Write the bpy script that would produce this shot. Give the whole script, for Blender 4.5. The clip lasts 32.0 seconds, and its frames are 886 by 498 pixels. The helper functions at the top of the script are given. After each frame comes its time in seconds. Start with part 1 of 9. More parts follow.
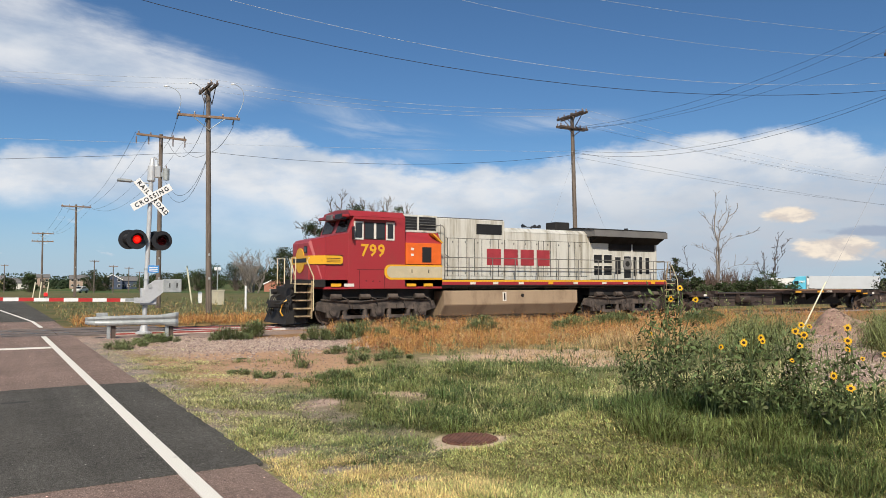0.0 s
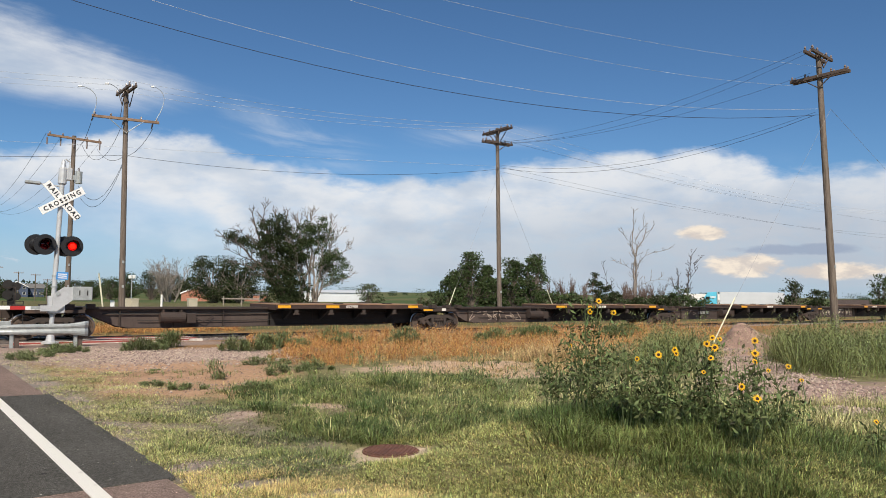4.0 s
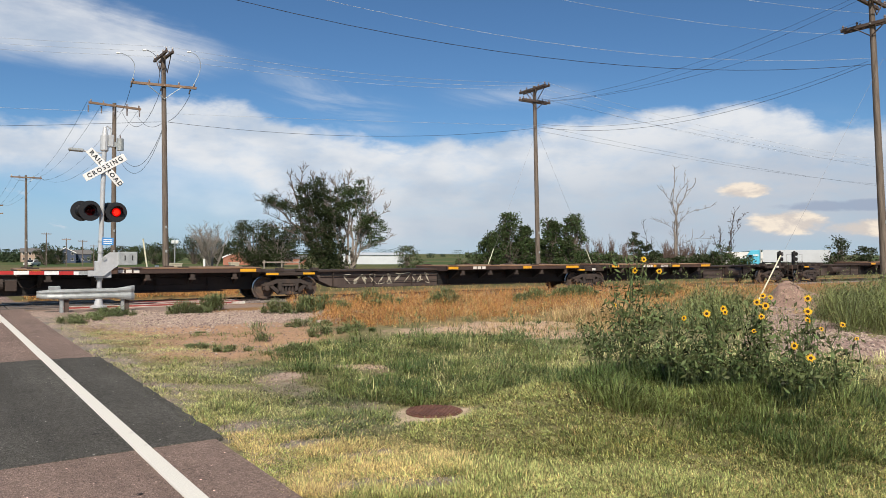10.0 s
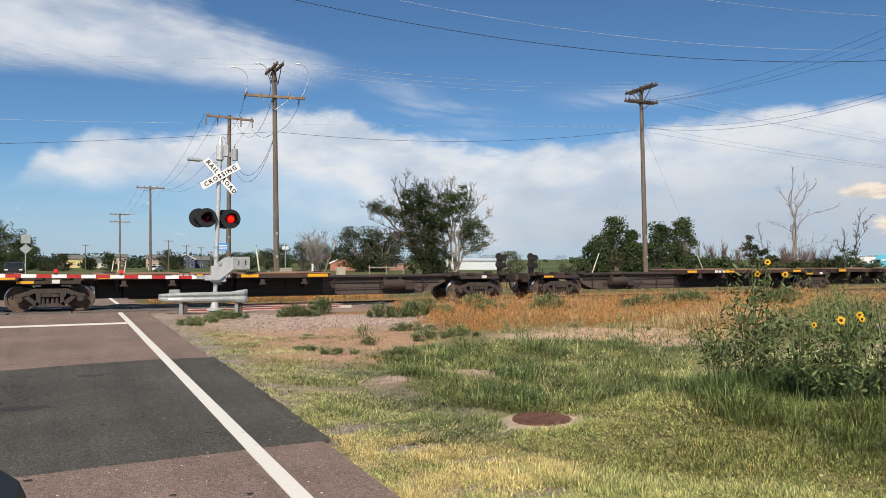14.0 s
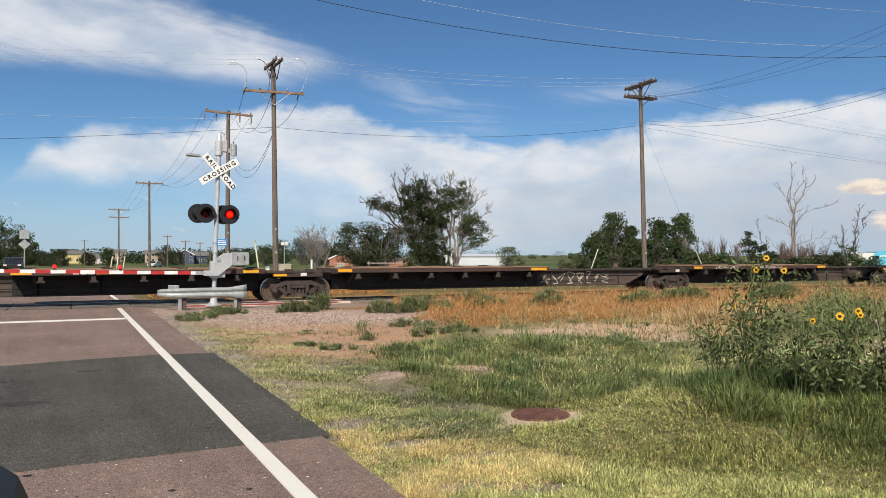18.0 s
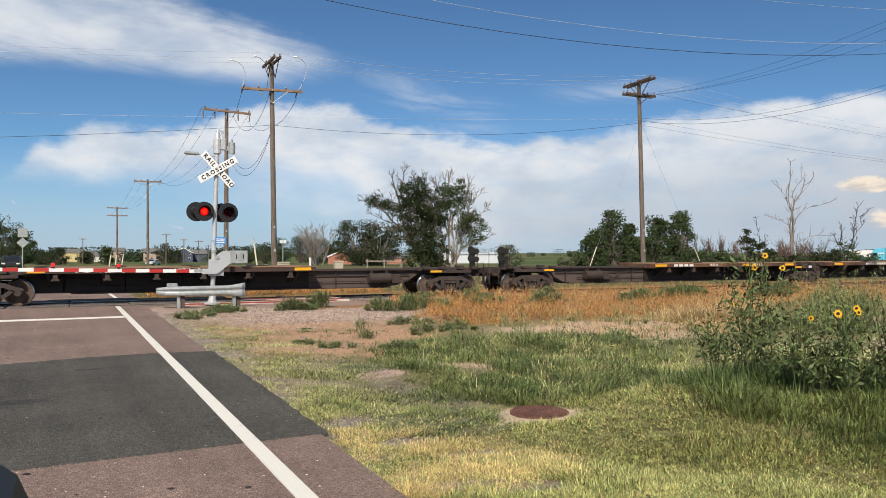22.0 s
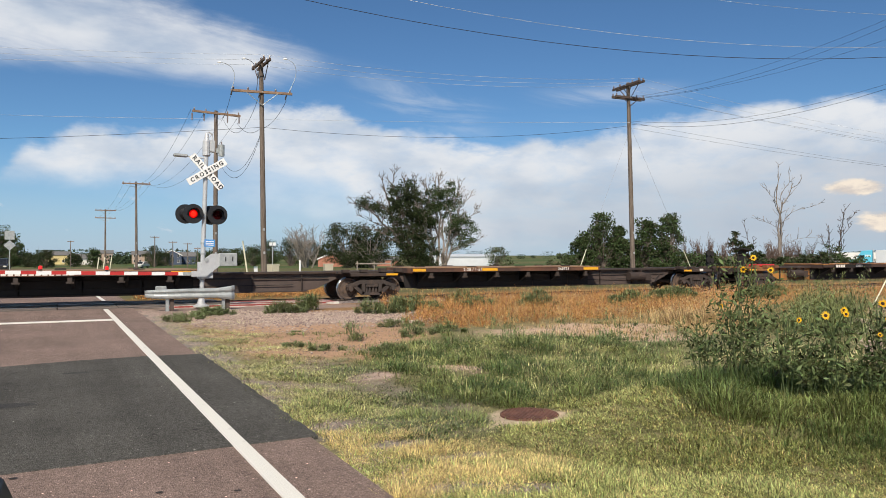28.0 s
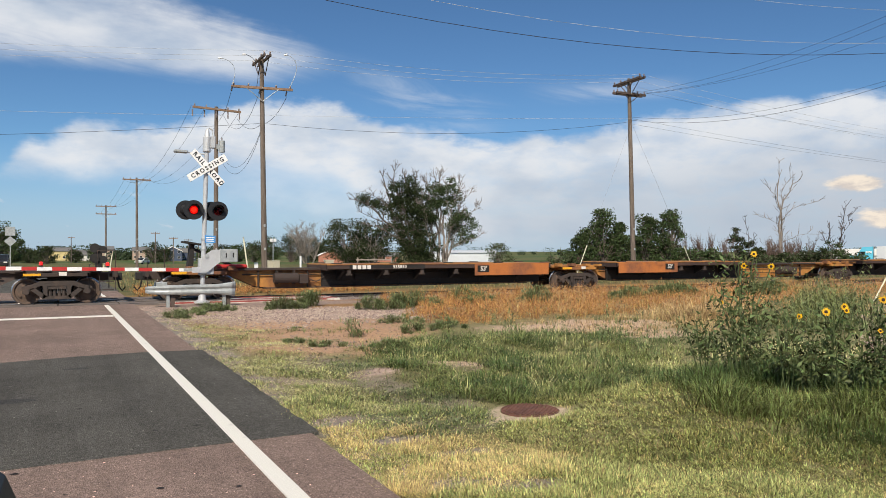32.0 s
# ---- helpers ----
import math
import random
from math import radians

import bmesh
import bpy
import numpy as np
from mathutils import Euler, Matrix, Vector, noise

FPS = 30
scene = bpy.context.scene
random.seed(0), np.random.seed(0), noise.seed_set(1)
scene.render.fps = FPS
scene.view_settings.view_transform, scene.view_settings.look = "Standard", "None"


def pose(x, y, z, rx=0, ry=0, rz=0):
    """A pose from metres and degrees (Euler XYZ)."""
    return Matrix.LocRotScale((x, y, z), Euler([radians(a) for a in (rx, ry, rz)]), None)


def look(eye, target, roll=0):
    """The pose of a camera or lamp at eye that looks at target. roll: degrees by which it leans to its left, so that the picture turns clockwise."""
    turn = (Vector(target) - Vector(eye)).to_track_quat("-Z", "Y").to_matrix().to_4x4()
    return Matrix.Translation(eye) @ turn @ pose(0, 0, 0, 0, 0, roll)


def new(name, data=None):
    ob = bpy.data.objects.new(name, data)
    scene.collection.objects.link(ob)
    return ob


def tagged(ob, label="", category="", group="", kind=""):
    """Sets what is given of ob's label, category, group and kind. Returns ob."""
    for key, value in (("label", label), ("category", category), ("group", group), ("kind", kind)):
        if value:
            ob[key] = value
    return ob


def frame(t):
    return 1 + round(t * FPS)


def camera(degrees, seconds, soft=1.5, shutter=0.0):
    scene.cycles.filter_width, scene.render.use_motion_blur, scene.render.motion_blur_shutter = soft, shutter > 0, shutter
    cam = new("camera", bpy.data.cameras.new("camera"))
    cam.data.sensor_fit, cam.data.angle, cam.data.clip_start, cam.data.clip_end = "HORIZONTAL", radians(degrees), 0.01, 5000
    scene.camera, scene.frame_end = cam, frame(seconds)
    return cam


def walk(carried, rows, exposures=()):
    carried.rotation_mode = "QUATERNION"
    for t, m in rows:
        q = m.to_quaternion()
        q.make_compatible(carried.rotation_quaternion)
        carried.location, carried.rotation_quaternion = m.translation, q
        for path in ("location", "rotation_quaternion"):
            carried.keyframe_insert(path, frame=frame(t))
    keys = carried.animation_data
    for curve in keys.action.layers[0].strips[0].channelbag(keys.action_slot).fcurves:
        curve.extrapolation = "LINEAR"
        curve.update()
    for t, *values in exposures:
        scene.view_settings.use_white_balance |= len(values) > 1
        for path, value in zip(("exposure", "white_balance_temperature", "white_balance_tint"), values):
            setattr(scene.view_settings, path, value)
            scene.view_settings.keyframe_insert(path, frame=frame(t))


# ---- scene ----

# x runs along the railway, y across it, away from the camera; rail heads near z = 0
EYE = Vector((0.0, 0.0, 1.72))
cam = camera(60.66, 32.0, soft=0.6)


def aim(heading, tilt, lean, x=0.0, y=0.0, z=0.0):
    """A pose that looks that way from x, y, z metres off EYE."""
    h, p = radians(heading), radians(tilt)
    way = Vector((math.sin(h) * math.cos(p), math.cos(h) * math.cos(p), math.sin(p)))
    at = EYE + Vector((x, y, z))
    return look(at, at + way * 10, lean)


# held in the hand; one step forward between 9.5 and 11 s
walk(cam, [
    (0.0, aim(30.69, 2.36, 0.08, -0.104, -0.312, 0.059)),
    (0.5, aim(28.92, 2.38, -0.16, -0.104, -0.311, 0.059)),
    (1.0, aim(28.28, 2.54, -0.32, -0.103, -0.310, 0.058)),
    (1.5, aim(28.73, 2.74, -0.37, -0.102, -0.309, 0.057)),
    (2.0, aim(30.11, 2.92, -0.27, -0.100, -0.307, 0.055)),
    (2.5, aim(32.24, 3.12, 0.08, -0.098, -0.305, 0.053)),
    (3.0, aim(34.50, 3.25, 0.50, -0.096, -0.303, 0.051)),
    (3.5, aim(36.30, 3.35, 0.87, -0.094, -0.301, 0.049)),
    (5.5, aim(36.37, 3.20, 0.62, -0.095, -0.300, 0.036)),
    (6.0, aim(36.09, 3.02, 0.67, -0.096, -0.301, 0.035)),
    (6.5, aim(35.94, 2.75, 0.70, -0.096, -0.301, 0.034)),
    (7.0, aim(35.76, 2.42, 0.72, -0.096, -0.300, 0.033)),
    (7.5, aim(35.59, 2.13, 0.67, -0.096, -0.299, 0.032)),
    (8.0, aim(35.43, 1.92, 0.60, -0.095, -0.298, 0.031)),
    (8.5, aim(35.27, 1.75, 0.58, -0.095, -0.296, 0.031)),
    (9.0, aim(35.01, 1.45, 0.58, -0.095, -0.295, 0.030)),
    (9.5, aim(34.59, 1.00, 0.42, -0.095, -0.293, 0.030)),
    (10.0, aim(33.61, 0.37, 0.12, -0.062, -0.182, 0.033)),
    (10.5, aim(32.05, -0.07, -0.33, -0.014, -0.033, 0.025)),
    (11.0, aim(30.22, -0.02, -0.67)),
    (11.5, aim(28.24, 0.31, -0.72)),
    (12.0, aim(26.88, 0.81, -0.51)),
    (12.5, aim(26.15, 1.03, -0.21)),
    (13.0, aim(25.91, 1.04, -0.06)),
    (13.5, aim(25.86, 0.92, 0.02)),
    (14.0, aim(25.87, 0.78, 0.02)),
    (14.5, aim(25.86, 0.68, 0.07)),
    (16.5, aim(25.92, 0.50, 0.09)),
    (17.0, aim(25.93, 0.48, 0.09)),
    (17.5, aim(25.93, 0.47, 0.08)),
    (18.0, aim(25.94, 0.46, 0.07)),
    (18.5, aim(25.96, 0.45, 0.05)),
    (19.0, aim(25.98, 0.42, 0.01)),
    (19.5, aim(26.02, 0.41, -0.02)),
    (20.0, aim(26.03, 0.36, 0.02)),
    (20.5, aim(26.03, 0.35, 0.01)),
    (21.0, aim(26.04, 0.34, 0.02)),
    (21.5, aim(26.04, 0.33, 0.04)),
    (22.0, aim(26.04, 0.30, 0.00)),
    (22.5, aim(26.04, 0.28, -0.00)),
    (23.0, aim(26.03, 0.28, -0.01)),
    (23.5, aim(26.04, 0.28, -0.00)),
    (24.0, aim(26.07, 0.28, -0.04)),
    (24.5, aim(26.12, 0.25, -0.11)),
    (25.0, aim(26.22, 0.28, -0.15)),
    (25.5, aim(26.37, 0.33, -0.21)),
    (27.5, aim(26.81, 0.53, -0.07)),
    (28.0, aim(26.79, 0.48, -0.03)),
    (28.5, aim(26.76, 0.43, -0.03)),
    (29.0, aim(26.75, 0.37, -0.00)),
    (29.5, aim(26.74, 0.31, -0.01)),
    (30.0, aim(26.75, 0.26, -0.03)),
    (30.5, aim(26.76, 0.25, -0.03)),
    (31.0, aim(26.78, 0.21, -0.04)),
    (31.5, aim(26.79, 0.20, 0.00)),
    (32.0, aim(26.75, 0.19, -0.01)),
])

# ---- sky and sun ----
SUN_EL, SUN_HEAD = radians(42), radians(212)     # heading clockwise from +y
world = bpy.data.worlds.new("sky")
scene.world = world
world.use_nodes = True
wn, wl = world.node_tree.nodes, world.node_tree.links
wn.clear()


def wmath(op, a, b=None, c=None, clamp=False):
    n = wn.new("ShaderNodeMath")
    n.operation, n.use_clamp = op, clamp
    for i, v in enumerate((a, b, c)):
        if v is None:
            continue
        if isinstance(v, (int, float)):
            n.inputs[i].default_value = v
        else:
            wl.new(v, n.inputs[i])
    return n.outputs[0]


def wstep(v, lo, hi):
    n = wn.new("ShaderNodeMapRange")
    n.interpolation_type = "SMOOTHSTEP"
    n.inputs[1].default_value, n.inputs[2].default_value = lo, hi
    wl.new(v, n.inputs[0])
    return n.outputs[0]


def wnoise(vec, scale, detail=8.0, rough=0.55, distort=0.0):
    n = wn.new("ShaderNodeTexNoise")
    n.inputs["Scale"].default_value, n.inputs["Detail"].default_value = scale, detail
    n.inputs["Roughness"].default_value, n.inputs["Distortion"].default_value = rough, distort
    wl.new(vec, n.inputs["Vector"])
    return n.outputs[0]


def wvec(a, b, c):
    n = wn.new("ShaderNodeCombineXYZ")
    for i, v in enumerate((a, b, c)):
        if isinstance(v, (int, float)):
            n.inputs[i].default_value = v
        else:
            wl.new(v, n.inputs[i])
    return n.outputs[0]


def wmix(fac, a, b):
    n = wn.new("ShaderNodeMix")
    n.data_type = "RGBA"
    wl.new(fac, n.inputs[0]) if not isinstance(fac, float) else None
    for i, v in ((6, a), (7, b)):
        if isinstance(v, tuple):
            n.inputs[i].default_value = (*v, 1)
        else:
            wl.new(v, n.inputs[i])
    return n.outputs[2]


sky = wn.new("ShaderNodeTexSky")
sky.sky_type, sky.sun_disc, sky.sun_elevation, sky.sun_rotation = "NISHITA", False, SUN_EL, SUN_HEAD
sky.altitude, sky.air_density, sky.dust_density, sky.ozone_density = 1500, 1.0, 0.2, 2.5
sky_dim = wn.new("ShaderNodeVectorMath")
sky_dim.operation = "MULTIPLY"
sky_dim.inputs[1].default_value = (0.058, 0.0805, 0.0955)
wl.new(sky.outputs[0], sky_dim.inputs[0])

coord = wn.new("ShaderNodeTexCoord")
sep = wn.new("ShaderNodeSeparateXYZ")
wl.new(coord.outputs["Generated"], sep.inputs[0])
dx, dy, dz = sep.outputs
head = wmath("MULTIPLY", wmath("ARCTAN2", dx, dy), 180 / math.pi)          # degrees
elev = wmath("MULTIPLY", wmath("ARCSINE", dz), 180 / math.pi)
flat = wvec(wmath("MULTIPLY", head, 0.05), wmath("MULTIPLY", elev, 0.11), 0.0)
streak = wvec(wmath("MULTIPLY", head, 0.035), wmath("MULTIPLY", wmath("ADD", elev, wmath("MULTIPLY", head, 0.16)), 0.22), 3.0)
billow = wnoise(flat, 2.2, 9.0, 0.6, 0.3)
fluff = wnoise(flat, 7.0, 9.0, 0.62, 0.2)
wisp = wnoise(streak, 2.0, 8.0, 0.62, 0.6)


def along(points, most):
    """A height in degrees that follows the heading through the points (heading, height)."""
    r = wn.new("ShaderNodeValToRGB")
    r.color_ramp.interpolation = "EASE"
    els = r.color_ramp.elements
    while len(els) < len(points):
        els.new(0.5)
    for e, (h, v) in zip(els, points):
        e.position = (h + 30) / 120
        e.color = (v / most, v / most, v / most, 1)
    wl.new(wmath("DIVIDE", wmath("ADD", head, 30), 120), r.inputs[0])
    return wmath("MULTIPLY", r.outputs[0], most)


# the cloud bank: its top, its base, and how dense it is
top = along([(-14, 3.0), (-5, 4.6), (-1.5, 7.6), (1.5, 9.1), (7, 9.0), (13, 11.0), (18, 11.1), (23, 9.6), (31, 8.2), (35, 8.6), (43, 10.0), (50, 10.6), (57, 10.3), (61, 8.7), (66, 8.8), (75, 9.5)], 20)
base = along([(-14, 5.2), (5, 5.0), (9, 4.0), (14, 2.4), (22, 0.6), (30, 0.2)], 20)
lump = wmath("ADD", wmath("MULTIPLY", wmath("SUBTRACT", billow, 0.5), 2.2), wmath("MULTIPLY", wmath("SUBTRACT", fluff, 0.5), 1.7))
bank = wstep(wmath("SUBTRACT", wmath("ADD", top, lump), elev), -0.25, 0.9)
under = wmath("SUBTRACT", wmath("ADD", elev, wmath("MULTIPLY", wmath("SUBTRACT", billow, 0.5), 3.0)), base)
bank = wmath("MULTIPLY", bank, wstep(under, -1.0, 1.6))
bank = wmath("MULTIPLY", bank, wmath("ADD", 0.78, wmath("MULTIPLY", wstep(fluff, 0.3, 0.6), 0.2)))
bank = wmath("MULTIPLY", bank, wmath("ADD", 0.55, wmath("MULTIPLY", wstep(head, -7.0, 1.0), 0.45)))
thin_base = along([(-14, 5.2), (3, 5.2), (9, 5.8), (14, 6.4), (18, 6.0), (21, 4.0), (24, 1.4), (30, 0.2)], 20)
bank = wmath("MULTIPLY", bank, wmath("ADD", 0.5, wmath("MULTIPLY", wstep(wmath("SUBTRACT", wmath("ADD", elev, wmath("MULTIPLY", wmath("SUBTRACT", billow, 0.5), 4.0)), thin_base), -1.2, 1.2), 0.5)))
# a wedge of high cloud that thins out to the right, and a thin veil beyond its tip
upper = along([(-20, 30.0), (-5, 23.0), (7, 18.2), (10, 17.1), (15, 15.7), (20, 14.7), (24, 13.8), (30, 10.5)], 40)
lower = along([(-20, 12.6), (-5, 12.7), (4, 12.7), (12, 12.5), (16, 13.0), (20, 13.6), (24, 12.6), (30, 9.4)], 40)
ragged = wmath("ADD", wmath("MULTIPLY", wmath("SUBTRACT", wisp, 0.5), 3.2), wmath("MULTIPLY", wmath("SUBTRACT", fluff, 0.5), 1.3))
high = wmath("MULTIPLY", wstep(wmath("SUBTRACT", wmath("ADD", upper, ragged), elev), -0.4, 2.4), wstep(wmath("ADD", wmath("SUBTRACT", elev, lower), wmath("MULTIPLY", ragged, 0.6)), -0.9, 1.6))
high = wmath("MULTIPLY", wmath("MULTIPLY", high, wmath("ADD", 0.5, wmath("MULTIPLY", wstep(wmath("ADD", wmath("MULTIPLY", wisp, 0.45), wmath("MULTIPLY", billow, 0.55)), 0.3, 0.62), 0.42))), wmath("ADD", 0.12, wmath("MULTIPLY", wstep(head, 22.0, 12.0), 0.88)))
veil = wmath("MULTIPLY", wmath("MULTIPLY", wstep(wisp, 0.42, 0.68), wstep(wmath("ABSOLUTE", wmath("SUBTRACT", elev, wmath("SUBTRACT", 19.0, wmath("MULTIPLY", head, 0.3)))), 2.2, 0.3)), wmath("MULTIPLY", wstep(head, 18.0, 23.0), wstep(head, 33.0, 28.0)))
wing = wmath("MULTIPLY", wmath("MULTIPLY", wstep(wisp, 0.3, 0.6), wstep(wmath("ABSOLUTE", wmath("SUBTRACT", elev, 11.7)), 1.1, 0.1)), wmath("MULTIPLY", wstep(head, 32.0, 37.5), wstep(head, 46.0, 41.0)))
thin = wmath("MULTIPLY", wmath("ADD", veil, wing), 0.4)


def cumulus(h, e, rh, re):
    """A heap of cloud about that heading and elevation."""
    u, v = wmath("DIVIDE", wmath("SUBTRACT", head, h), rh), wmath("DIVIDE", wmath("SUBTRACT", elev, e), re)
    r2 = wmath("ADD", wmath("MULTIPLY", u, u), wmath("MULTIPLY", v, v))
    return wstep(wmath("ADD", wmath("SUBTRACT", 1.0, r2), wmath("MULTIPLY", wmath("SUBTRACT", fluff, 0.5), 2.4)), 0.0, 0.7)


heap = wmath("MAXIMUM", cumulus(55.4, 4.5, 2.0, 0.62), wmath("MAXIMUM", cumulus(58.2, 2.2, 3.0, 0.95), cumulus(63.5, 1.8, 4.0, 0.7)))
slate = wmath("MULTIPLY", cumulus(61.5, 3.3, 5.0, 0.45), 0.7)
puffs = wmath("MULTIPLY", wmath("MULTIPLY", wstep(fluff, 0.6, 0.7), 0.8), wmath("MULTIPLY", wstep(elev, 1.0, 1.8), wstep(elev, 5.0, 3.0)))
cover = wmath("MAXIMUM", wmath("MAXIMUM", bank, high), wmath("MAXIMUM", thin, puffs), clamp=True)
shade = wmix(wstep(wnoise(flat, 2.4, 6.0, 0.5), 0.34, 0.6), (0.58, 0.66, 0.77), (0.86, 0.88, 0.91))
low = wmath("MULTIPLY", wstep(elev, 8.0, -1.0), 0.8)
air = wmix(low, sky_dim.outputs[0], (0.42, 0.53, 0.7))
warm = wmath("MULTIPLY", wstep(head, 46.0, 60.0), wstep(elev, 7.5, 4.5))
shade = wmix(wmath("MULTIPLY", warm, 0.25), shade, (0.86, 0.72, 0.63))
grey = wmath("MULTIPLY", wmath("MULTIPLY", wstep(head, 14.0, 40.0), wstep(elev, 8.0, 2.0)), 0.75)
shade = wmix(grey, shade, (0.47, 0.55, 0.65))
east = wmath("MULTIPLY", wmath("MULTIPLY", wstep(head, 38.0, 50.0), wstep(elev, 10.0, 6.0)), 0.35)
shade = wmix(east, shade, (0.5, 0.56, 0.65))
full = wmix(cover, air, shade)
full = wmix(slate, full, (0.33, 0.4, 0.54))
full = wmix(heap, full, wmix(wstep(fluff, 0.42, 0.6), (0.72, 0.65, 0.6), (1.0, 0.88, 0.74)))
bg = wn.new("ShaderNodeBackground")
wl.new(full, bg.inputs[0])
bg.inputs[1].default_value = 0.86
out = wn.new("ShaderNodeOutputWorld")
wl.new(bg.outputs[0], out.inputs[0])

sun = new("sun", bpy.data.lights.new("sun", "SUN"))
sun.data.energy, sun.data.angle, sun.data.color = 5.0, radians(0.6), (1.0, 0.91, 0.77)
to_sun = Vector((math.sin(SUN_HEAD) * math.cos(SUN_EL), math.cos(SUN_HEAD) * math.cos(SUN_EL), math.sin(SUN_EL)))
sun.matrix_world = look(to_sun * 100, (0, 0, 0))
scene.view_settings.exposure = 0.12

# ---- materials ----
def mat(name, base, rough=0.7, metal=0.0, vary=0.25, scale=2.0, fine=40.0, bump=0.25, other=None, cover=0.5, stretch=(1, 1, 1), island=0.0, per_object=0.0, emit=0.0, sheen=0.5, through_light=0.0, soft=0.12):
    """Base colour with broad patches (towards `other`), fine grain and relief."""
    m = bpy.data.materials.new(name)
    m.use_nodes = True
    n, l = m.node_tree.nodes, m.node_tree.links
    bsdf = n["Principled BSDF"]
    bsdf.inputs["Roughness"].default_value, bsdf.inputs["Metallic"].default_value = rough, metal
    bsdf.inputs["Specular IOR Level"].default_value = sheen
    tc = n.new("ShaderNodeTexCoord")
    mp = n.new("ShaderNodeMapping")
    mp.inputs["Scale"].default_value = stretch
    l.new(tc.outputs["Object"], mp.inputs[0])
    big, small = n.new("ShaderNodeTexNoise"), n.new("ShaderNodeTexNoise")
    for tex, s, d in ((big, scale, 6), (small, fine, 4)):
        tex.inputs["Scale"].default_value, tex.inputs["Detail"].default_value = s, d
        tex.inputs["Roughness"].default_value = 0.6
        l.new(mp.outputs[0], tex.inputs["Vector"])
    other = other or tuple(c * (1 - vary) for c in base)
    rng = n.new("ShaderNodeMapRange")
    rng.interpolation_type = "SMOOTHSTEP"
    rng.inputs[1].default_value, rng.inputs[2].default_value = 1 - cover - soft, 1 - cover + soft
    l.new(big.outputs[0], rng.inputs[0])
    mix = n.new("ShaderNodeMix")
    mix.data_type = "RGBA"
    mix.inputs[6].default_value, mix.inputs[7].default_value = (*base, 1), (*other, 1)
    l.new(rng.outputs[0], mix.inputs[0])
    hsv = n.new("ShaderNodeHueSaturation")
    l.new(mix.outputs[2], hsv.inputs["Color"])
    val = n.new("ShaderNodeMath")
    val.operation = "MULTIPLY_ADD"
    val.inputs[1].default_value, val.inputs[2].default_value = 2 * vary, 1 - vary
    l.new(small.outputs[0], val.inputs[0])
    last = val.outputs[0]
    for amount, kind, socket in ((island, "ShaderNodeNewGeometry", "Random Per Island"), (per_object, "ShaderNodeObjectInfo", "Random")):
        if amount:
            g, a, b = n.new(kind), n.new("ShaderNodeMath"), n.new("ShaderNodeMath")
            a.operation, b.operation = "MULTIPLY_ADD", "MULTIPLY"
            a.inputs[1].default_value, a.inputs[2].default_value = 2 * amount, 1 - amount
            l.new(g.outputs[socket], a.inputs[0])
            l.new(a.outputs[0], b.inputs[0])
            l.new(last, b.inputs[1])
            last = b.outputs[0]
            hue = n.new("ShaderNodeMath")
            hue.operation = "MULTIPLY_ADD"
            hue.inputs[1].default_value, hue.inputs[2].default_value = 0.05 * amount * 2, 0.5 - 0.05 * amount
            l.new(g.outputs[socket], hue.inputs[0])
            l.new(hue.outputs[0], hsv.inputs["Hue"])
    l.new(last, hsv.inputs["Value"])
    l.new(hsv.outputs[0], bsdf.inputs["Base Color"])
    if bump:
        b = n.new("ShaderNodeBump")
        b.inputs["Strength"].default_value, b.inputs["Distance"].default_value = bump, 0.02
        l.new(small.outputs[0], b.inputs["Height"])
        l.new(b.outputs[0], bsdf.inputs["Normal"])
    if emit:
        l.new(hsv.outputs[0], bsdf.inputs["Emission Color"])
        bsdf.inputs["Emission Strength"].default_value = emit
    if through_light:
        tr, add = n.new("ShaderNodeBsdfTranslucent"), n.new("ShaderNodeMixShader")
        l.new(hsv.outputs[0], tr.inputs[0])
        add.inputs[0].default_value = through_light
        l.new(bsdf.outputs[0], add.inputs[1])
        l.new(tr.outputs[0], add.inputs[2])
        l.new(add.outputs[0], n["Material Output"].inputs[0])
    return m


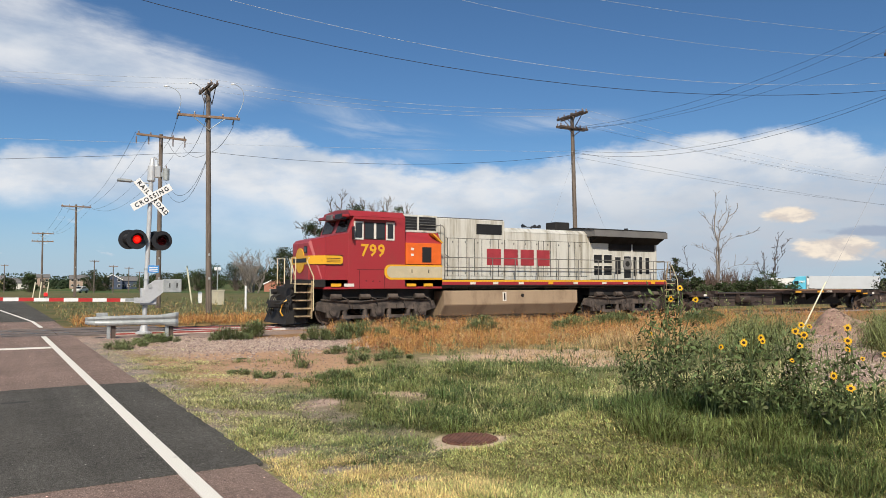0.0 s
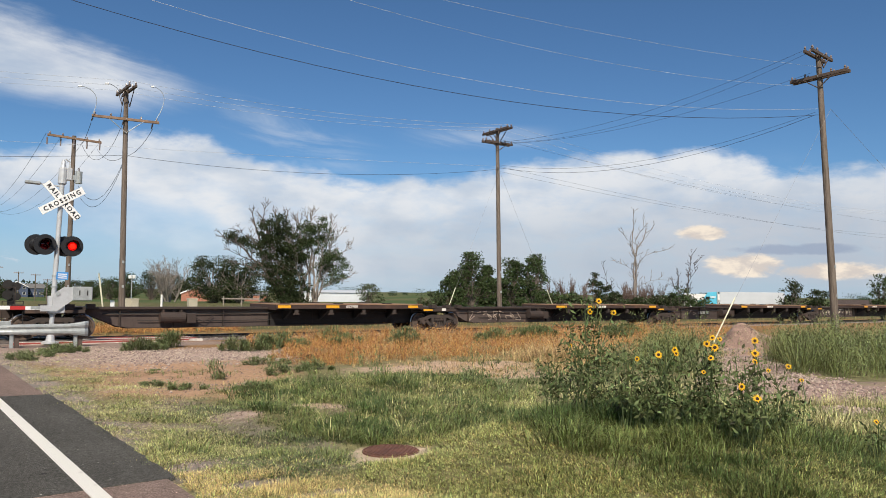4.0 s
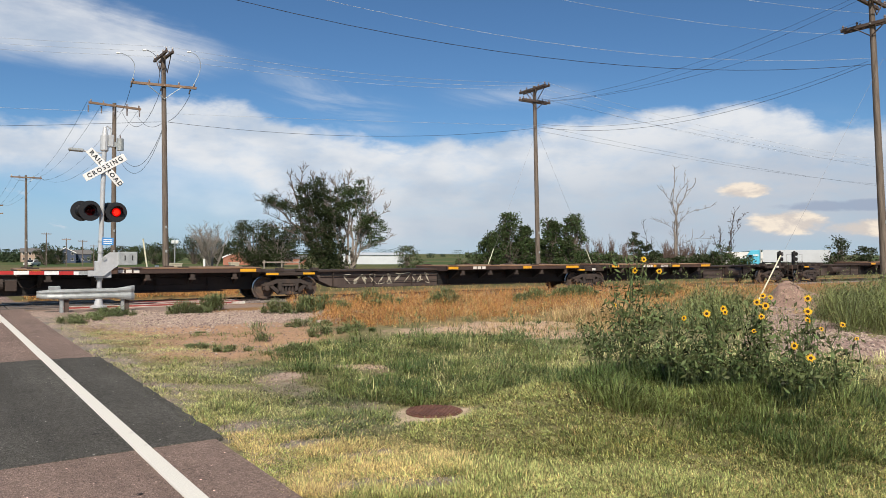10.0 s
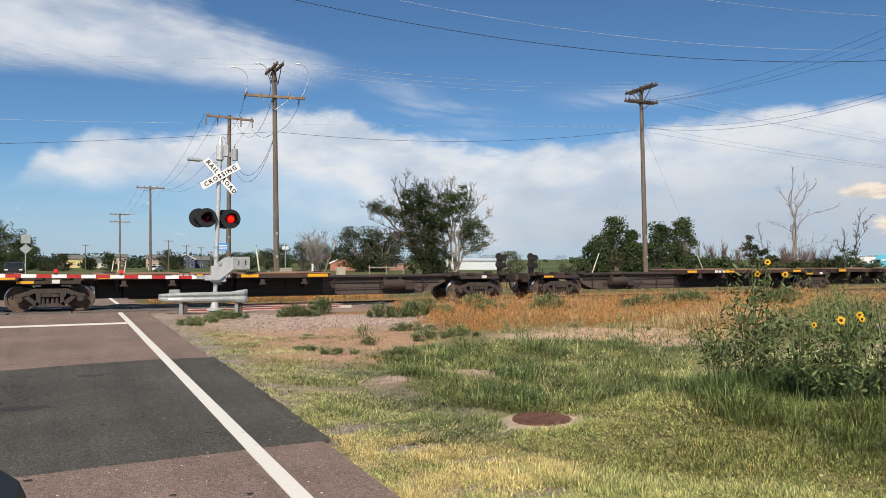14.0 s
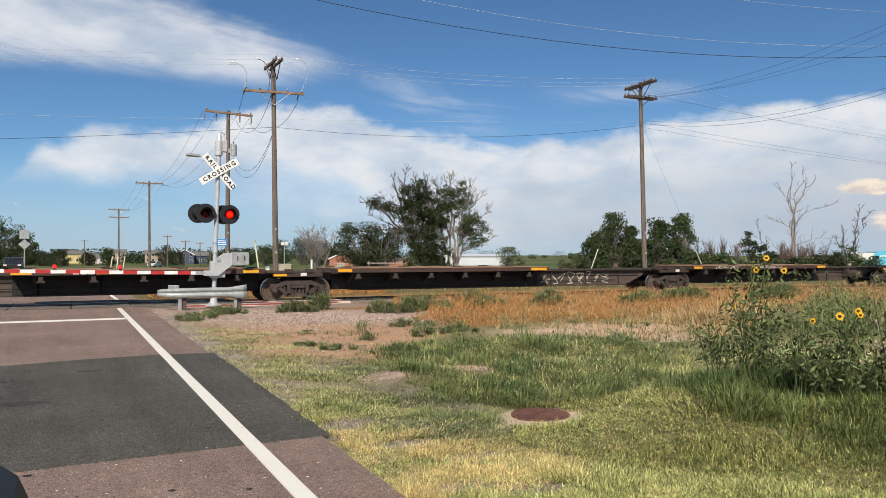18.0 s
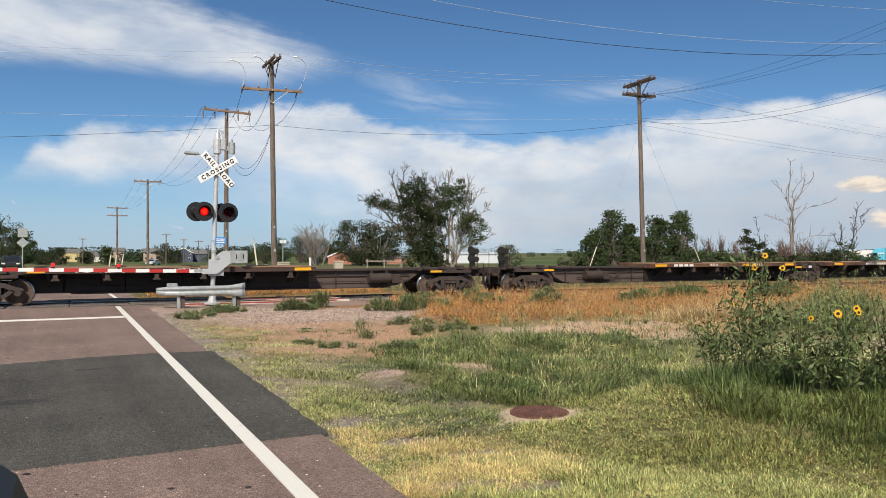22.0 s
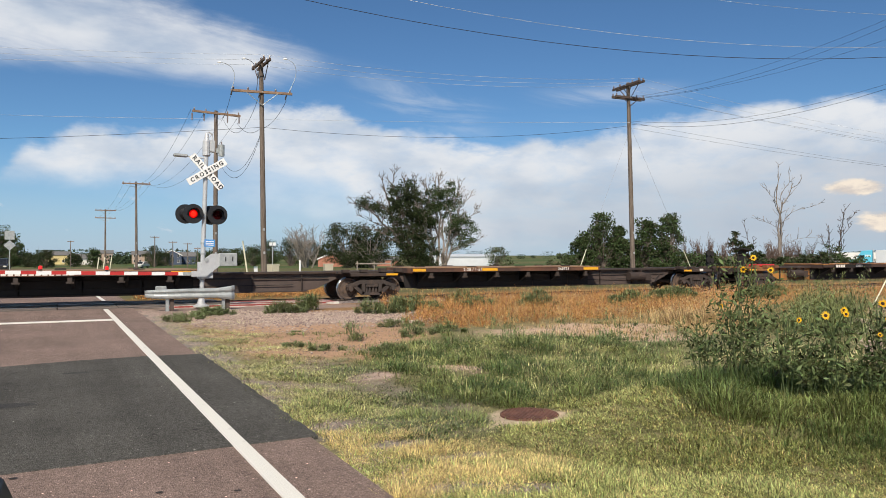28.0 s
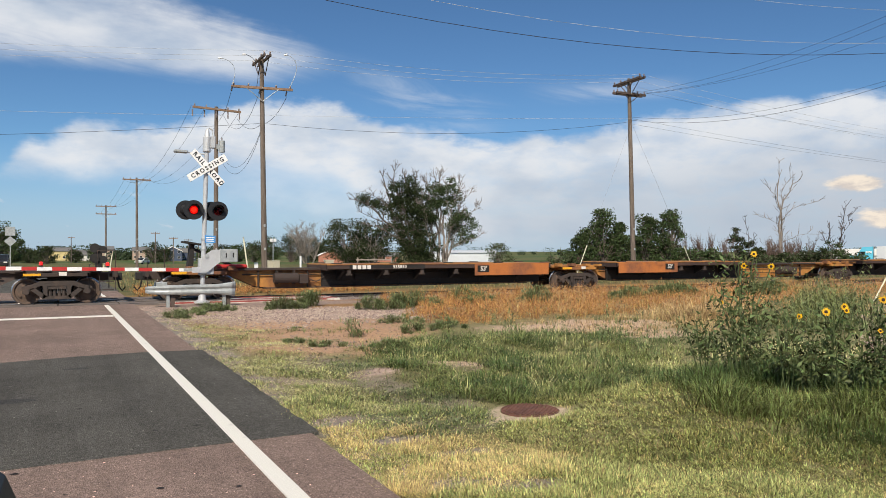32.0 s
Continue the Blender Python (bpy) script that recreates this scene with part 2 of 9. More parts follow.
def road_mat(name, base, speck, streak, rough=0.9, sheen=0.25):
    """Bound chippings: speckle at stone size, wheel-path streaks, old stains."""
    m = bpy.data.materials.new(name)
    m.use_nodes = True
    n, l = m.node_tree.nodes, m.node_tree.links
    bsdf = n["Principled BSDF"]
    bsdf.inputs["Roughness"].default_value, bsdf.inputs["Specular IOR Level"].default_value = rough, sheen
    tc = n.new("ShaderNodeTexCoord")

    def tex(scale, detail, stretch=(1, 1, 1)):
        mp, t = n.new("ShaderNodeMapping"), n.new("ShaderNodeTexNoise")
        mp.inputs["Scale"].default_value = stretch
        l.new(tc.outputs["Object"], mp.inputs[0])
        l.new(mp.outputs[0], t.inputs["Vector"])
        t.inputs["Scale"].default_value, t.inputs["Detail"].default_value, t.inputs["Roughness"].default_value = scale, detail, 0.7
        return t.outputs[0]

    def step(v, lo, hi, a=0.0, b=1.0):
        r = n.new("ShaderNodeMapRange")
        r.inputs[1].default_value, r.inputs[2].default_value, r.inputs[3].default_value, r.inputs[4].default_value = lo, hi, a, b
        l.new(v, r.inputs[0])
        return r.outputs[0]

    def times(a, b):
        c = n.new("ShaderNodeMath")
        c.operation = "MULTIPLY"
        l.new(a, c.inputs[0])
        l.new(b, c.inputs[1])
        return c.outputs[0]

    grain = tex(70, 3)
    value = times(step(grain, 0.3, 0.7, 1 - speck, 1 + speck), step(tex(1.1, 4, (1.6, 0.12, 1)), 0.3, 0.7, 1 - streak, 1 + streak))
    value = times(value, step(tex(0.5, 5), 0.35, 0.65, 0.85, 1.12))
    value = times(value, step(tex(9, 4), 0.66, 0.74, 1.0, 0.72))
    chips = n.new("ShaderNodeTexVoronoi")
    chips.inputs["Scale"].default_value = 85
    l.new(tc.outputs["Object"], chips.inputs["Vector"])
    hs = n.new("ShaderNodeHueSaturation")
    hs.inputs["Color"].default_value = (*base, 1)
    grit = n.new("ShaderNodeTexVoronoi")
    grit.inputs["Scale"].default_value = 38
    l.new(tc.outputs["Object"], grit.inputs["Vector"])
    value = times(value, step(grit.outputs["Color"], 0.0, 1.0, 0.8, 1.2))
    # pale stones and dark pits here and there
    for scale, size, share, gain in ((26, 0.2, 0.74, 2.6), (17, 0.22, 0.8, 0.5), (60, 0.3, 0.7, 2.0), (9, 0.1, 0.66, 6.0)):
        vor = n.new("ShaderNodeTexVoronoi")
        vor.inputs["Scale"].default_value = scale
        l.new(tc.outputs["Object"], vor.inputs["Vector"])
        hit = times(step(vor.outputs["Distance"], size, size * 0.6), step(vor.outputs["Color"], share, share + 0.02))
        value = times(value, step(hit, 0.0, 1.0, 1.0, gain))
    l.new(times(value, step(chips.outputs["Color"], 0.0, 1.0, 0.6, 1.4)), hs.inputs["Value"])
    l.new(hs.outputs[0], bsdf.inputs["Base Color"])
    b = n.new("ShaderNodeBump")
    b.inputs["Strength"].default_value, b.inputs["Distance"].default_value = 0.7, 0.01
    l.new(chips.outputs["Distance"], b.inputs["Height"])
    l.new(b.outputs[0], bsdf.inputs["Normal"])
    return m


CHIPSEAL = road_mat("chip_seal", (0.228, 0.164, 0.137), 0.45, 0.16, sheen=0.15)
ASPHALT = road_mat("asphalt", (0.09, 0.085, 0.075), 0.5, 0.2, sheen=0.12)
LINE = mat("road_paint", (0.78, 0.745, 0.67), 0.6, vary=0.15, scale=7, fine=70, bump=0.3, other=(0.5, 0.46, 0.42), cover=0.28)
PANEL_WHITE = mat("white_panel", (0.62, 0.58, 0.54), 0.8, vary=0.2, scale=4, fine=50, other=(0.4, 0.34, 0.3))
PANEL_RED = mat("maroon_panel", (0.3, 0.06, 0.05), 0.8, vary=0.25, scale=3, fine=50)
STEEL = mat("rail_steel", (0.12, 0.09, 0.075), 0.5, 0.6, vary=0.3, scale=4, fine=60)
SHINE = mat("worn_steel", (0.45, 0.44, 0.43), 0.25, 1.0, vary=0.1, scale=8, fine=60, bump=0.05)
TIE = mat("tie_wood", (0.1, 0.075, 0.06), 0.9, vary=0.35, scale=3, fine=30)
BALLAST = mat("ballast", (0.3, 0.24, 0.22), 0.9, vary=0.35, scale=2, fine=30, bump=0.6)
STONE = mat("pink_gravel", (0.4, 0.3, 0.255), 0.85, vary=0.2, scale=20, fine=120, island=0.45)
POLE_WOOD = mat("weathered_pole", (0.1, 0.076, 0.06), 0.85, vary=0.45, scale=1.2, fine=24, bump=0.5, other=(0.17, 0.135, 0.11), stretch=(6, 6, 0.6))
ARM_WOOD = mat("crossarm_wood", (0.28, 0.18, 0.12), 0.85, vary=0.3, scale=2, fine=30, bump=0.4)
DARK_ARM = mat("dark_crossarm", (0.085, 0.06, 0.05), 0.85, vary=0.3, scale=2, fine=30, bump=0.4)
WIRE = mat("wire_dark", (0.03, 0.03, 0.033), 0.6, vary=0.1, bump=0)
WIRE_PALE = mat("wire_aluminium", (0.68, 0.7, 0.72), 0.5, 0.1, vary=0.1, bump=0)
GALV = mat("galvanised", (0.42, 0.44, 0.44), 0.5, 0.35, vary=0.12, scale=6, fine=40, bump=0.08, other=(0.33, 0.35, 0.35))
SILVER = mat("silver_paint", (0.55, 0.56, 0.57), 0.4, 0.3, vary=0.1, scale=6, fine=40, bump=0.05)
BLACK = mat("black_paint", (0.014, 0.014, 0.016), 0.45, vary=0.2, scale=4, fine=40, bump=0.05)
WHITE = mat("white_paint", (0.78, 0.78, 0.77), 0.5, vary=0.06, scale=6, fine=40, bump=0.05)
RED_TAPE = mat("red_sheeting", (0.46, 0.03, 0.027), 0.45, vary=0.1, scale=6, fine=40, bump=0.03)
RED_LIT = mat("hot_light_board", (1.0, 0.075, 0.035), 0.3, vary=0.05, emit=1.5, bump=0)
RED_GLOW = mat("glowing_light_board", (0.85, 0.012, 0.01), 0.3, vary=0.25, scale=30, emit=0.9, bump=0.2)
RED_DIM = mat("dark_red_lens", (0.16, 0.006, 0.01), 0.25, vary=0.15, bump=0)
see = RED_DIM.node_tree.nodes.new("ShaderNodeBsdfTransparent")
see.inputs[0].default_value = (1.0, 0.35, 0.3, 1)
glaze = RED_DIM.node_tree.nodes.new("ShaderNodeMixShader")
glaze.inputs[0].default_value = 0.78
RED_DIM.node_tree.links.new(RED_DIM.node_tree.nodes["Principled BSDF"].outputs[0], glaze.inputs[1])
RED_DIM.node_tree.links.new(see.outputs[0], glaze.inputs[2])
RED_DIM.node_tree.links.new(glaze.outputs[0], RED_DIM.node_tree.nodes["Material Output"].inputs[0])
BLUE_SIGN = mat("blue_sheeting", (0.05, 0.25, 0.62), 0.5, vary=0.08, bump=0.02)
INSUL = mat("porcelain", (0.2, 0.16, 0.15), 0.3, vary=0.1, bump=0)

# ---- building kit ----
def thing(name, label, category, group="", kind="", at=None):
    ob = new(name)
    if at is not None:
        ob.matrix_world = at
    return tagged(ob, label, category, group, kind)


def mesh_of(bm, name):
    me = bpy.data.meshes.new(name)
    bm.normal_update()
    bm.to_mesh(me)
    bm.free()
    return me


def part(name, bm, material, parent=None, label="", smooth=False):
    me = bm if isinstance(bm, bpy.types.Mesh) else mesh_of(bm, name)
    if not me.materials:
        me.materials.append(material)
    if smooth:
        me.polygons.foreach_set("use_smooth", [True] * len(me.polygons))
    ob = new(name, me)
    ob.parent = parent
    return tagged(ob, label)


def box(bm, x0, x1, y0, y1, z0, z1, bevel=0.0, m=None):
    vs = [bm.verts.new((x, y, z)) for x in (x0, x1) for y in (y0, y1) for z in (z0, z1)]
    fs = [bm.faces.new([vs[i] for i in q]) for q in ((0, 1, 3, 2), (4, 6, 7, 5), (0, 4, 5, 1), (2, 3, 7, 6), (0, 2, 6, 4), (1, 5, 7, 3))]
    if bevel:
        es = list({e for f in fs for e in f.edges})
        r = bmesh.ops.bevel(bm, geom=es, offset=bevel, segments=1, affect="EDGES", profile=0.5)
        vs = list({v for f in r["faces"] for v in f.verts} | {v for v in vs if v.is_valid})
    if m is not None:
        bmesh.ops.transform(bm, matrix=m, verts=vs)
    return bm


def prism(bm, pts, a, b, plane="xz", bevel=0.0):
    """Extrude the outline pts from a to b along the axis that its plane leaves out."""
    def put(p, w):
        return (p[0], w, p[1]) if plane == "xz" else (w, p[0], p[1]) if plane == "yz" else (p[0], p[1], w)
    v0, v1 = [bm.verts.new(put(p, a)) for p in pts], [bm.verts.new(put(p, b)) for p in pts]
    fs = [bm.faces.new(v0), bm.faces.new(v1[::-1])]
    k = len(pts)
    for i in range(k):
        fs.append(bm.faces.new((v0[i], v1[i], v1[(i + 1) % k], v0[(i + 1) % k])))
    bmesh.ops.recalc_face_normals(bm, faces=fs)
    if bevel:
        es = list({e for f in fs for e in f.edges})
        bmesh.ops.bevel(bm, geom=es, offset=bevel, segments=1, affect="EDGES", profile=0.5)
    return bm


def cyl(bm, p0, p1, r0, r1=None, seg=12):
    r1 = r0 if r1 is None else r1
    p0, p1 = Vector(p0), Vector(p1)
    d = (p1 - p0).normalized()
    a = d.orthogonal().normalized()
    b = d.cross(a)
    rings = []
    for p, r in ((p0, r0), (p1, r1)):
        rings.append([bm.verts.new(p + (a * math.cos(2 * math.pi * i / seg) + b * math.sin(2 * math.pi * i / seg)) * r) for i in range(seg)])
    for i in range(seg):
        bm.faces.new((rings[0][i], rings[0][(i + 1) % seg], rings[1][(i + 1) % seg], rings[1][i]))
    bm.faces.new(rings[0][::-1])
    bm.faces.new(rings[1])
    return bm


def tube(bm, pts, r, seg=6):
    """A bent round bar through pts."""
    pts = [Vector(p) for p in pts]
    rings = []
    for i, p in enumerate(pts):
        d = (pts[min(i + 1, len(pts) - 1)] - pts[max(i - 1, 0)]).normalized()
        a = d.cross(Vector((0, 0, 1)))
        a = a.normalized() if a.length > 0.05 else d.orthogonal().normalized()
        b = d.cross(a)
        rings.append([bm.verts.new(p + (a * math.cos(2 * math.pi * k / seg) + b * math.sin(2 * math.pi * k / seg)) * r) for k in range(seg)])
    for r0, r1 in zip(rings, rings[1:]):
        for k in range(seg):
            bm.faces.new((r0[k], r0[(k + 1) % seg], r1[(k + 1) % seg], r1[k]))
    bm.faces.new(rings[0][::-1])
    bm.faces.new(rings[-1])
    return bm


def lathe(bm, profile, seg=16, m=None):
    """Turn (radius, height) pairs round the local z axis."""
    rings = [[bm.verts.new((r * math.cos(2 * math.pi * k / seg), r * math.sin(2 * math.pi * k / seg), z)) for k in range(seg)] for r, z in profile]
    for r0, r1 in zip(rings, rings[1:]):
        for k in range(seg):
            bm.faces.new((r0[k], r0[(k + 1) % seg], r1[(k + 1) % seg], r1[k]))
    bm.faces.new(rings[0][::-1])
    bm.faces.new(rings[-1])
    if m is not None:
        bmesh.ops.transform(bm, matrix=m, verts=[v for r in rings for v in r])
    return bm


def new_bm():
    return bmesh.new()


def raw(name, verts, faces, material, smooth=False):
    """A mesh from arrays; faces: an (n, 3) or (n, 4) array."""
    verts, faces = np.asarray(verts, np.float32), np.asarray(faces, np.int32)
    me = bpy.data.meshes.new(name)
    me.vertices.add(len(verts))
    me.vertices.foreach_set("co", verts.ravel())
    n, k = faces.shape
    me.loops.add(n * k)
    me.loops.foreach_set("vertex_index", faces.ravel())
    me.polygons.add(n)
    me.polygons.foreach_set("loop_start", np.arange(0, n * k, k, dtype=np.int32))
    if smooth:
        me.polygons.foreach_set("use_smooth", np.ones(n, bool))
    me.update(calc_edges=True)
    me.materials.append(material)
    return me


def blades(base, height, width, heading, lean, curl=0.5):
    """Grass blades as arrays: three triangles each, bent towards heading; short ones are one straight triangle."""
    n = len(base)
    d = np.stack([np.cos(heading), np.sin(heading), np.zeros(n)], 1)
    s = np.stack([-np.sin(heading), np.cos(heading), np.zeros(n)], 1) * (width / 2)[:, None]
    up = np.array([0, 0, 1.0])
    mid = base + d * (lean * height * 0.35)[:, None] + up * (height * 0.6)[:, None]
    tip = base + d * (lean * height * (0.35 + curl))[:, None] + up * (height * (1 - 0.25 * lean))[:, None]
    if len(height) and np.mean(height) < 0.075:
        v = np.stack([base - s * 1.2, base + s * 1.2, tip], 1).reshape(-1, 3)
        return v, (np.arange(n) * 3)[:, None] + np.array([[0, 1, 2]])
    v = np.stack([base - s, base + s, mid + s * 0.75, mid - s * 0.75, tip], 1).reshape(-1, 3)
    o = (np.arange(n) * 5)[:, None]
    f = np.stack([o + [0, 1, 2], o + [0, 2, 3], o + [3, 2, 4]], 1).reshape(-1, 3)
    return v, f


def stack(*pairs):
    vs, fs, o = [], [], 0
    for v, f in pairs:
        vs.append(v)
        fs.append(f + o)
        o += len(v)
    return np.concatenate(vs), np.concatenate(fs)


def letters(text, size, depth, material, parent, m, name="lettering", label="", spread=1.0):
    """Flat raised lettering in the built-in font, as a mesh under parent."""
    cu = bpy.data.curves.new(name, "FONT")
    cu.body, cu.size, cu.extrude, cu.align_x, cu.align_y = text, size, depth, "CENTER", "CENTER"
    cu.space_character, cu.resolution_u, cu.offset = spread, 2, size * 0.022
    ob = bpy.data.objects.new(name, cu)
    scene.collection.objects.link(ob)
    me = bpy.data.meshes.new_from_object(ob.evaluated_get(bpy.context.evaluated_depsgraph_get()))
    bpy.data.objects.remove(ob)
    me.materials.clear()
    me.materials.append(material)
    me.transform(m)
    return part(name, me, material, parent, label)


FACE_CAM = Matrix.Rotation(radians(90), 4, "X")      # turns lettering drawn flat to stand and face -y

# ---- ground, road and railway ----
TRACK_Y = 28.9


def ground_material():
    m = bpy.data.materials.new("ground_cover")
    m.use_nodes = True
    n, l = m.node_tree.nodes, m.node_tree.links
    bsdf = n["Principled BSDF"]
    bsdf.inputs["Roughness"].default_value = 0.95
    bsdf.inputs["Specular IOR Level"].default_value = 0.2
    geo = n.new("ShaderNodeNewGeometry")
    pos = geo.outputs["Position"]

    def tex(scale, detail=6):
        t = n.new("ShaderNodeTexNoise")
        t.inputs["Scale"].default_value, t.inputs["Detail"].default_value, t.inputs["Roughness"].default_value = scale, detail, 0.65
        l.new(pos, t.inputs["Vector"])
        return t.outputs[0]

    def step(v, lo, hi):
        r = n.new("ShaderNodeMapRange")
        r.interpolation_type = "SMOOTHSTEP"
        r.inputs[1].default_value, r.inputs[2].default_value = lo, hi
        l.new(v, r.inputs[0])
        return r.outputs[0]

    def calc(op, a, b):
        c = n.new("ShaderNodeMath")
        c.operation = op
        for i, v in enumerate((a, b)):
            if isinstance(v, (int, float)):
                c.inputs[i].default_value = v
            else:
                l.new(v, c.inputs[i])
        return c.outputs[0]

    def blend(f, a, b):
        x = n.new("ShaderNodeMix")
        x.data_type = "RGBA"
        l.new(f, x.inputs[0])
        for i, v in ((6, a), (7, b)):
            if isinstance(v, tuple):
                x.inputs[i].default_value = (*v, 1)
            else:
                l.new(v, x.inputs[i])
        return x.outputs[2]

    wob, mid, fine = tex(0.45), tex(2.2), tex(60, 3)

    def patch(cx, cy, rx, ry, soft=0.5):
        mp = n.new("ShaderNodeMapping")
        mp.inputs["Location"].default_value = (-cx / rx, -cy / ry, 0)
        mp.inputs["Scale"].default_value = (1 / rx, 1 / ry, 0)
        l.new(pos, mp.inputs[0])
        ln = n.new("ShaderNodeVectorMath")
        ln.operation = "LENGTH"
        l.new(mp.outputs[0], ln.inputs[0])
        return step(calc("ADD", ln.outputs["Value"], calc("MULTIPLY", calc("SUBTRACT", mid, 0.5), 1.1)), 1.0 + soft / 2, 1.0 - soft / 2)

    near = blend(step(mid, 0.35, 0.65), (0.14, 0.132, 0.06), (0.26, 0.232, 0.115))
    far = blend(step(wob, 0.35, 0.6), (0.075, 0.09, 0.03), (0.15, 0.125, 0.055))
    sep_pos = n.new("ShaderNodeSeparateXYZ")
    l.new(pos, sep_pos.inputs[0])
    base = blend(step(sep_pos.outputs[1], 14.0, 24.0), near, blend(step(sep_pos.outputs[1], 30.0, 34.0), (0.3, 0.17, 0.075), far))
    field = blend(step(calc("MULTIPLY", tex(0.012, 3), 1.0), 0.45, 0.55), (0.06, 0.095, 0.026), (0.13, 0.12, 0.05))
    base = blend(step(sep_pos.outputs[1], 90.0, 140.0), base, field)
    tan, stony, sand, grit, pink = (0.42, 0.26, 0.16), (0.42, 0.31, 0.255), (0.52, 0.37, 0.26), (0.25, 0.215, 0.185), (0.36, 0.25, 0.21)
    for (cx, cy, rx, ry), colour in (
            ((4.4, 14.0, 1.6, 2.0), tan), ((5.6, 15.3, 1.8, 1.1), tan), ((5.2, 17.2, 2.8, 2.0), tan), ((6.2, 20.6, 3.4, 2.3), stony), ((4.0, 24.0, 2.6, 2.2), stony), ((10.8, 14.2, 2.4, 1.6), sand), ((11.2, 12.4, 1.1, 0.8), sand), ((5.45, 10.4, 0.6, 0.42), sand), ((3.9, 10.1, 0.42, 0.3), stony),
            ((2.45, 7.45, 0.35, 0.3), grit), ((2.8, 6.45, 0.35, 0.16), grit), ((3.1, 5.9, 0.35, 0.16), grit), ((2.6, 5.0, 0.4, 0.2), grit), ((3.1, 4.7, 0.4, 0.2), grit), ((3.5, 8.3, 0.9, 1.6), (0.24, 0.2, 0.15)), ((3.3, 11.0, 0.8, 1.6), (0.26, 0.21, 0.155)), ((4.43, 6.95, 0.6, 0.46), (0.55, 0.43, 0.31)),
            ((13.8, 7.2, 2.6, 1.5), pink), ((17.5, 10.9, 2.0, 1.6), pink), ((21.2, 13.1, 2.0, 1.1), pink), ((2.3, 16.0, 0.35, 9.0), grit), ((4.5, 25.2, 6.0, 1.4), (0.3, 0.22, 0.18))):
        base = blend(patch(cx, cy, rx, ry), base, colour)
    hs = n.new("ShaderNodeHueSaturation")
    l.new(base, hs.inputs["Color"])
    l.new(calc("ADD", calc("ADD", calc("MULTIPLY", fine, 0.9), calc("MULTIPLY", tex(9.0, 5), 1.1)), 0.02), hs.inputs["Value"])
    l.new(hs.outputs[0], bsdf.inputs["Base Color"])
    b = n.new("ShaderNodeBump")
    b.inputs["Strength"].default_value, b.inputs["Distance"].default_value = 0.6, 0.03
    l.new(fine, b.inputs["Height"])
    l.new(b.outputs[0], bsdf.inputs["Normal"])
    return m


GROUND = ground_material()


def grid_lines(lo, hi, fine_lo, fine_hi, step):
    inner = list(np.arange(fine_lo, fine_hi + 0.01, step))
    out = [fine_hi + (hi - fine_hi) * (k / 40) ** 3 for k in range(1, 41)]
    back = [fine_lo - (fine_lo - lo) * (k / 40) ** 3 for k in range(40, 0, -1)]
    return np.array(back + inner + out)


def ground_height(x, y):
    """Soft lumps in the verge; level under road and railway."""
    v = 0.05 * np.sin(0.9 * x + 1.3 * y) * np.sin(0.7 * y - 0.4 * x) + 0.025 * np.sin(2.3 * x + 0.6) * np.sin(2.9 * y)
    keep = np.clip((x - 2.2) / 1.5, 0, 1) * np.clip((24.0 - y) / 3, 0, 1)
    far = np.hypot(x, y)
    dip = np.clip((far - 75) / 260, 0, 1)
    rise = np.clip((far - 700) / 2200, 0, 1)
    dip = dip * dip * (3 - 2 * dip) * (1 - rise * rise * (3 - 2 * rise))
    along_, off = 0.81 * x + 0.59 * y, np.abs(0.59 * x - 0.81 * y)
    bank_ = 0.27 * np.clip((along_ - 6.3) / 2.0, 0, 1) * np.clip((12.5 - along_) / 3.2, 0, 1) * np.clip((2.5 - off) / 1.3, 0, 1)
    return v * keep + bank_ - 0.03 - 0.02 * np.clip((y - 24) / 2, 0, 1) * np.clip((x - 2.3) / 2, 0, 1) - 0.3 * np.clip((y - 26.7) / 0.5, 0, 1) * np.clip((31.8 - y) / 0.5, 0, 1) - 2.8 * dip


gx, gy = grid_lines(-3000, 3000, -8, 27, 0.25), grid_lines(-1500, 4300, -2, 34, 0.25)
XX, YY = np.meshgrid(gx, gy)
idx = np.arange(XX.size).reshape(XX.shape)
quads = np.stack([idx[:-1, :-1], idx[:-1, 1:], idx[1:, 1:], idx[1:, :-1]], -1).reshape(-1, 4)
ground = new("ground", raw("ground", np.stack([XX, YY, ground_height(XX, YY)], -1).reshape(-1, 3), quads, GROUND, True))
tagged(ground, "dry prairie ground with worn grass and bare soil", "ground", kind="structure")

road = thing("road", "two-lane pinkish chip-seal road with a dark asphalt patch", "road", kind="structure")
part("surface", box(new_bm(), -5.6, 2.12, -60, 26.75, -0.2, 0.0), CHIPSEAL, road)
rag = random.Random(3)
edge = [(2.2 + rag.uniform(-0.018, 0.018), y) for y in np.arange(6.98, 13.86, 0.16)]
part("asphalt_patch", prism(new_bm(), [(-5.6, 6.85), (-0.5, 6.86), (0.8, 6.92)] + edge + [(1.3, 13.82), (0.2, 13.74), (-1.0, 13.45), (-5.6, 13.3)], -0.1, 0.006, "xy"), ASPHALT, road, "newer dark asphalt patch")
part("far_surface", prism(new_bm(), [(-6.4, 31.1), (2.2, 31.1), (2.0, 74), (-6.4, 74)], -0.2, 0.0, "xy"), CHIPSEAL, road)
part("far_asphalt", prism(new_bm(), [(-6.5, 36.4), (2.25, 36.0), (2.0, 74), (-6.5, 74)], -0.1, 0.006, "xy"), ASPHALT, road)
part("edge_line", prism(new_bm(), [(1.453 + 0.54, -60), (1.593 + 0.54, -60), (1.593 - 0.2376, 26.4), (1.453 - 0.2376, 26.4)], 0.002, 0.012, "xy"), LINE, road)
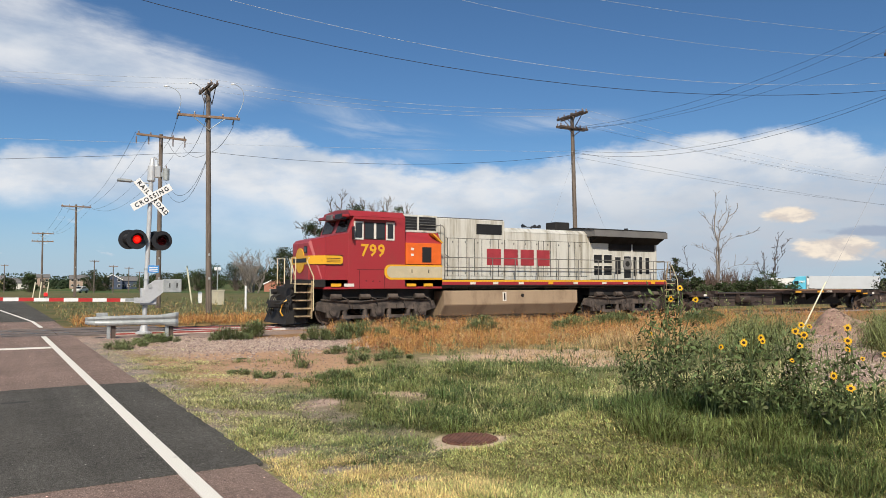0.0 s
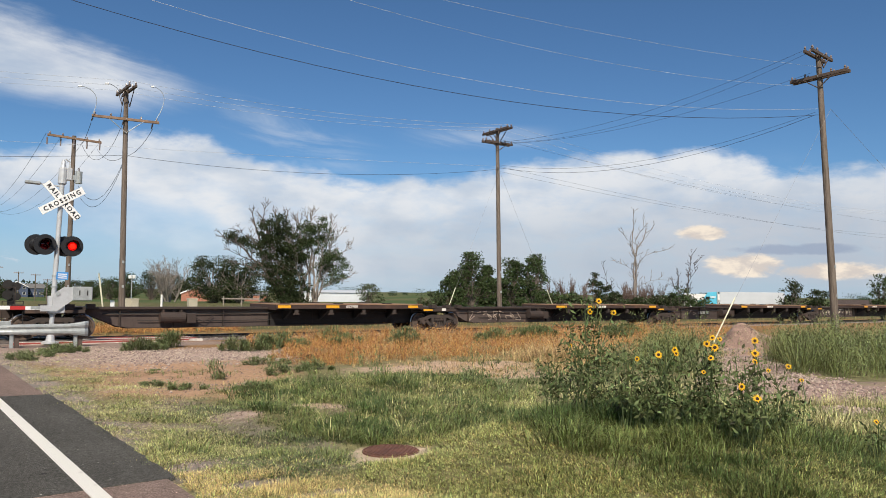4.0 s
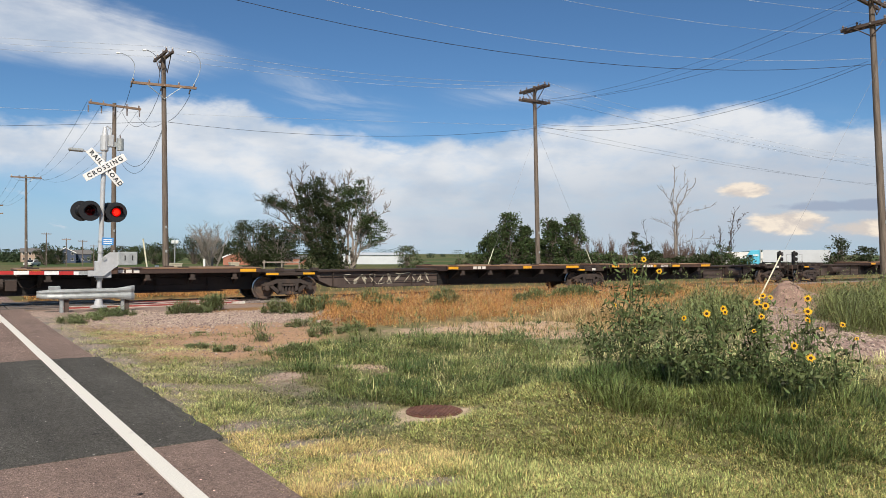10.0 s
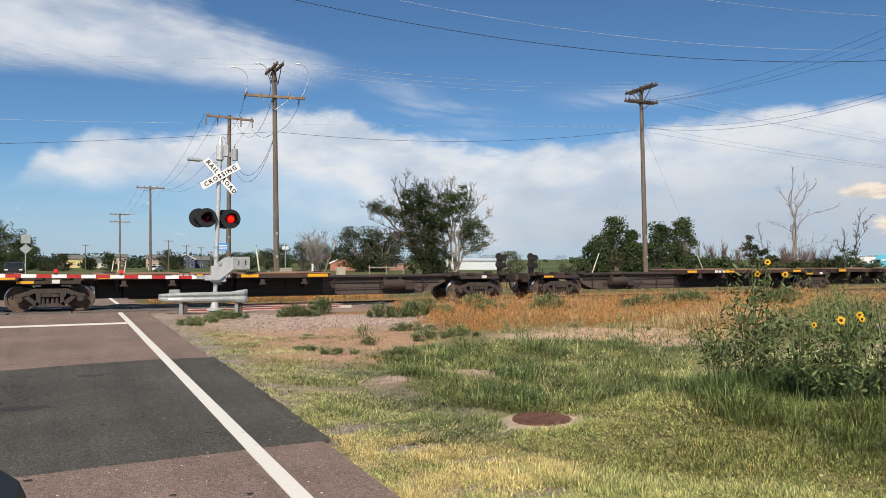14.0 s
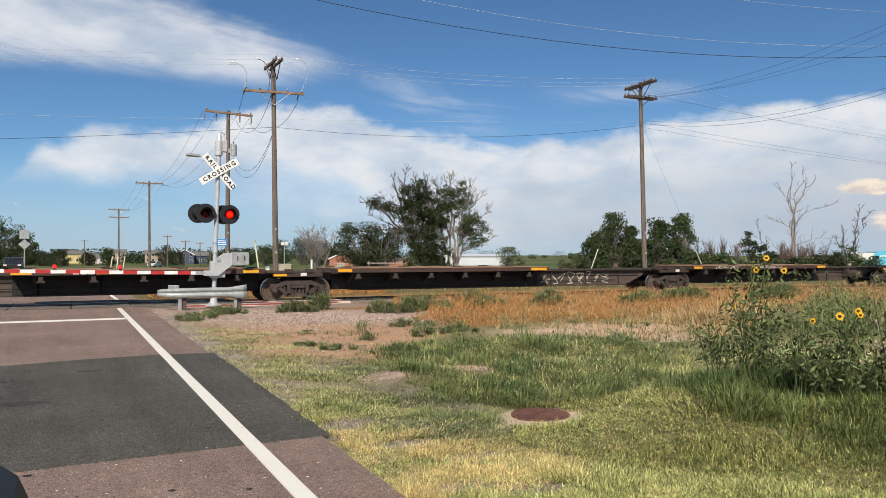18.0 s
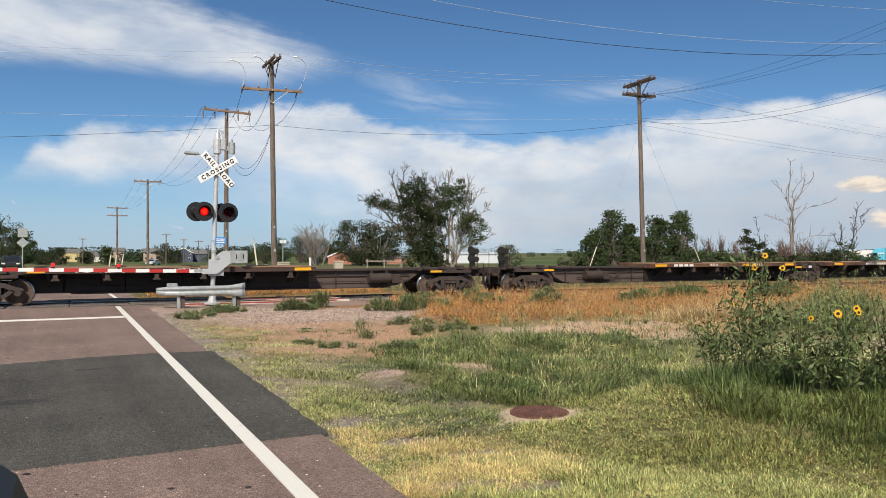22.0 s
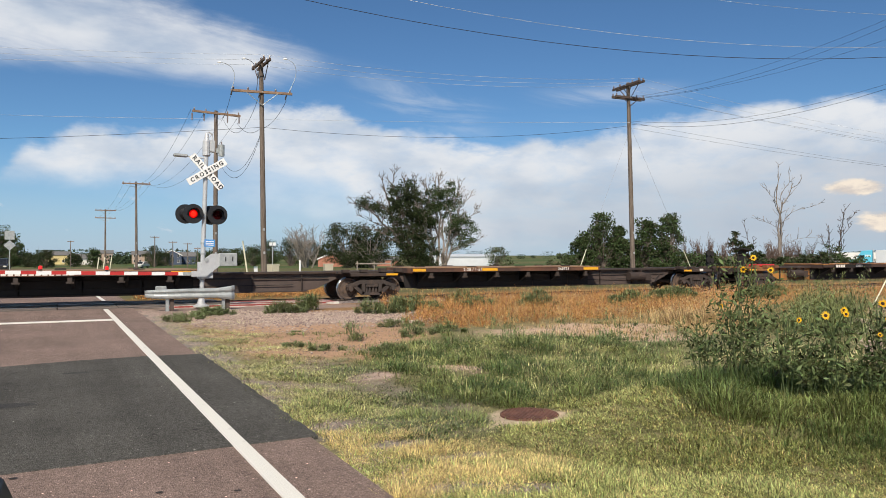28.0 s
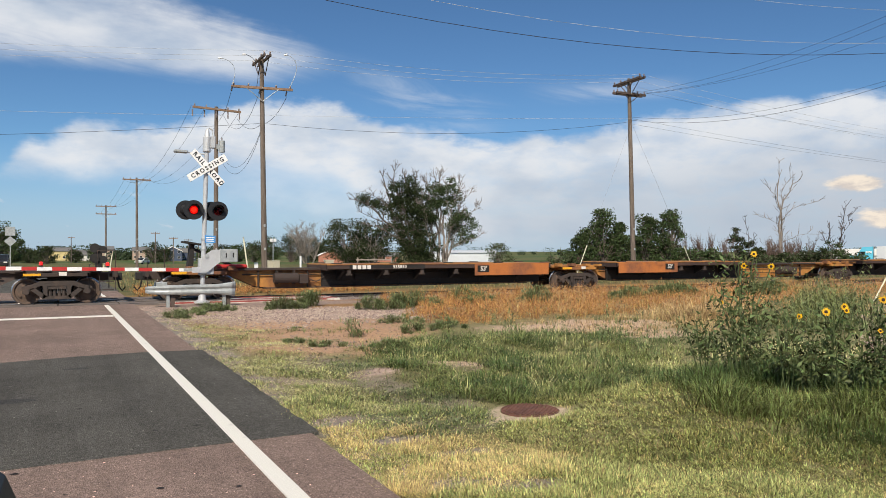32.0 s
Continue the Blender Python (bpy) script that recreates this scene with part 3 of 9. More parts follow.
part("stop_line", box(new_bm(), -2.1, 1.24, 21.82, 22.26, 0.002, 0.011), LINE, road)
far_line = [(1.45, 31.3), (1.35, 36), (0.75, 44), (-0.1, 55), (-0.6, 73)]
stain = new_bm()
for cx, cy, rx, ry in ((-0.55, 9.95, 0.34, 0.16), (-1.9, 11.4, 0.5, 0.2), (0.2, 12.3, 0.22, 0.1), (-0.9, 8.3, 0.14, 0.1)):
    stain.faces.new([stain.verts.new((cx + rx * math.cos(k * 0.449) * rag.uniform(0.75, 1.1), cy + ry * math.sin(k * 0.449) * rag.uniform(0.75, 1.1), 0.0075)) for k in range(14)])
part("oil_stain", stain, road_mat("oil_stain", (0.05, 0.047, 0.045), 0.5, 0.1), road, "faint dark oil stains")
pits = new_bm()
for k in range(150):
    cx, cy = (rag.gauss(-0.75, 0.16), rag.uniform(7.2, 13.0)) if k < 60 else (rag.uniform(-3.4, 1.2), rag.uniform(4.6, 20.0))
    a0, rr = rag.uniform(0, 1), rag.uniform(0.012, 0.032)
    pits.faces.new([pits.verts.new((cx + rr * 1.5 * math.cos(a0 + j) * rag.uniform(0.6, 1.1), cy + rr * math.sin(a0 + j) * rag.uniform(0.6, 1.1), 0.0085)) for j in range(6)])
tagged(part("pock_marks", pits, road_mat("pitted_asphalt", (0.035, 0.03, 0.028), 0.4, 0.1), road, "small dark pits in the surface"), kind="stuff")
lb = new_bm()
for (xa, ya), (xb, yb) in zip(far_line, far_line[1:]):
    q = [lb.verts.new(p) for p in ((xa - 0.06, ya, 0.012), (xa + 0.08, ya, 0.012), (xb + 0.08, yb, 0.012), (xb - 0.06, yb, 0.012))]
    lb.faces.new(q)
part("far_edge_line", lb, LINE, road)

DECK_SLAB = mat("worn_crossing_slab", (0.2, 0.165, 0.145), 0.95, vary=0.25, scale=2.5, fine=50, other=(0.13, 0.11, 0.1), sheen=0.15)
railway = thing("railway", "single railway track on ballast with timber ties", "railway", kind="structure")
part("ballast_bed", prism(new_bm(), [(26.5, -0.3), (26.7, -0.12), (27.3, -0.075), (30.5, -0.075), (31.1, -0.12), (31.6, -0.3)], 3.4, 420, "yz"), BALLAST, railway)
part("ballast_bed", prism(new_bm(), [(26.5, -0.3), (26.7, -0.12), (27.3, -0.075), (30.5, -0.075), (31.1, -0.12), (31.6, -0.3)], -420, -7.0, "yz"), BALLAST, railway)
tie_mesh = mesh_of(box(new_bm(), -0.11, 0.11, -1.3, 1.3, -0.16, 0.0, 0.01), "tie")
tie_mesh.materials.append(TIE)
for i in range(120):
    t = part("tie", tie_mesh, TIE, railway)
    t.location = (9.9 + 0.53 * i, TRACK_Y, -0.15)
for s in (-0.7175, 0.7175):
    rp = [(-0.07, -0.17), (0.07, -0.17), (0.07, -0.15), (0.012, -0.13), (0.012, -0.04), (0.036, -0.03), (0.036, 0.0), (-0.036, 0.0), (-0.036, -0.03), (-0.012, -0.04), (-0.012, -0.13), (-0.07, -0.15)]
    rail = part("rail", prism(new_bm(), [(TRACK_Y + s + a, b) for a, b in rp], -420, 420, "yz"), STEEL, railway)
    part("rail_head", box(new_bm(), -420, 420, TRACK_Y + s - 0.03, TRACK_Y + s + 0.03, 0.0, 0.004), SHINE, rail, "polished running surface")
for i in range(7):
    x0 = -7.4 + i * 1.83
    for y0, y1 in ((26.76, 28.12), (28.27, 29.53), (29.69, 31.08)):
        part("crossing_panel", box(new_bm(), x0, x0 + 1.8, y0, y1, -0.2, -0.008, 0.015), DECK_SLAB, railway)
for i in range(2):
    x0 = 5.4 + i * 1.9
    for y0, y1, ma in ((26.6, 26.85, PANEL_WHITE), (26.86, 27.6, PANEL_RED), (27.61, 28.1, PANEL_WHITE), (28.27, 28.9, PANEL_RED)):
        part("crossing_strip", box(new_bm(), x0, x0 + 1.86, y0, y1, -0.2, 0.015, 0.012), ma, railway, "painted crossing timber")
# painted boards along the near edge of the crossing
for i in range(3):
    x0 = 3.15 + i * 1.83
    for z0, z1, ma in ((-0.2, -0.025, PANEL_WHITE), (-0.024, 0.028, PANEL_RED), (0.029, 0.045, PANEL_WHITE)):
        part("crossing_strip", box(new_bm(), x0, x0 + 1.81, 26.5, 26.58, z0, z1), ma, railway, "painted crossing timber")

# ---- the train: built from the first coupler backwards, x = metres behind it ----
SPEED = 7.06
NOSE_AT = 9.40
TRAIN, WHEELSETS = [], []
RED = mat("warbonnet_red", (0.31, 0.026, 0.033), 0.42, vary=0.12, scale=1.4, fine=30, bump=0.04, other=(0.27, 0.035, 0.035), cover=0.42, stretch=(1, 1, 0.5))
DULL_SILVER = mat("dull_silver", (0.6, 0.585, 0.53), 0.5, 0.1, vary=0.14, scale=1.6, fine=26, bump=0.05, other=(0.33, 0.3, 0.235), cover=0.42, soft=0.16, stretch=(2.4, 1, 0.22))
ROOF_GREY = mat("roof_grey", (0.12, 0.12, 0.12), 0.6, vary=0.2, scale=1.5, fine=26, bump=0.1)
BAND_GREY = mat("band_grey", (0.16, 0.156, 0.152), 0.55, vary=0.15, scale=1.5, fine=26, bump=0.1)
YELLOW = mat("stripe_yellow", (0.68, 0.36, 0.02), 0.45, vary=0.12, scale=3, fine=30, bump=0.04, other=(0.5, 0.27, 0.03), cover=0.35)
ORANGE = mat("cabinet_orange", (0.72, 0.13, 0.015), 0.42, vary=0.1, scale=2, fine=30, bump=0.04)
CREAM = mat("cream_panel", (0.52, 0.45, 0.31), 0.5, vary=0.12, scale=2, fine=30, bump=0.04)
TRUCK_GREY = mat("truck_grime", (0.045, 0.034, 0.029), 0.8, vary=0.35, scale=3, fine=30, bump=0.3, other=(0.08, 0.054, 0.042), cover=0.4)
LOCO_TRUCK = mat("dusty_truck", (0.105, 0.082, 0.068), 0.8, vary=0.4, scale=2.5, fine=30, bump=0.3, other=(0.04, 0.032, 0.028), cover=0.5)
GRIME = mat("black_grime", (0.016, 0.014, 0.013), 0.75, vary=0.4, scale=3, fine=30, bump=0.3)
TANK = mat("dusty_tank", (0.34, 0.25, 0.165), 0.7, vary=0.2, scale=0.8, fine=30, bump=0.1, other=(0.22, 0.155, 0.1), cover=0.45, stretch=(1.2, 1, 0.6))
GLASS = mat("dark_glass", (0.02, 0.023, 0.026), 0.08, vary=0.1, bump=0)
MESH_DARK = mat("louvre_dark", (0.012, 0.012, 0.013), 0.6, vary=0.3, bump=0.1)
HAND_RAIL = mat("handrail_paint", (0.16, 0.155, 0.14), 0.5, vary=0.15, bump=0.03)
STEP_TAN = mat("worn_step_tan", (0.4, 0.3, 0.17), 0.7, vary=0.3, scale=5, fine=30, bump=0.05, other=(0.14, 0.1, 0.07), cover=0.45)
SOOT = mat("sooty_roof", (0.022, 0.021, 0.021), 0.85, vary=0.3, scale=1.5, fine=26, bump=0.1, sheen=0.2)
PALE_RAIL = mat("pale_handrail", (0.6, 0.52, 0.33), 0.5, vary=0.12, bump=0.03)
WHEEL = mat("wheel_rust", (0.085, 0.062, 0.05), 0.75, 0.2, vary=0.3, scale=5, fine=40, bump=0.2, other=(0.13, 0.085, 0.06))
RUST = mat("freight_brown", (0.05, 0.029, 0.023), 0.75, vary=0.3, scale=0.9, fine=24, bump=0.15, other=(0.1, 0.05, 0.032), cover=0.36, stretch=(1, 1, 0.5))
RUST_DARK = mat("worn_brown", (0.042, 0.029, 0.024), 0.8, vary=0.3, scale=1.2, fine=24, bump=0.2, other=(0.085, 0.05, 0.035), cover=0.36)
SILL_GREY = mat("dusty_sill", (0.085, 0.062, 0.053), 0.8, vary=0.2, scale=0.7, fine=20, bump=0.12, other=(0.06, 0.042, 0.036), cover=0.45, stretch=(1, 1, 0.4))
SILL_RUST = mat("rust_red_sill", (0.14, 0.062, 0.035), 0.8, vary=0.25, scale=1.0, fine=22, bump=0.15, other=(0.06, 0.032, 0.024), cover=0.5, stretch=(0.6, 1, 1))
DECK_TAN = mat("deck_rust", (0.27, 0.165, 0.095), 0.85, vary=0.3, scale=1.0, fine=24, bump=0.2, other=(0.17, 0.09, 0.055), cover=0.45)
FREIGHT_YELLOW = mat("faded_yellow", (0.4, 0.18, 0.04), 0.7, vary=0.25, scale=0.8, fine=24, bump=0.15, other=(0.17, 0.072, 0.035), cover=0.48, stretch=(1, 1, 0.6))
REFLECT_Y = mat("yellow_reflector", (0.72, 0.36, 0.02), 0.4, vary=0.15, scale=4, fine=30, bump=0.05, other=(0.45, 0.22, 0.03), cover=0.3)
# near-black that paints in the deep shade beneath the container platforms
DECK_SHADE = mat("deck_shade_black", (0.014, 0.011, 0.01), 0.75, vary=0.3, scale=2, fine=24, bump=0.2)
STENCIL = mat("white_stencil", (0.66, 0.63, 0.58), 0.6, vary=0.2, scale=5, fine=30, bump=0, other=(0.35, 0.3, 0.26), cover=0.3)
SPRAY = mat("pale_spray", (0.36, 0.28, 0.22), 0.7, vary=0.2, scale=4, bump=0)
SPRAY_LIGHT = mat("light_spray", (0.52, 0.47, 0.36), 0.7, vary=0.2, scale=4, bump=0)

wheel_profile = [(0.0, -0.09), (0.11, -0.09), (0.12, -0.05), (0.33, -0.02), (0.36, -0.065), (0.415, -0.065), (0.42, 0.05), (0.455, 0.06), (0.455, 0.085), (0.3, 0.08), (0.1, 0.06), (0.0, 0.06)]


def wheelset(parent, x, radius=0.42):
    """Two flanged wheels on an axle; turns on its truck."""
    bm = new_bm()
    k = radius / 0.42
    prof = [(max(r * k, 0.003), z) for r, z in wheel_profile]
    for s in (-1, 1):
        lathe(bm, prof, 24, pose(0, s * 0.76, 0, s * 90, 0, 0) if s < 0 else pose(0, 0.76, 0, -90, 0, 0))
        for i in range(3):
            a = i * 2.094
            cyl(bm, (0.24 * k * math.cos(a), s * 0.80, 0.24 * k * math.sin(a)), (0.24 * k * math.cos(a), s * 0.84, 0.24 * k * math.sin(a)), 0.035 * k, seg=6)
    cyl(bm, (0, -1.12, 0), (0, 1.12, 0), 0.075, seg=10)
    for f in bm.faces:
        if all(math.hypot(v.co.x, v.co.z) > 0.4 * k for v in f.verts):
            f.material_index = 1
    me = mesh_of(bm, "wheelset")
    me.materials.append(WHEEL)
    me.materials.append(SHINE)
    ob = part("wheelset", me, WHEEL, parent)
    ob.location = (x, 0, radius)
    WHEELSETS.append((ob, x, radius))


def freight_truck(parent, x, kind=0):
    """A three-piece freight truck: side frames, springs, bolster; wheelsets under it."""
    bm = new_bm()
    for s in (-1, 1):
        y0, y1 = s * 0.92, s * 1.08
        prism(bm, [(-1.06, 0.5), (-1.02, 0.58), (-0.8, 0.63), (-0.5, 0.76), (0.5, 0.76), (0.8, 0.63), (1.02, 0.58), (1.06, 0.5), (0.74, 0.48), (0.5, 0.6), (-0.5, 0.6), (-0.74, 0.48)], y0, y1)
        for d in (-1, 1):
            prism(bm, [(d * 0.66, 0.55), (d * 0.8, 0.5), (d * 0.42, 0.18), (d * 0.3, 0.26)], y0, y1)
            prism(bm, [(d * 0.28, 0.6), (d * 0.42, 0.6), (d * 0.4, 0.28), (d * 0.28, 0.24)], y0, y1)
            box(bm, d * 0.89 - 0.12, d * 0.89 + 0.12, min(y0, y1) + 0.02, max(y0, y1) - 0.02, 0.36, 0.54)
            cyl(bm, (d * 0.89, s * 1.05, 0.42), (d * 0.89, s * 1.16, 0.42), 0.095, seg=10)
        box(bm, -0.42, 0.42, min(y0, y1), max(y0, y1), 0.16, 0.27)
        for sx in (-0.2, -0.07, 0.07, 0.2):
            cyl(bm, (sx, s * 1.0, 0.26), (sx, s * 1.0, 0.5), 0.055, seg=8)
        box(bm, -0.26, 0.26, min(y0, y1) - 0.02, max(y0, y1) + 0.02, 0.49, 0.58)
    box(bm, -0.2, 0.2, -1.0, 1.0, 0.5, 0.72)
    for d in (-1, 1):
        box(bm, d * 0.4 - 0.05, d * 0.4 + 0.05, -0.8, 0.8, 0.3, 0.42)
    t = part("truck", bm, TRUCK_GREY, parent, "grimy four-wheel freight truck")
    t.location = (x, 0, 0)
    for d in (-0.89, 0.89):
        wheelset(t, d)
    return t


def squiggle(parent, x0, x1, z0, z1, y, seed, material):
    """Sprayed scribble: loops with no words in them."""
    r = random.Random(seed)
    n = max(3, int((x1 - x0) / (z1 - z0) / 0.8))
    for i in range(n):
        bm = new_bm()
        c0, cw = x0 + i * (x1 - x0) / n, (x1 - x0) / n
        knots = [(c0 + cw * (r.uniform(-0.1, 0.35) if k % 2 else r.uniform(0.5, 1.15)), z0 + (z1 - z0) * r.choice((r.uniform(0, 0.25), r.uniform(0.75, 1), r.random()))) for k in range(r.randint(4, 6))]
        pts = []
        for k in range(len(knots) - 1):
            p = [Vector(knots[max(0, min(len(knots) - 1, k + j))]) for j in (-1, 0, 1, 2)]
            for u in (0, 0.2, 0.4, 0.6, 0.8):
                pts.append(0.5 * (2 * p[1] + (p[2] - p[0]) * u + (2 * p[0] - 5 * p[1] + 4 * p[2] - p[3]) * u * u + (3 * p[1] - p[0] - 3 * p[2] + p[3]) * u ** 3))
        w = (z1 - z0) * r.uniform(0.035, 0.06)
        rim = []
        for k, p in enumerate(pts):
            d = (pts[min(k + 1, len(pts) - 1)] - pts[max(k - 1, 0)])
            d = d.normalized() if d.length > 1e-4 else Vector((1, 0))
            rim.append([bm.verts.new((p.x - d.y * w * j, y - 0.002 - 0.0005 * k, p.y + d.x * w * j)) for j in (1, -1)])
        for (a, b), (c, e) in zip(rim, rim[1:]):
            bm.faces.new((a, b, e, c))
        part("sprayed_mark", bm, material, parent, "scribbled spray paint")


def bars(parent, x0, x1, z0, z1, y, count, material, name="marking"):
    bm = new_bm()
    w = (x1 - x0) / count
    for i in range(count):
        box(bm, x0 + w * (i + 0.12), x0 + w * (i + 0.88), y - 0.004, y + 0.004, z0, z1)
    tagged(part(name, bm, material, parent), kind="stuff")


def wall_text(parent, text, x, z, size, y, material, name="lettering", spread=1.0):
    letters(text, size, 0.004, material, parent, Matrix.Translation((x, y, z)) @ FACE_CAM, name, spread=spread)


def spine_car(name, label, trucks, decks, body, seed, gear):
    car = thing(name, label, "railcar", "articulated spine cars", at=pose(NOSE_AT, TRACK_Y, 0))
    TRAIN.append(car)
    r = random.Random(seed)
    yel = body is FREIGHT_YELLOW
    for x in trucks:
        freight_truck(car, x)
    for a, b in zip(trucks, trucks[1:]):
        out = [(a - 0.1, 1.02), (a - 0.1, 0.86), (a + 1.25, 0.8), (a + 2.1, 0.42), (a + 2.6, 0.36), (b - 2.6, 0.36), (b - 2.1, 0.42), (b - 1.25, 0.8), (b - 0.2, 0.86), (b - 0.2, 1.02)]
        spine = part("spine", prism(new_bm(), out, -0.42, 0.42), body if yel else SILL_GREY, car, "deep centre sill")
        fl = new_bm()
        box(fl, a + 0.2, b - 0.2, -0.56, 0.56, 1.02, 1.09)
        box(fl, a + 2.4, b - 2.4, -0.55, 0.55, 0.33, 0.365)
        part("flange", fl, RUST_DARK, spine)
        k = a + 2.2
        while k < b - 2.0:
            part("rib", box(new_bm(), k - 0.02, k + 0.02, -0.5, 0.5, 0.37, 1.0), RUST_DARK, spine)
            k += 1.9
        pipe = new_bm()
        tube(pipe, [(a + 1.6, -0.5, 0.86), (a + 4, -0.49, 0.84), ((a + b) / 2, -0.5, 0.87), (b - 1.6, -0.5, 0.85)], 0.022)
        tube(pipe, [(a + 2.8, -0.5, 0.6), (a + 5, -0.5, 0.58), (b - 3, -0.5, 0.6)], 0.015)
        part("brake_pipe", pipe, GRIME, spine)
    # end platforms over the trucks
    for i, x in enumerate(trucks):
        ends = i in (0, len(trucks) - 1)
        d = -1 if i == 0 else 1
        bm = new_bm()
        box(bm, x - 1.35, x + 1.35, -0.95, 0.95, 1.0, 1.1, 0.01)
        box(bm, x - 0.9, x + 0.9, -1.22, 1.22, 0.9, 1.02, 0.01)
        for k in (-1.1, -0.35, 0.45, 1.1):
            box(bm, x + k - 0.13, x + k + 0.13, -1.2, -0.9, 1.06, 1.17 + r.uniform(-0.02, 0.05))
        box(bm, x - 0.3, x + 0.3, -0.5, 0.5, 0.7, 1.0)
        part("end_platform", bm, RUST_DARK if not yel else body, car)
        for k in (-0.72, 0.8):
            if r.random() < 0.4:
                part("reflector", box(new_bm(), x + k - 0.25, x + k + 0.25, -1.235, -1.226, 0.93, 1.01), REFLECT_Y, car)
        part("placard", box(new_bm(), x + 0.05, x + 0.28, -1.24, -1.23, 0.93, 1.05), STENCIL, car) if r.random() < 0.7 else None
        if ends:
            bm = new_bm()
            xe = x + d * 1.75
            box(bm, min(x, xe), max(x, xe), -0.32, 0.32, 0.72, 1.0, 0.01)
            box(bm, xe - 0.06, xe + 0.06, -1.25, 1.25, 0.86, 1.08)
            for zz in (0.45, 0.72):
                tube(bm, [(xe - 0.05, -1.24, zz), (xe - 0.5 * d, -1.24, zz)], 0.014)
            for xx in (xe, xe - 0.5 * d):
                tube(bm, [(xx, -1.24, 0.9), (xx, -1.24, 0.42)], 0.014)
            tube(bm, [(xe, -1.2, 1.08), (xe, -1.2, 1.75), (xe - 0.55 * d, -1.2, 1.75), (xe - 0.55 * d, -1.2, 1.08)], 0.016)
            part("end_sill", bm, RUST_DARK, car)
            bm = new_bm()
            box(bm, min(xe, xe + 0.28 * d), max(xe, xe + 0.28 * d), -0.16, 0.16, 0.72, 0.98, 0.02)
            part("coupler", bm, GRIME, car)
            bm = new_bm()
            tube(bm, [(xe + 0.1 * d, -0.45, 0.8), (xe + 0.16 * d, -0.45, 0.5), (xe + 0.26 * d, -0.42, 0.36), (xe + 0.36 * d, -0.4, 0.5)], 0.028)
            part("air_hose", bm, GRIME, car)
            if gear == "stand":
                bm = new_bm()
                xb = x + d * 1.25
                box(bm, xb - 0.1, xb + 0.1, -0.72, -0.56, 1.08, 1.92, 0.01)
                for zz in (1.5, 1.84):
                    cyl(bm, (xb - 0.12, -0.78, zz), (xb - 0.12, -0.75, zz), 0.16, seg=14)
                    cyl(bm, (xb + 0.14, -0.78, zz - 0.05), (xb + 0.14, -0.75, zz - 0.05), 0.13, seg=14)
                tube(bm, [(xb - 0.3, -1.1, 0.5), (xb - 0.3, -1.1, 1.3), (xb + 0.3, -1.1, 1.3), (xb + 0.3, -1.1, 0.5)], 0.018)
                part("brake_stand", bm, GRIME, car, "dark hand-brake stand")
    for j, (a, b) in enumerate(decks):
        # added casing round the spine; its black colour stands in for the deck's shade
        part("shade_web", box(new_bm(), a + 0.05, b - 0.05, -0.5, 0.5, 0.38, 1.0), DECK_SHADE, car, "near-black sill casing, painted-in shade under the platform")
        deck = part("deck", box(new_bm(), a, b, -1.335, 1.335, 1.195, 1.235, 0.006), body if yel else DECK_TAN, car, "rusty container platform")
        bm = new_bm()
        box(bm, a, b, -1.32, -1.26, 1.05, 1.2)
        box(bm, a, b, -1.34, -1.24, 1.045, 1.062)
        box(bm, a, b, 1.26, 1.32, 1.05, 1.2)
        box(bm, a, a + 0.08, -1.3, 1.3, 1.0, 1.2)
        box(bm, b - 0.08, b, -1.3, 1.3, 1.0, 1.2)
        part("side_sill", bm, SILL_RUST if body is RUST_DARK else RUST, deck)
        k = a + 0.7
        while k < b - 0.4:
            for s in (-1, 1):
                part("cross_bearer", prism(new_bm(), [(s * 1.25, 1.02), (s * 0.42, 1.02), (s * 0.42, 0.62), (s * 0.5, 0.6), (s * 1.2, 0.94)], k - 0.05, k + 0.05, "yz"), GRIME, deck)
            k += 1.65
        k = a + 0.9
        while k < b - 0.6:
            bm = new_bm()
            box(bm, k - 0.07, k + 0.07, -1.3, -1.2, 0.82, 1.0)
            box(bm, k - 0.12, k + 0.12, -1.29, -1.22, 0.80, 0.86)
            part("tie_hook", bm, TRUCK_GREY, deck)
            k += 1.55
        at = [a + 0.35, b - 0.5] + ([(a + b) / 2 + r.uniform(-1.5, 1.5)] if r.random() < 0.8 else [])
        for k in at:
            w = r.uniform(0.25, 0.42)
            if not yel:
                part("reflector", box(new_bm(), k - w, k + w, -1.329, -1.321, 1.07, 1.18), REFLECT_Y, deck)
        for k in np.arange(a + 0.3, b - 0.2, 2.4):
            for y0 in (-1.2, 0.95):
                part("pedestal", box(new_bm(), k, k + 0.35, y0, y0 + 0.25, 1.24, 1.275), RUST_DARK, deck)
    return car


five = spine_car("spine_car", "weathered brown five-platform articulated spine car", [23.4, 39.3, 55.9, 72.5, 88.7, 104.6],
                 [(31.2, 38.2), (46.6, 54.8), (63.2, 71.3), (79.8, 87.8), (90.0, 98.1)], RUST, 5, "stand")
wall_text(five, "653960", 94.1, 1.125, 0.17, -1.327, STENCIL, spread=1.12)
bars(five, 92.4, 93.2, 1.07, 1.185, -1.327, 4, STENCIL, "white_mark")
part("reflector", box(new_bm(), 93.24, 93.46, -1.331, -1.323, 1.065, 1.19), REFLECT_Y, five)
wall_text(five, "652980", 34.6, 1.125, 0.16, -1.327, STENCIL, spread=1.2)
for x in (49.6, 66.2, 81.2):
    bars(five, x, x + 0.75, 1.07, 1.185, -1.327, 3, STENCIL, "white_mark")
squiggle(five, 41.6, 44.9, 0.45, 0.9, -0.43, 3, SPRAY)
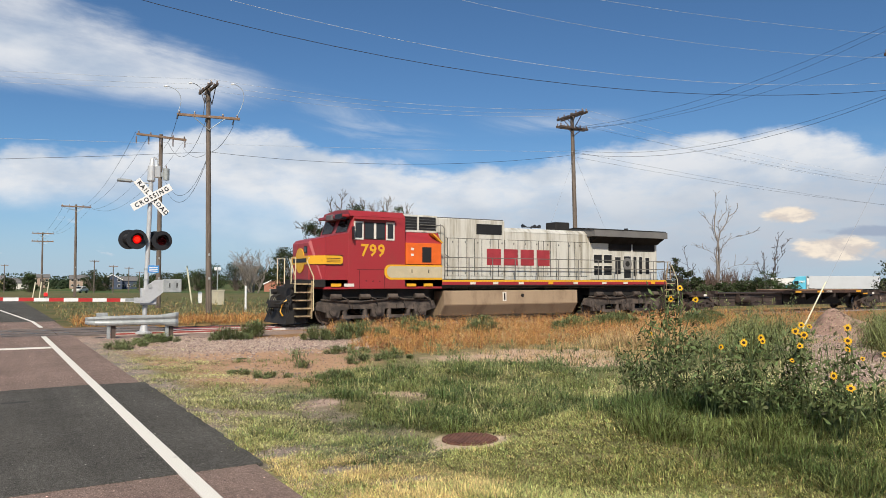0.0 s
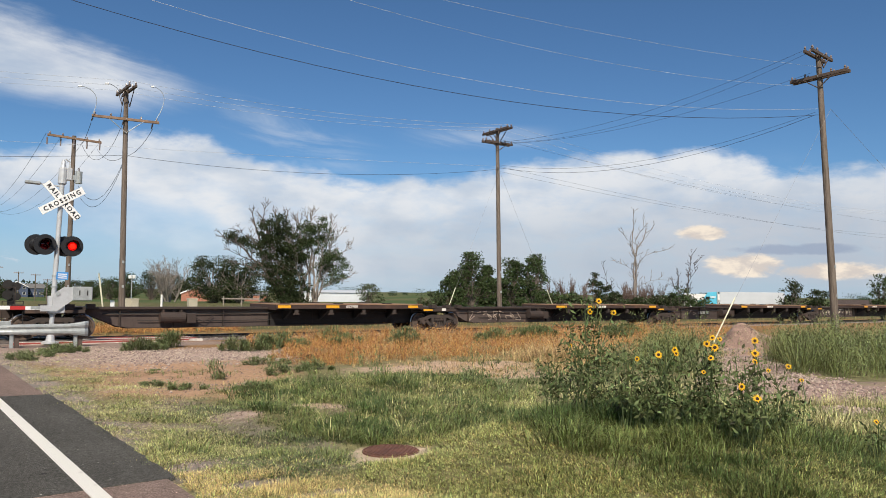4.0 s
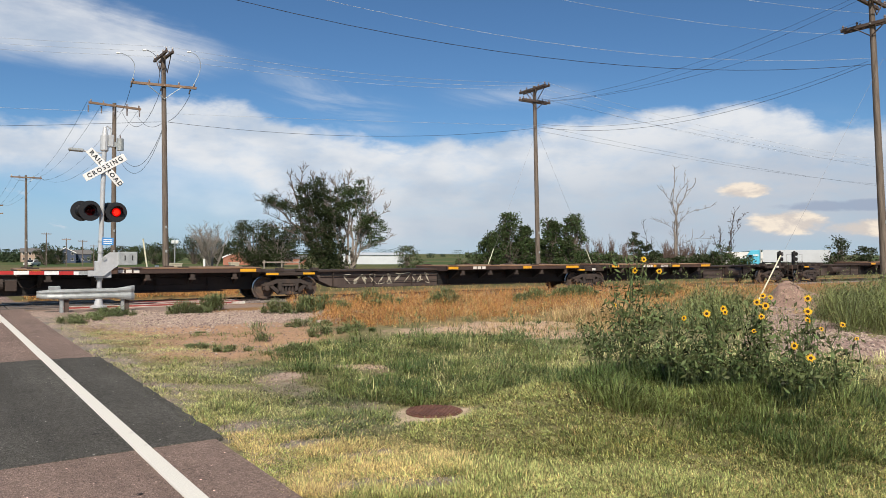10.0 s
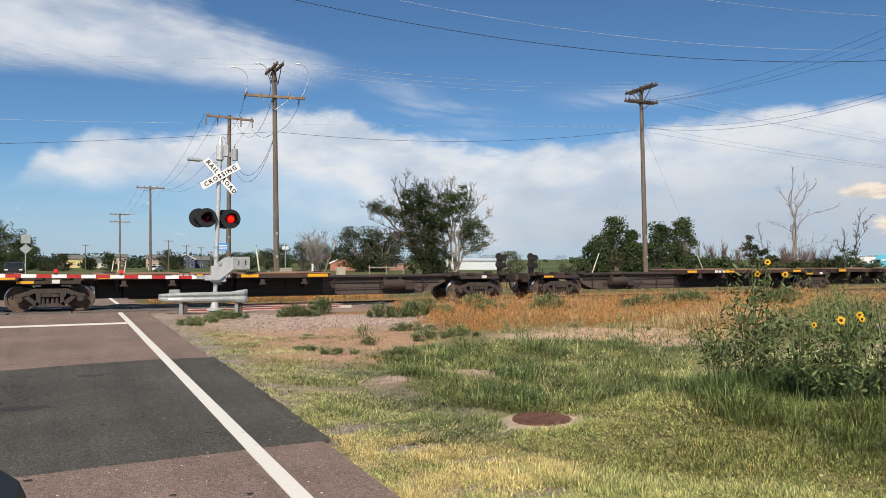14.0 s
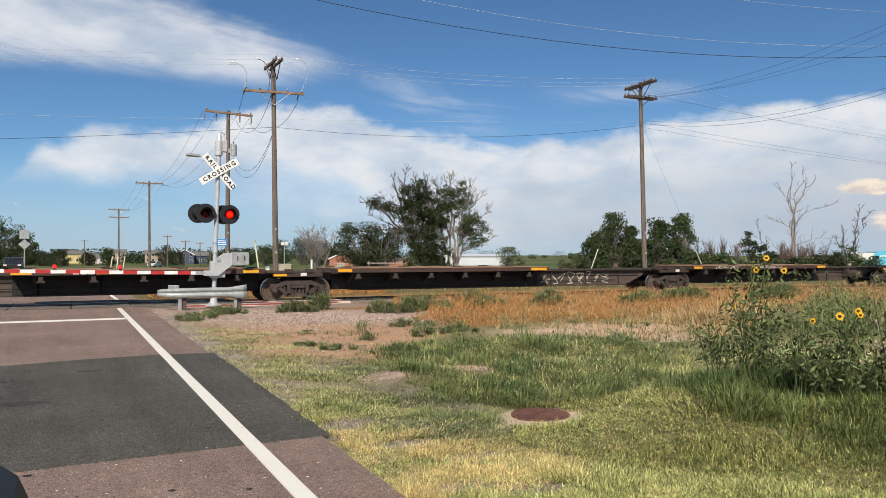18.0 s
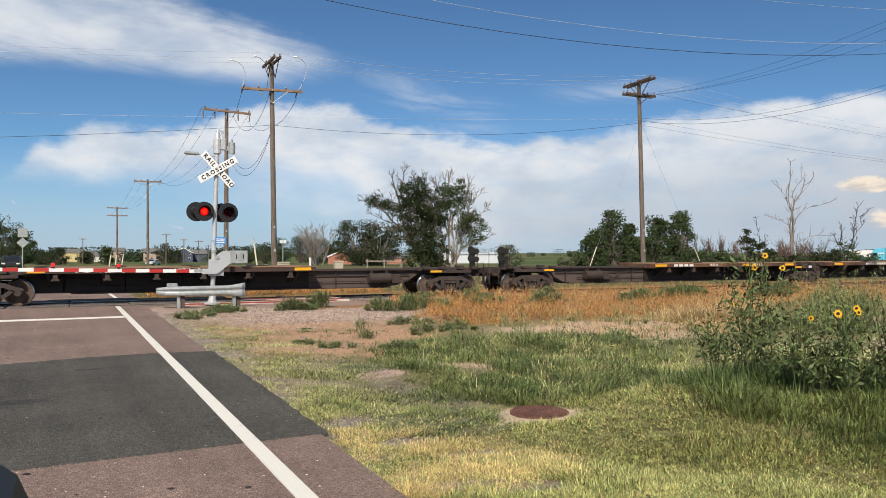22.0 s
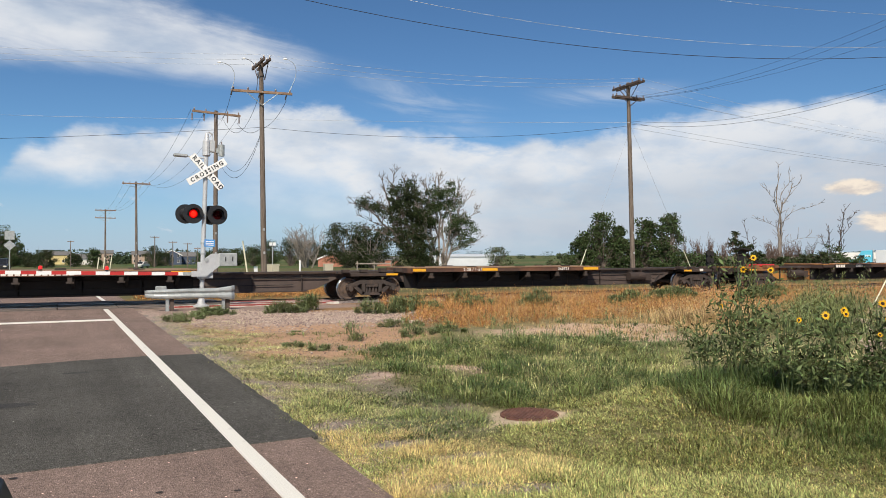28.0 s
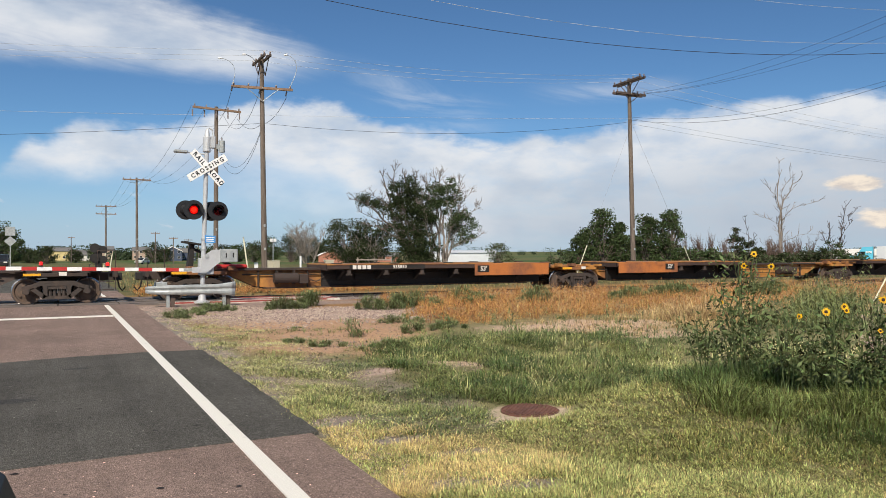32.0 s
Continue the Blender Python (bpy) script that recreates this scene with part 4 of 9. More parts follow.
squiggle(five, 75.2, 79.6, 0.45, 0.92, -0.43, 8, SPRAY_LIGHT)
squiggle(five, 58.6, 59.6, 0.6, 0.92, -0.43, 4, SPRAY)
bars(five, 59.9, 61.0, 0.66, 0.84, -0.43, 3, STENCIL, "white_mark")
second = spine_car("spine_car", "brown three-platform articulated spine car with sprayed sill", [108.7, 125.2, 143.45, 159.85],
                   [(115.8, 123.9), (126.6, 136.2), (144.5, 154.1)], RUST, 9, "stand")
squiggle(second, 136.4, 140.1, 0.42, 0.94, -0.435, 11, SPRAY_LIGHT)
squiggle(second, 146.0, 147.6, 1.06, 1.19, -1.33, 13, STENCIL)
squiggle(second, 149.0, 150.6, 1.06, 1.19, -1.33, 14, STENCIL)
bars(second, 117.6, 118.3, 1.07, 1.185, -1.328, 3, STENCIL, "white_mark")
third = spine_car("spine_car", "brown three-platform articulated spine car with white stencils", [163.8, 181.05, 199.2, 216.4],
                  [(170.5, 180.0), (183.0, 192.6), (200.8, 210.2)], RUST_DARK, 15, "stand")
wall_text(third, "360721", 174.2, 1.125, 0.17, -1.327, STENCIL, spread=1.2)
wall_text(third, "2-28 / 1-57", 177.2, 1.125, 0.17, -1.327, STENCIL, spread=1.15)
bars(third, 171.6, 172.9, 1.07, 1.185, -1.327, 4, STENCIL, "white_mark")
bars(third, 185.6, 188.7, 1.07, 1.185, -1.327, 16, STENCIL, "white_mark")
wall_text(third, "2-28 / 1-57", 203.6, 1.125, 0.17, -1.327, STENCIL, spread=1.15)
wall_text(third, "360721", 208.2, 1.125, 0.17, -1.327, STENCIL, spread=1.2)
last = spine_car("spine_car", "faded yellow three-platform articulated spine car, rusted", [220.9, 237.4, 255.4, 272.0],
                 [(225.5, 235.7), (239.4, 248.2), (257.0, 266.0)], FREIGHT_YELLOW, 21, "none")
for a, b, at in ((231.9, 235.6, 232.3), (239.5, 243.1, 242.6)):
    part("side_panel", box(new_bm(), a, b, -1.35, -1.31, 0.72, 1.22, 0.008), mat("rusted_yellow", (0.42, 0.14, 0.035), 0.7, vary=0.25, scale=1.1, fine=24, bump=0.15, other=(0.22, 0.085, 0.04)), last, "deep faded yellow side panel")
    part("stencil_panel", box(new_bm(), at - 0.28, at + 0.28, -1.362, -1.352, 0.86, 1.14), GRIME, last)
    wall_text(last, "53'", at, 1.0, 0.26, -1.368, STENCIL)
part("name_panel", box(new_bm(), 226.4, 229.6, -1.335, -1.322, 1.02, 1.21), GRIME, last)
wall_text(last, "555850", 228.5, 1.115, 0.18, -1.342, STENCIL, spread=1.1)
bars(last, 226.5, 227.3, 1.04, 1.19, -1.342, 4, STENCIL, "white_mark")
# raised trailer hitch on its strut, ahead of the yellow car
bm = new_bm()
prism(bm, [(220.6, 1.1), (220.8, 1.1), (220.86, 2.0), (220.72, 2.0)], -0.22, 0.22)
prism(bm, [(220.45, 2.04), (221.1, 1.94), (221.12, 2.0), (220.47, 2.11)], -0.4, 0.4)
prism(bm, [(220.86, 1.85), (220.88, 1.74), (222.3, 1.1), (222.5, 1.14)], -0.08, 0.08)
part("hitch", bm, GRIME, last, "raised trailer hitch on a strut")
part("red_tank", box(new_bm(), 221.4, 222.7, -0.5, 0.4, 1.1, 1.24, 0.04), RED_TAPE, last)
# brake gear hung on the bare sills
for car, spots in ((five, (27.5, 45.8, 62.5, 101.0)), (second, (112.3, 157.0)), (third, (167.5, 213.0)), (last, (224.2, 251.5))):
    for x in spots:
        bm = new_bm()
        cyl(bm, (x - 0.55, -0.66, 0.72), (x + 0.35, -0.66, 0.72), 0.19, seg=14)
        box(bm, x + 0.4, x + 0.75, -0.8, -0.5, 0.5, 0.86, 0.02)
        box(bm, x - 0.45, x - 0.4, -0.7, -0.42, 0.5, 1.0)
        box(bm, x + 0.2, x + 0.25, -0.7, -0.42, 0.5, 1.0)
        tube(bm, [(x + 0.75, -0.6, 0.7), (x + 1.1, -0.62, 0.56), (x + 1.5, -0.5, 0.78)], 0.02)
        part("brake_cylinder", bm, RUST_DARK, car, "brake cylinder and valve")


# ---- locomotive ----
loco = thing("locomotive", "red and silver six-axle diesel locomotive, dusty", "locomotive", at=pose(NOSE_AT, TRACK_Y, 0))
TRAIN.append(loco)
bm = new_bm()
box(bm, 0.95, 20.75, -1.5, 1.5, 1.5, 1.8, 0.015)
box(bm, 1.0, 20.8, -0.55, 0.55, 0.75, 1.5)
part("underframe", bm, GRIME, loco)
part("deck_edge", box(new_bm(), 6.9, 20.3, -1.53, -1.49, 1.58, 1.71), RED, loco, "red walkway edge")
part("deck_stripe", box(new_bm(), 6.9, 20.3, -1.535, -1.495, 1.713, 1.795), YELLOW, loco)
part("deck_edge", box(new_bm(), 6.9, 20.3, 1.49, 1.53, 1.58, 1.8), RED, loco)
for x in (8.3, 9.5, 10.9, 12.6, 14.1, 15.9, 17.3, 19.2):
    part("reflector", box(new_bm(), x, x + 0.28, -1.541, -1.536, 1.6, 1.7), STENCIL if int(x * 10) % 2 else REFLECT_Y, loco)
bm = prism(new_bm(), [(1.62, 1.42), (1.62, 3.46), (2.62, 3.66), (2.62, 1.42)], -1.5, 1.5)
front = prism(new_bm(), [(1.14, 1.42), (1.14, 3.24), (1.24, 3.37), (1.615, 3.455), (1.615, 1.42)], -1.495, 1.495)
for v in front.verts:
    v.co.y *= 0.6 if v.co.x < 1.3 else 1.0
nose = part("nose", bm, RED, loco, "sloping red short hood")
part("nose_front", front, RED, nose)
wrap = prism(new_bm(), [(1.13, 2.4), (1.13, 2.74), (1.615, 2.74), (1.615, 2.4)], -1.54, -1.5)
for v in wrap.verts:
    v.co.y *= 0.6 if v.co.x < 1.3 else 1.0
part("band_corner", wrap, YELLOW, nose)
cab = part("cab", prism(new_bm(), [(2.56, 1.42), (2.56, 3.64), (2.82, 4.34), (5.12, 4.34), (5.12, 1.42)], -1.53, 1.53, bevel=0.02), RED, loco, "red wide cab")
bm = new_bm()
prism(bm, [(-1.53, 4.34), (-1.24, 4.58), (0, 4.66), (1.24, 4.58), (1.53, 4.34)], 2.66, 5.12, "yz")
box(bm, 2.4, 3.0, -1.3, 1.3, 4.3, 4.42, 0.02)
part("cab_roof", bm, RED, loco)
part("sun_visor", prism(new_bm(), [(2.8, 4.24), (2.8, 4.2), (4.6, 4.2), (4.6, 4.24)], -1.72, -1.52), RED, cab)
part("number_board", box(new_bm(), 2.36, 2.6, -1.25, -0.6, 4.22, 4.44, 0.02), BLACK, loco)
part("headlight", box(new_bm(), 2.34, 2.6, -0.3, 0.3, 4.22, 4.46, 0.03), ROOF_GREY, loco)
# cab side windows
for x0, x1 in ((2.79, 3.21), (4.22, 4.6)):
    fr = new_bm()
    box(fr, x0, x1, -1.56, -1.51, 3.4, 4.13)
    w = part("cab_window", fr, STENCIL, cab, "white-framed side window")
    part("pane", box(new_bm(), x0 + 0.06, x1 - 0.06, -1.568, -1.558, 3.47, 4.06), GLASS, w)
fr = new_bm()
box(fr, 3.25, 4.18, -1.545, -1.51, 3.42, 4.1)
w = part("cab_window", fr, GRIME, cab)
for x0, x1, ma in ((3.29, 3.66, GLASS), (3.78, 4.14, GLASS)):
    part("pane", box(new_bm(), x0, x1, -1.556, -1.546, 3.47, 4.06), ma, w)
part("mullion", box(new_bm(), 3.67, 3.77, -1.562, -1.545, 3.45, 4.08), STENCIL, w)
# windscreen on the slope
for y0, y1 in ((-1.35, -0.2), (0.2, 1.35)):
    bm = new_bm()
    n0, n1 = Vector((2.575, 0, 3.72)), Vector((2.765, 0, 4.24))
    vs = [bm.verts.new(p) for p in ((n0.x - 0.012, y0, n0.z), (n0.x - 0.012, y1, n0.z), (n1.x - 0.012, y1, n1.z), (n1.x - 0.012, y0, n1.z))]
    f = bm.faces.new(vs)
    bmesh.ops.solidify(bm, geom=[f], thickness=0.02)
    part("windscreen", bm, GLASS, cab)
part("nose_door", box(new_bm(), 1.12, 1.15, 0.3, 0.8, 2.78, 3.18, 0.01), RED, nose)
part("nose_window", box(new_bm(), 1.115, 1.15, -0.75, -0.45, 2.85, 3.12, 0.03), GLASS, nose)
part("nose_emblem", box(new_bm(), 1.115, 1.15, -0.9, 0.9, 2.4, 2.74), YELLOW, nose, "yellow nose band")
part("nose_emblem", cyl(new_bm(), (1.11, 0.0, 2.56), (1.15, 0.0, 2.56), 0.5, seg=24), YELLOW, nose)
part("emblem_centre", box(new_bm(), 1.1, 1.112, -0.75, 0.75, 2.48, 2.64), BLACK, nose)
# yellow side band with black lines
part("side_band", prism(new_bm(), [(1.62, 2.4), (1.62, 2.74), (2.24, 2.74), (2.33, 2.67), (2.33, 2.47), (2.24, 2.4)], -1.545, -1.5), YELLOW, cab, "yellow band outlined in black")
bm = new_bm()
for z in (2.48, 2.55, 2.62):
    box(bm, 1.66, 2.22, -1.549, -1.545, z, z + 0.022)
box(bm, 1.62, 2.33, -1.546, -1.5, 2.745, 2.765)
box(bm, 1.62, 2.33, -1.546, -1.5, 2.375, 2.395)
part("band_lines", bm, BLACK, cab)
wall_text(loco, "799", 3.64, 2.95, 0.68, -1.536, YELLOW, "road_number", 1.1)
bm = new_bm()
box(bm, 2.95, 4.9, -1.535, -1.528, 2.19, 2.21)
box(bm, 4.15, 4.17, -1.535, -1.528, 1.45, 2.2)
box(bm, 3.05, 3.07, -1.535, -1.528, 1.45, 2.2)
for x, z in ((3.35, 1.75), (3.65, 1.74), (3.95, 1.73)):
    cyl(bm, (x, -1.54, z), (x, -1.528, z), 0.03, seg=8)
part("panel_seam", bm, mat("seam_dark", (0.12, 0.012, 0.014), 0.6), cab)
for x in (1.85, 2.4, 5.2, 6.0):
    part("reflector", box(new_bm(), x, x + 0.42, -1.545, -1.5, 1.52, 1.64), REFLECT_Y if x != 2.4 else STENCIL, loco)
# equipment cabinet behind the cab
part("lower_cabinet", box(new_bm(), 5.12, 6.9, -1.5, 1.5, 1.42, 2.42, 0.015), RED, loco)
bm = new_bm()
prism(bm, [(4.16, 2.02), (4.16, 2.22), (4.24, 2.36), (4.36, 2.415), (6.88, 2.415), (6.88, 1.8), (4.4, 1.8), (4.24, 1.88)], -1.54, -1.5)
part("cabinet_border", bm, YELLOW, loco)
part("cabinet_panel", prism(new_bm(), [(4.27, 2.05), (4.27, 2.2), (4.33, 2.3), (4.42, 2.35), (6.86, 2.35), (6.86, 1.88), (4.44, 1.88), (4.33, 1.94)], -1.549, -1.5), CREAM, loco, "cream side panel")
for x in (5.4, 6.2):
    part("panel_latch", box(new_bm(), x, x + 0.04, -1.556, -1.54, 2.08, 2.22), BLACK, loco)
part("orange_cabinet", box(new_bm(), 5.14, 6.84, -1.56, -0.9, 2.43, 3.33, 0.02), ORANGE, loco, "bright orange replacement cabinet")
part("cabinet_vent", box(new_bm(), 5.9, 6.34, -1.568, -1.555, 2.52, 3.16), MESH_DARK, loco)
for z in (2.78, 3.02):
    part("notice", box(new_bm(), 5.36, 5.5, -1.567, -1.558, z, z + 0.1), STENCIL, loco)
part("shoulder", prism(new_bm(), [(-1.5, 3.33), (-1.1, 3.82), (1.1, 3.82), (1.5, 3.33)], 5.12, 6.9, "yz"), RED, loco)
part("shoulder_core", box(new_bm(), 5.12, 6.9, -1.0, 1.5, 2.42, 3.6), RED, loco)
part("curved_stripe", prism(new_bm(), [(6.4, 3.75), (6.5, 3.75), (6.95, 3.36), (6.85, 3.36)], -1.53, -1.1), YELLOW, loco)
lb = part("blower_box", box(new_bm(), 5.04, 6.87, -1.15, 1.15, 3.78, 4.54, 0.03), DULL_SILVER, loco, "silver blower housing")
for x0, x1 in ((5.13, 5.86), (5.97, 6.78)):
    v = part("louvre", box(new_bm(), x0, x1, -1.162, -1.148, 3.9, 4.46), MESH_DARK, lb)
    for z in (3.98, 4.1, 4.22, 4.34):
        part("slat", box(new_bm(), x0, x1, -1.172, -1.155, z, z + 0.02), ROOF_GREY, v)
part("corner_stripe", prism(new_bm(), [(4.7, 4.3), (5.03, 4.46), (5.03, 4.32), (4.7, 4.15)], -1.2, -1.14), YELLOW, loco)
# long hood
h1 = part("long_hood", box(new_bm(), 6.9, 10.58, -0.92, 0.92, 1.8, 4.5, 0.04), DULL_SILVER, loco, "dull silver long hood")
h2 = part("long_hood", prism(new_bm(), [(-0.92, 1.8), (-0.92, 4.02), (-0.72, 4.17), (0.72, 4.17), (0.92, 4.02), (0.92, 1.8)], 10.58, 15.7, "yz"), DULL_SILVER, loco)
part("radiator_body", box(new_bm(), 15.7, 20.28, -0.92, 0.92, 1.8, 3.95, 0.03), DULL_SILVER, loco)
part("hood_roof", box(new_bm(), 6.95, 10.5, -0.9, 0.9, 4.49, 4.53, 0.01), ROOF_GREY, h1, "sooty hood roof")
part("hood_roof", prism(new_bm(), [(-0.935, 4.0), (-0.735, 4.16), (-0.7, 4.2), (0.7, 4.2), (0.735, 4.16), (0.935, 4.0), (0.92, 4.03), (0.72, 4.175), (-0.72, 4.175), (-0.92, 4.03)], 10.6, 15.6, "yz"), DULL_SILVER, h2, "rounded silver hood roof")
part("hood_grille", box(new_bm(), 9.02, 10.4, -0.935, -0.915, 3.84, 4.3), MESH_DARK, h1)
seam = new_bm()
for x in (7.5, 8.05, 8.5, 8.9, 9.3, 9.75, 10.2, 10.56, 11.3, 11.7, 12.05, 12.5, 12.8, 13.2, 13.55, 14.3, 14.7, 15.1):
    box(seam, x, x + 0.028, -0.926, -0.915, 1.95, 3.62)
for a, b, z in ((7.4, 10.4, 3.62), (10.7, 15.5, 3.62), (7.2, 10.5, 1.96), (10.7, 15.5, 1.96)):
    box(seam, a, b, -0.926, -0.915, z, z + 0.016)
part("door_seam", seam, mat("seam_grey", (0.035, 0.034, 0.032), 0.7), h1)
for i in range(12):
    x = 7.75 + i * 0.66
    lt = new_bm()
    box(lt, x, x + 0.05, -0.94, -0.918, 3.42, 3.5)
    box(lt, x, x + 0.05, -0.94, -0.918, 2.05, 2.13)
    part("door_latch", lt, BAND_GREY, h1)
# plain red blocks where the railway's name stands
for i in range(4):
    x = 9.55 + i * 0.94
    bm = new_bm()
    box(bm, x + 0.03, x + 0.8, -0.932, -0.918, 2.46, 3.2, 0.004)
    part("name_block", bm, mat("name_red", (0.34, 0.035, 0.045), 0.5, vary=0.2, scale=2) if i == 0 else bpy.data.materials["name_red"], loco, "plain red lettering block")
# radiator wings and grilles
bm = new_bm()
prism(bm, [(-1.5, 3.93), (-1.5, 4.24), (0, 4.36), (1.5, 4.24), (1.5, 3.93)], 15.5, 20.45, "yz")
part("radiator_wing", bm, BAND_GREY, loco, "overhanging grey radiator housing")
part("wing_roof", prism(new_bm(), [(-1.46, 4.248), (0, 4.368), (1.46, 4.248), (1.46, 4.3), (0, 4.42), (-1.46, 4.3)], 15.45, 20.4, "yz"), SOOT, loco)
bm = new_bm()
prism(bm, [(-1.45, 3.93), (-0.92, 3.62), (-0.92, 3.93)], 15.7, 20.3, "yz")
part("wing_soffit", bm, SOOT, loco)
for x0, x1 in ((17.0, 18.5), (18.6, 20.1)):
    part("radiator_grille", prism(new_bm(), [(-1.42, 3.905), (-0.95, 3.605), (-0.93, 3.64), (-1.4, 3.94)], x0, x1, "yz"), SOOT, loco)
for x0, x1 in ((16.9, 18.45), (18.55, 20.1)):
    part("side_grille", box(new_bm(), x0, x1, -0.934, -0.915, 3.26, 3.62), SOOT, loco, "black radiator grille under the wing")
for x0, x1, z0, z1 in ((15.95, 16.45, 2.65, 3.05), (16.6, 17.1, 2.65, 3.05), (15.95, 16.45, 2.05, 2.5), (16.6, 17.1, 2.05, 2.5), (17.35, 17.7, 2.1, 2.95), (17.95, 18.4, 1.9, 3.0), (18.6, 18.8, 2.0, 3.0), (19.0, 19.2, 2.1, 3.0), (19.45, 19.7, 2.1, 2.95)):
    v = part("intake_grille", box(new_bm(), x0, x1, -0.932, -0.916, z0, z1), MESH_DARK, loco)
    part("frame", box(new_bm(), x0 - 0.03, x1 + 0.03, -0.928, -0.917, z1, z1 + 0.03), STENCIL, v)
part("fan_hub", cyl(new_bm(), (18.15, -0.96, 2.62), (18.15, -0.92, 2.62), 0.3, seg=20), BAND_GREY, loco)
part("fan_hub", cyl(new_bm(), (18.15, -0.975, 2.62), (18.15, -0.955, 2.62), 0.14, seg=14), GRIME, loco)
# handrails
bm_all = [(7.05 + 1.24 * k) for k in range(11)]
for s in (-1, 1):
    for x in bm_all + [20.25]:
        part("stanchion", tube(new_bm(), [(x, s * 1.46, 1.6), (x, s * 1.46, 2.76)], 0.022), HAND_RAIL, loco)
    for z in (2.76, 2.34):
        part("handrail", tube(new_bm(), [(7.05, s * 1.46, z), (20.25, s * 1.46, z)], 0.02), HAND_RAIL, loco)
part("handrail", tube(new_bm(), [(6.0, -1.2, 4.12), (7.1, -1.2, 4.12), (7.2, -1.2, 4.0), (7.2, -1.2, 2.9), (7.4, -1.3, 2.76)], 0.02), HAND_RAIL, loco)
# fuel tank
bm = new_bm()
prism(bm, [(-1.4, 1.33), (-1.42, 0.72), (-1.04, 0.24), (1.04, 0.24), (1.42, 0.72), (1.4, 1.33)], 7.05, 14.46, "yz", bevel=0.03)
tank = part("fuel_tank", bm, TANK, loco, "long dusty tan fuel tank")
part("sight_gauge", box(new_bm(), 10.1, 10.3, -1.425, -1.4, 0.86, 1.26), STENCIL, tank)
part("gauge_slot", box(new_bm(), 10.16, 10.24, -1.432, -1.42, 0.9, 1.2), GRIME, tank)
part("filler", cyl(new_bm(), (11.2, -1.44, 1.1), (11.2, -1.36, 1.1), 0.08, seg=10), GRIME, tank)
part("air_tank", cyl(new_bm(), (7.6, -1.1, 1.42), (12.0, -1.1, 1.42), 0.13, seg=12), GRIME, loco)
for x in (8.4, 10.3, 12.6, 14.0):
    part("pipe_clamp", box(new_bm(), x, x + 0.12, -1.3, -0.9, 1.34, 1.52), GRIME, loco)
part("conduit", tube(new_bm(), [(6.9, -1.35, 1.46), (9.5, -1.36, 1.44), (12.0, -1.35, 1.47), (16.2, -1.36, 1.45)], 0.025, 5), LOCO_TRUCK, loco)
# six-wheel trucks
for cx, tag in ((4.04, 0), (17.8, 1)):
    bm = new_bm()
    for s in (-1, 1):
        y0, y1 = s * 1.0, s * 1.2
        prism(bm, [(-2.75, 0.62), (-2.6, 0.92), (-1.5, 0.98), (1.5, 0.98), (2.6, 0.92), (2.75, 0.62), (2.3, 0.5), (1.2, 0.62), (-1.2, 0.62), (-2.3, 0.5)], y0, y1)
        for d in (-1.97, 0, 1.97):
            prism(bm, [(d - 0.34, 0.78), (d + 0.34, 0.78), (d + 0.24, 0.3), (d - 0.24, 0.3)], y0, y1 + s * 0.03)
            cyl(bm, (d, s * 1.15, 0.53), (d, s * 1.3, 0.53), 0.17, seg=14)
            cyl(bm, (d, s * 1.3, 0.53), (d, s * 1.33, 0.53), 0.11, seg=14)
        for d in (-0.99, 0.99):
            box(bm, d - 0.6, d + 0.6, min(y0, y1), max(y0, y1), 0.24, 0.36)
            for k in (-0.45, 0.45):
                cyl(bm, (d + k, s * 1.1, 0.34), (d + k, s * 1.1, 0.64), 0.1, seg=10)
            box(bm, d - 0.16, d + 0.16, s * 1.28 if s < 0 else 1.14, -1.14 if s < 0 else 1.28, 0.62, 0.8)
        tube(bm, [(-2.5, s * 1.24, 1.0), (-1.0, s * 1.28, 0.9), (0.5, s * 1.27, 1.02), (2.4, s * 1.24, 0.96)], 0.03)
    box(bm, -2.3, 2.3, -0.95, 0.95, 0.62, 0.92)
    t = part("bogie", bm, LOCO_TRUCK, loco, "grimy six-wheel locomotive truck")
    t.location = (cx, 0, 0)
    for d in (-1.97, 0, 1.97):
        wheelset(t, d, 0.52)
    part("truck_bolster", box(new_bm(), cx - 2.4, cx + 2.4, -1.2, 1.2, 1.05, 1.5), GRIME, loco)
    for k in (-1.9, -0.65, 0.6, 1.85):
        bm = cyl(new_bm(), (cx + k - 0.22, -1.3, 1.12), (cx + k + 0.22, -1.3, 1.12), 0.11, seg=12)
        tube(bm, [(cx + k + 0.2, -1.32, 1.12), (cx + k + 0.5, -1.36, 1.0), (cx + k + 0.6, -1.3, 0.75)], 0.022, 5)
        part("brake_cylinder", bm, LOCO_TRUCK, loco)
# pilot, plough, steps and couplers
bm = new_bm()
prism(bm, [(0.42, 0.12), (0.42, 0.8), (0.55, 0.95), (0.55, 1.5), (0.95, 1.6), (0.95, 0.12)], -1.2, 1.2)
box(bm, 0.34, 0.46, -1.45, -0.4, 1.5, 1.62)
for y in (-1.2, -1.0, -0.75, 0.6, 0.85, 1.1):
    tube(bm, [(0.5, y, 1.2), (0.3, y - 0.05, 1.1), (0.2, y - 0.08, 0.75), (0.26, y - 0.02, 0.45)], 0.035, 6)
for y in (-1.15, 1.15):
    cyl(bm, (0.34, y, 1.3), (0.58, y, 1.3), 0.12, 0.1, 12)
tube(bm, [(0.25, -1.3, 1.0), (0.05, -0.9, 0.85), (0.05, 0.9, 0.85), (0.25, 1.3, 1.0)], 0.025, 6)
part("pilot", bm, GRIME, loco, "black front pilot")
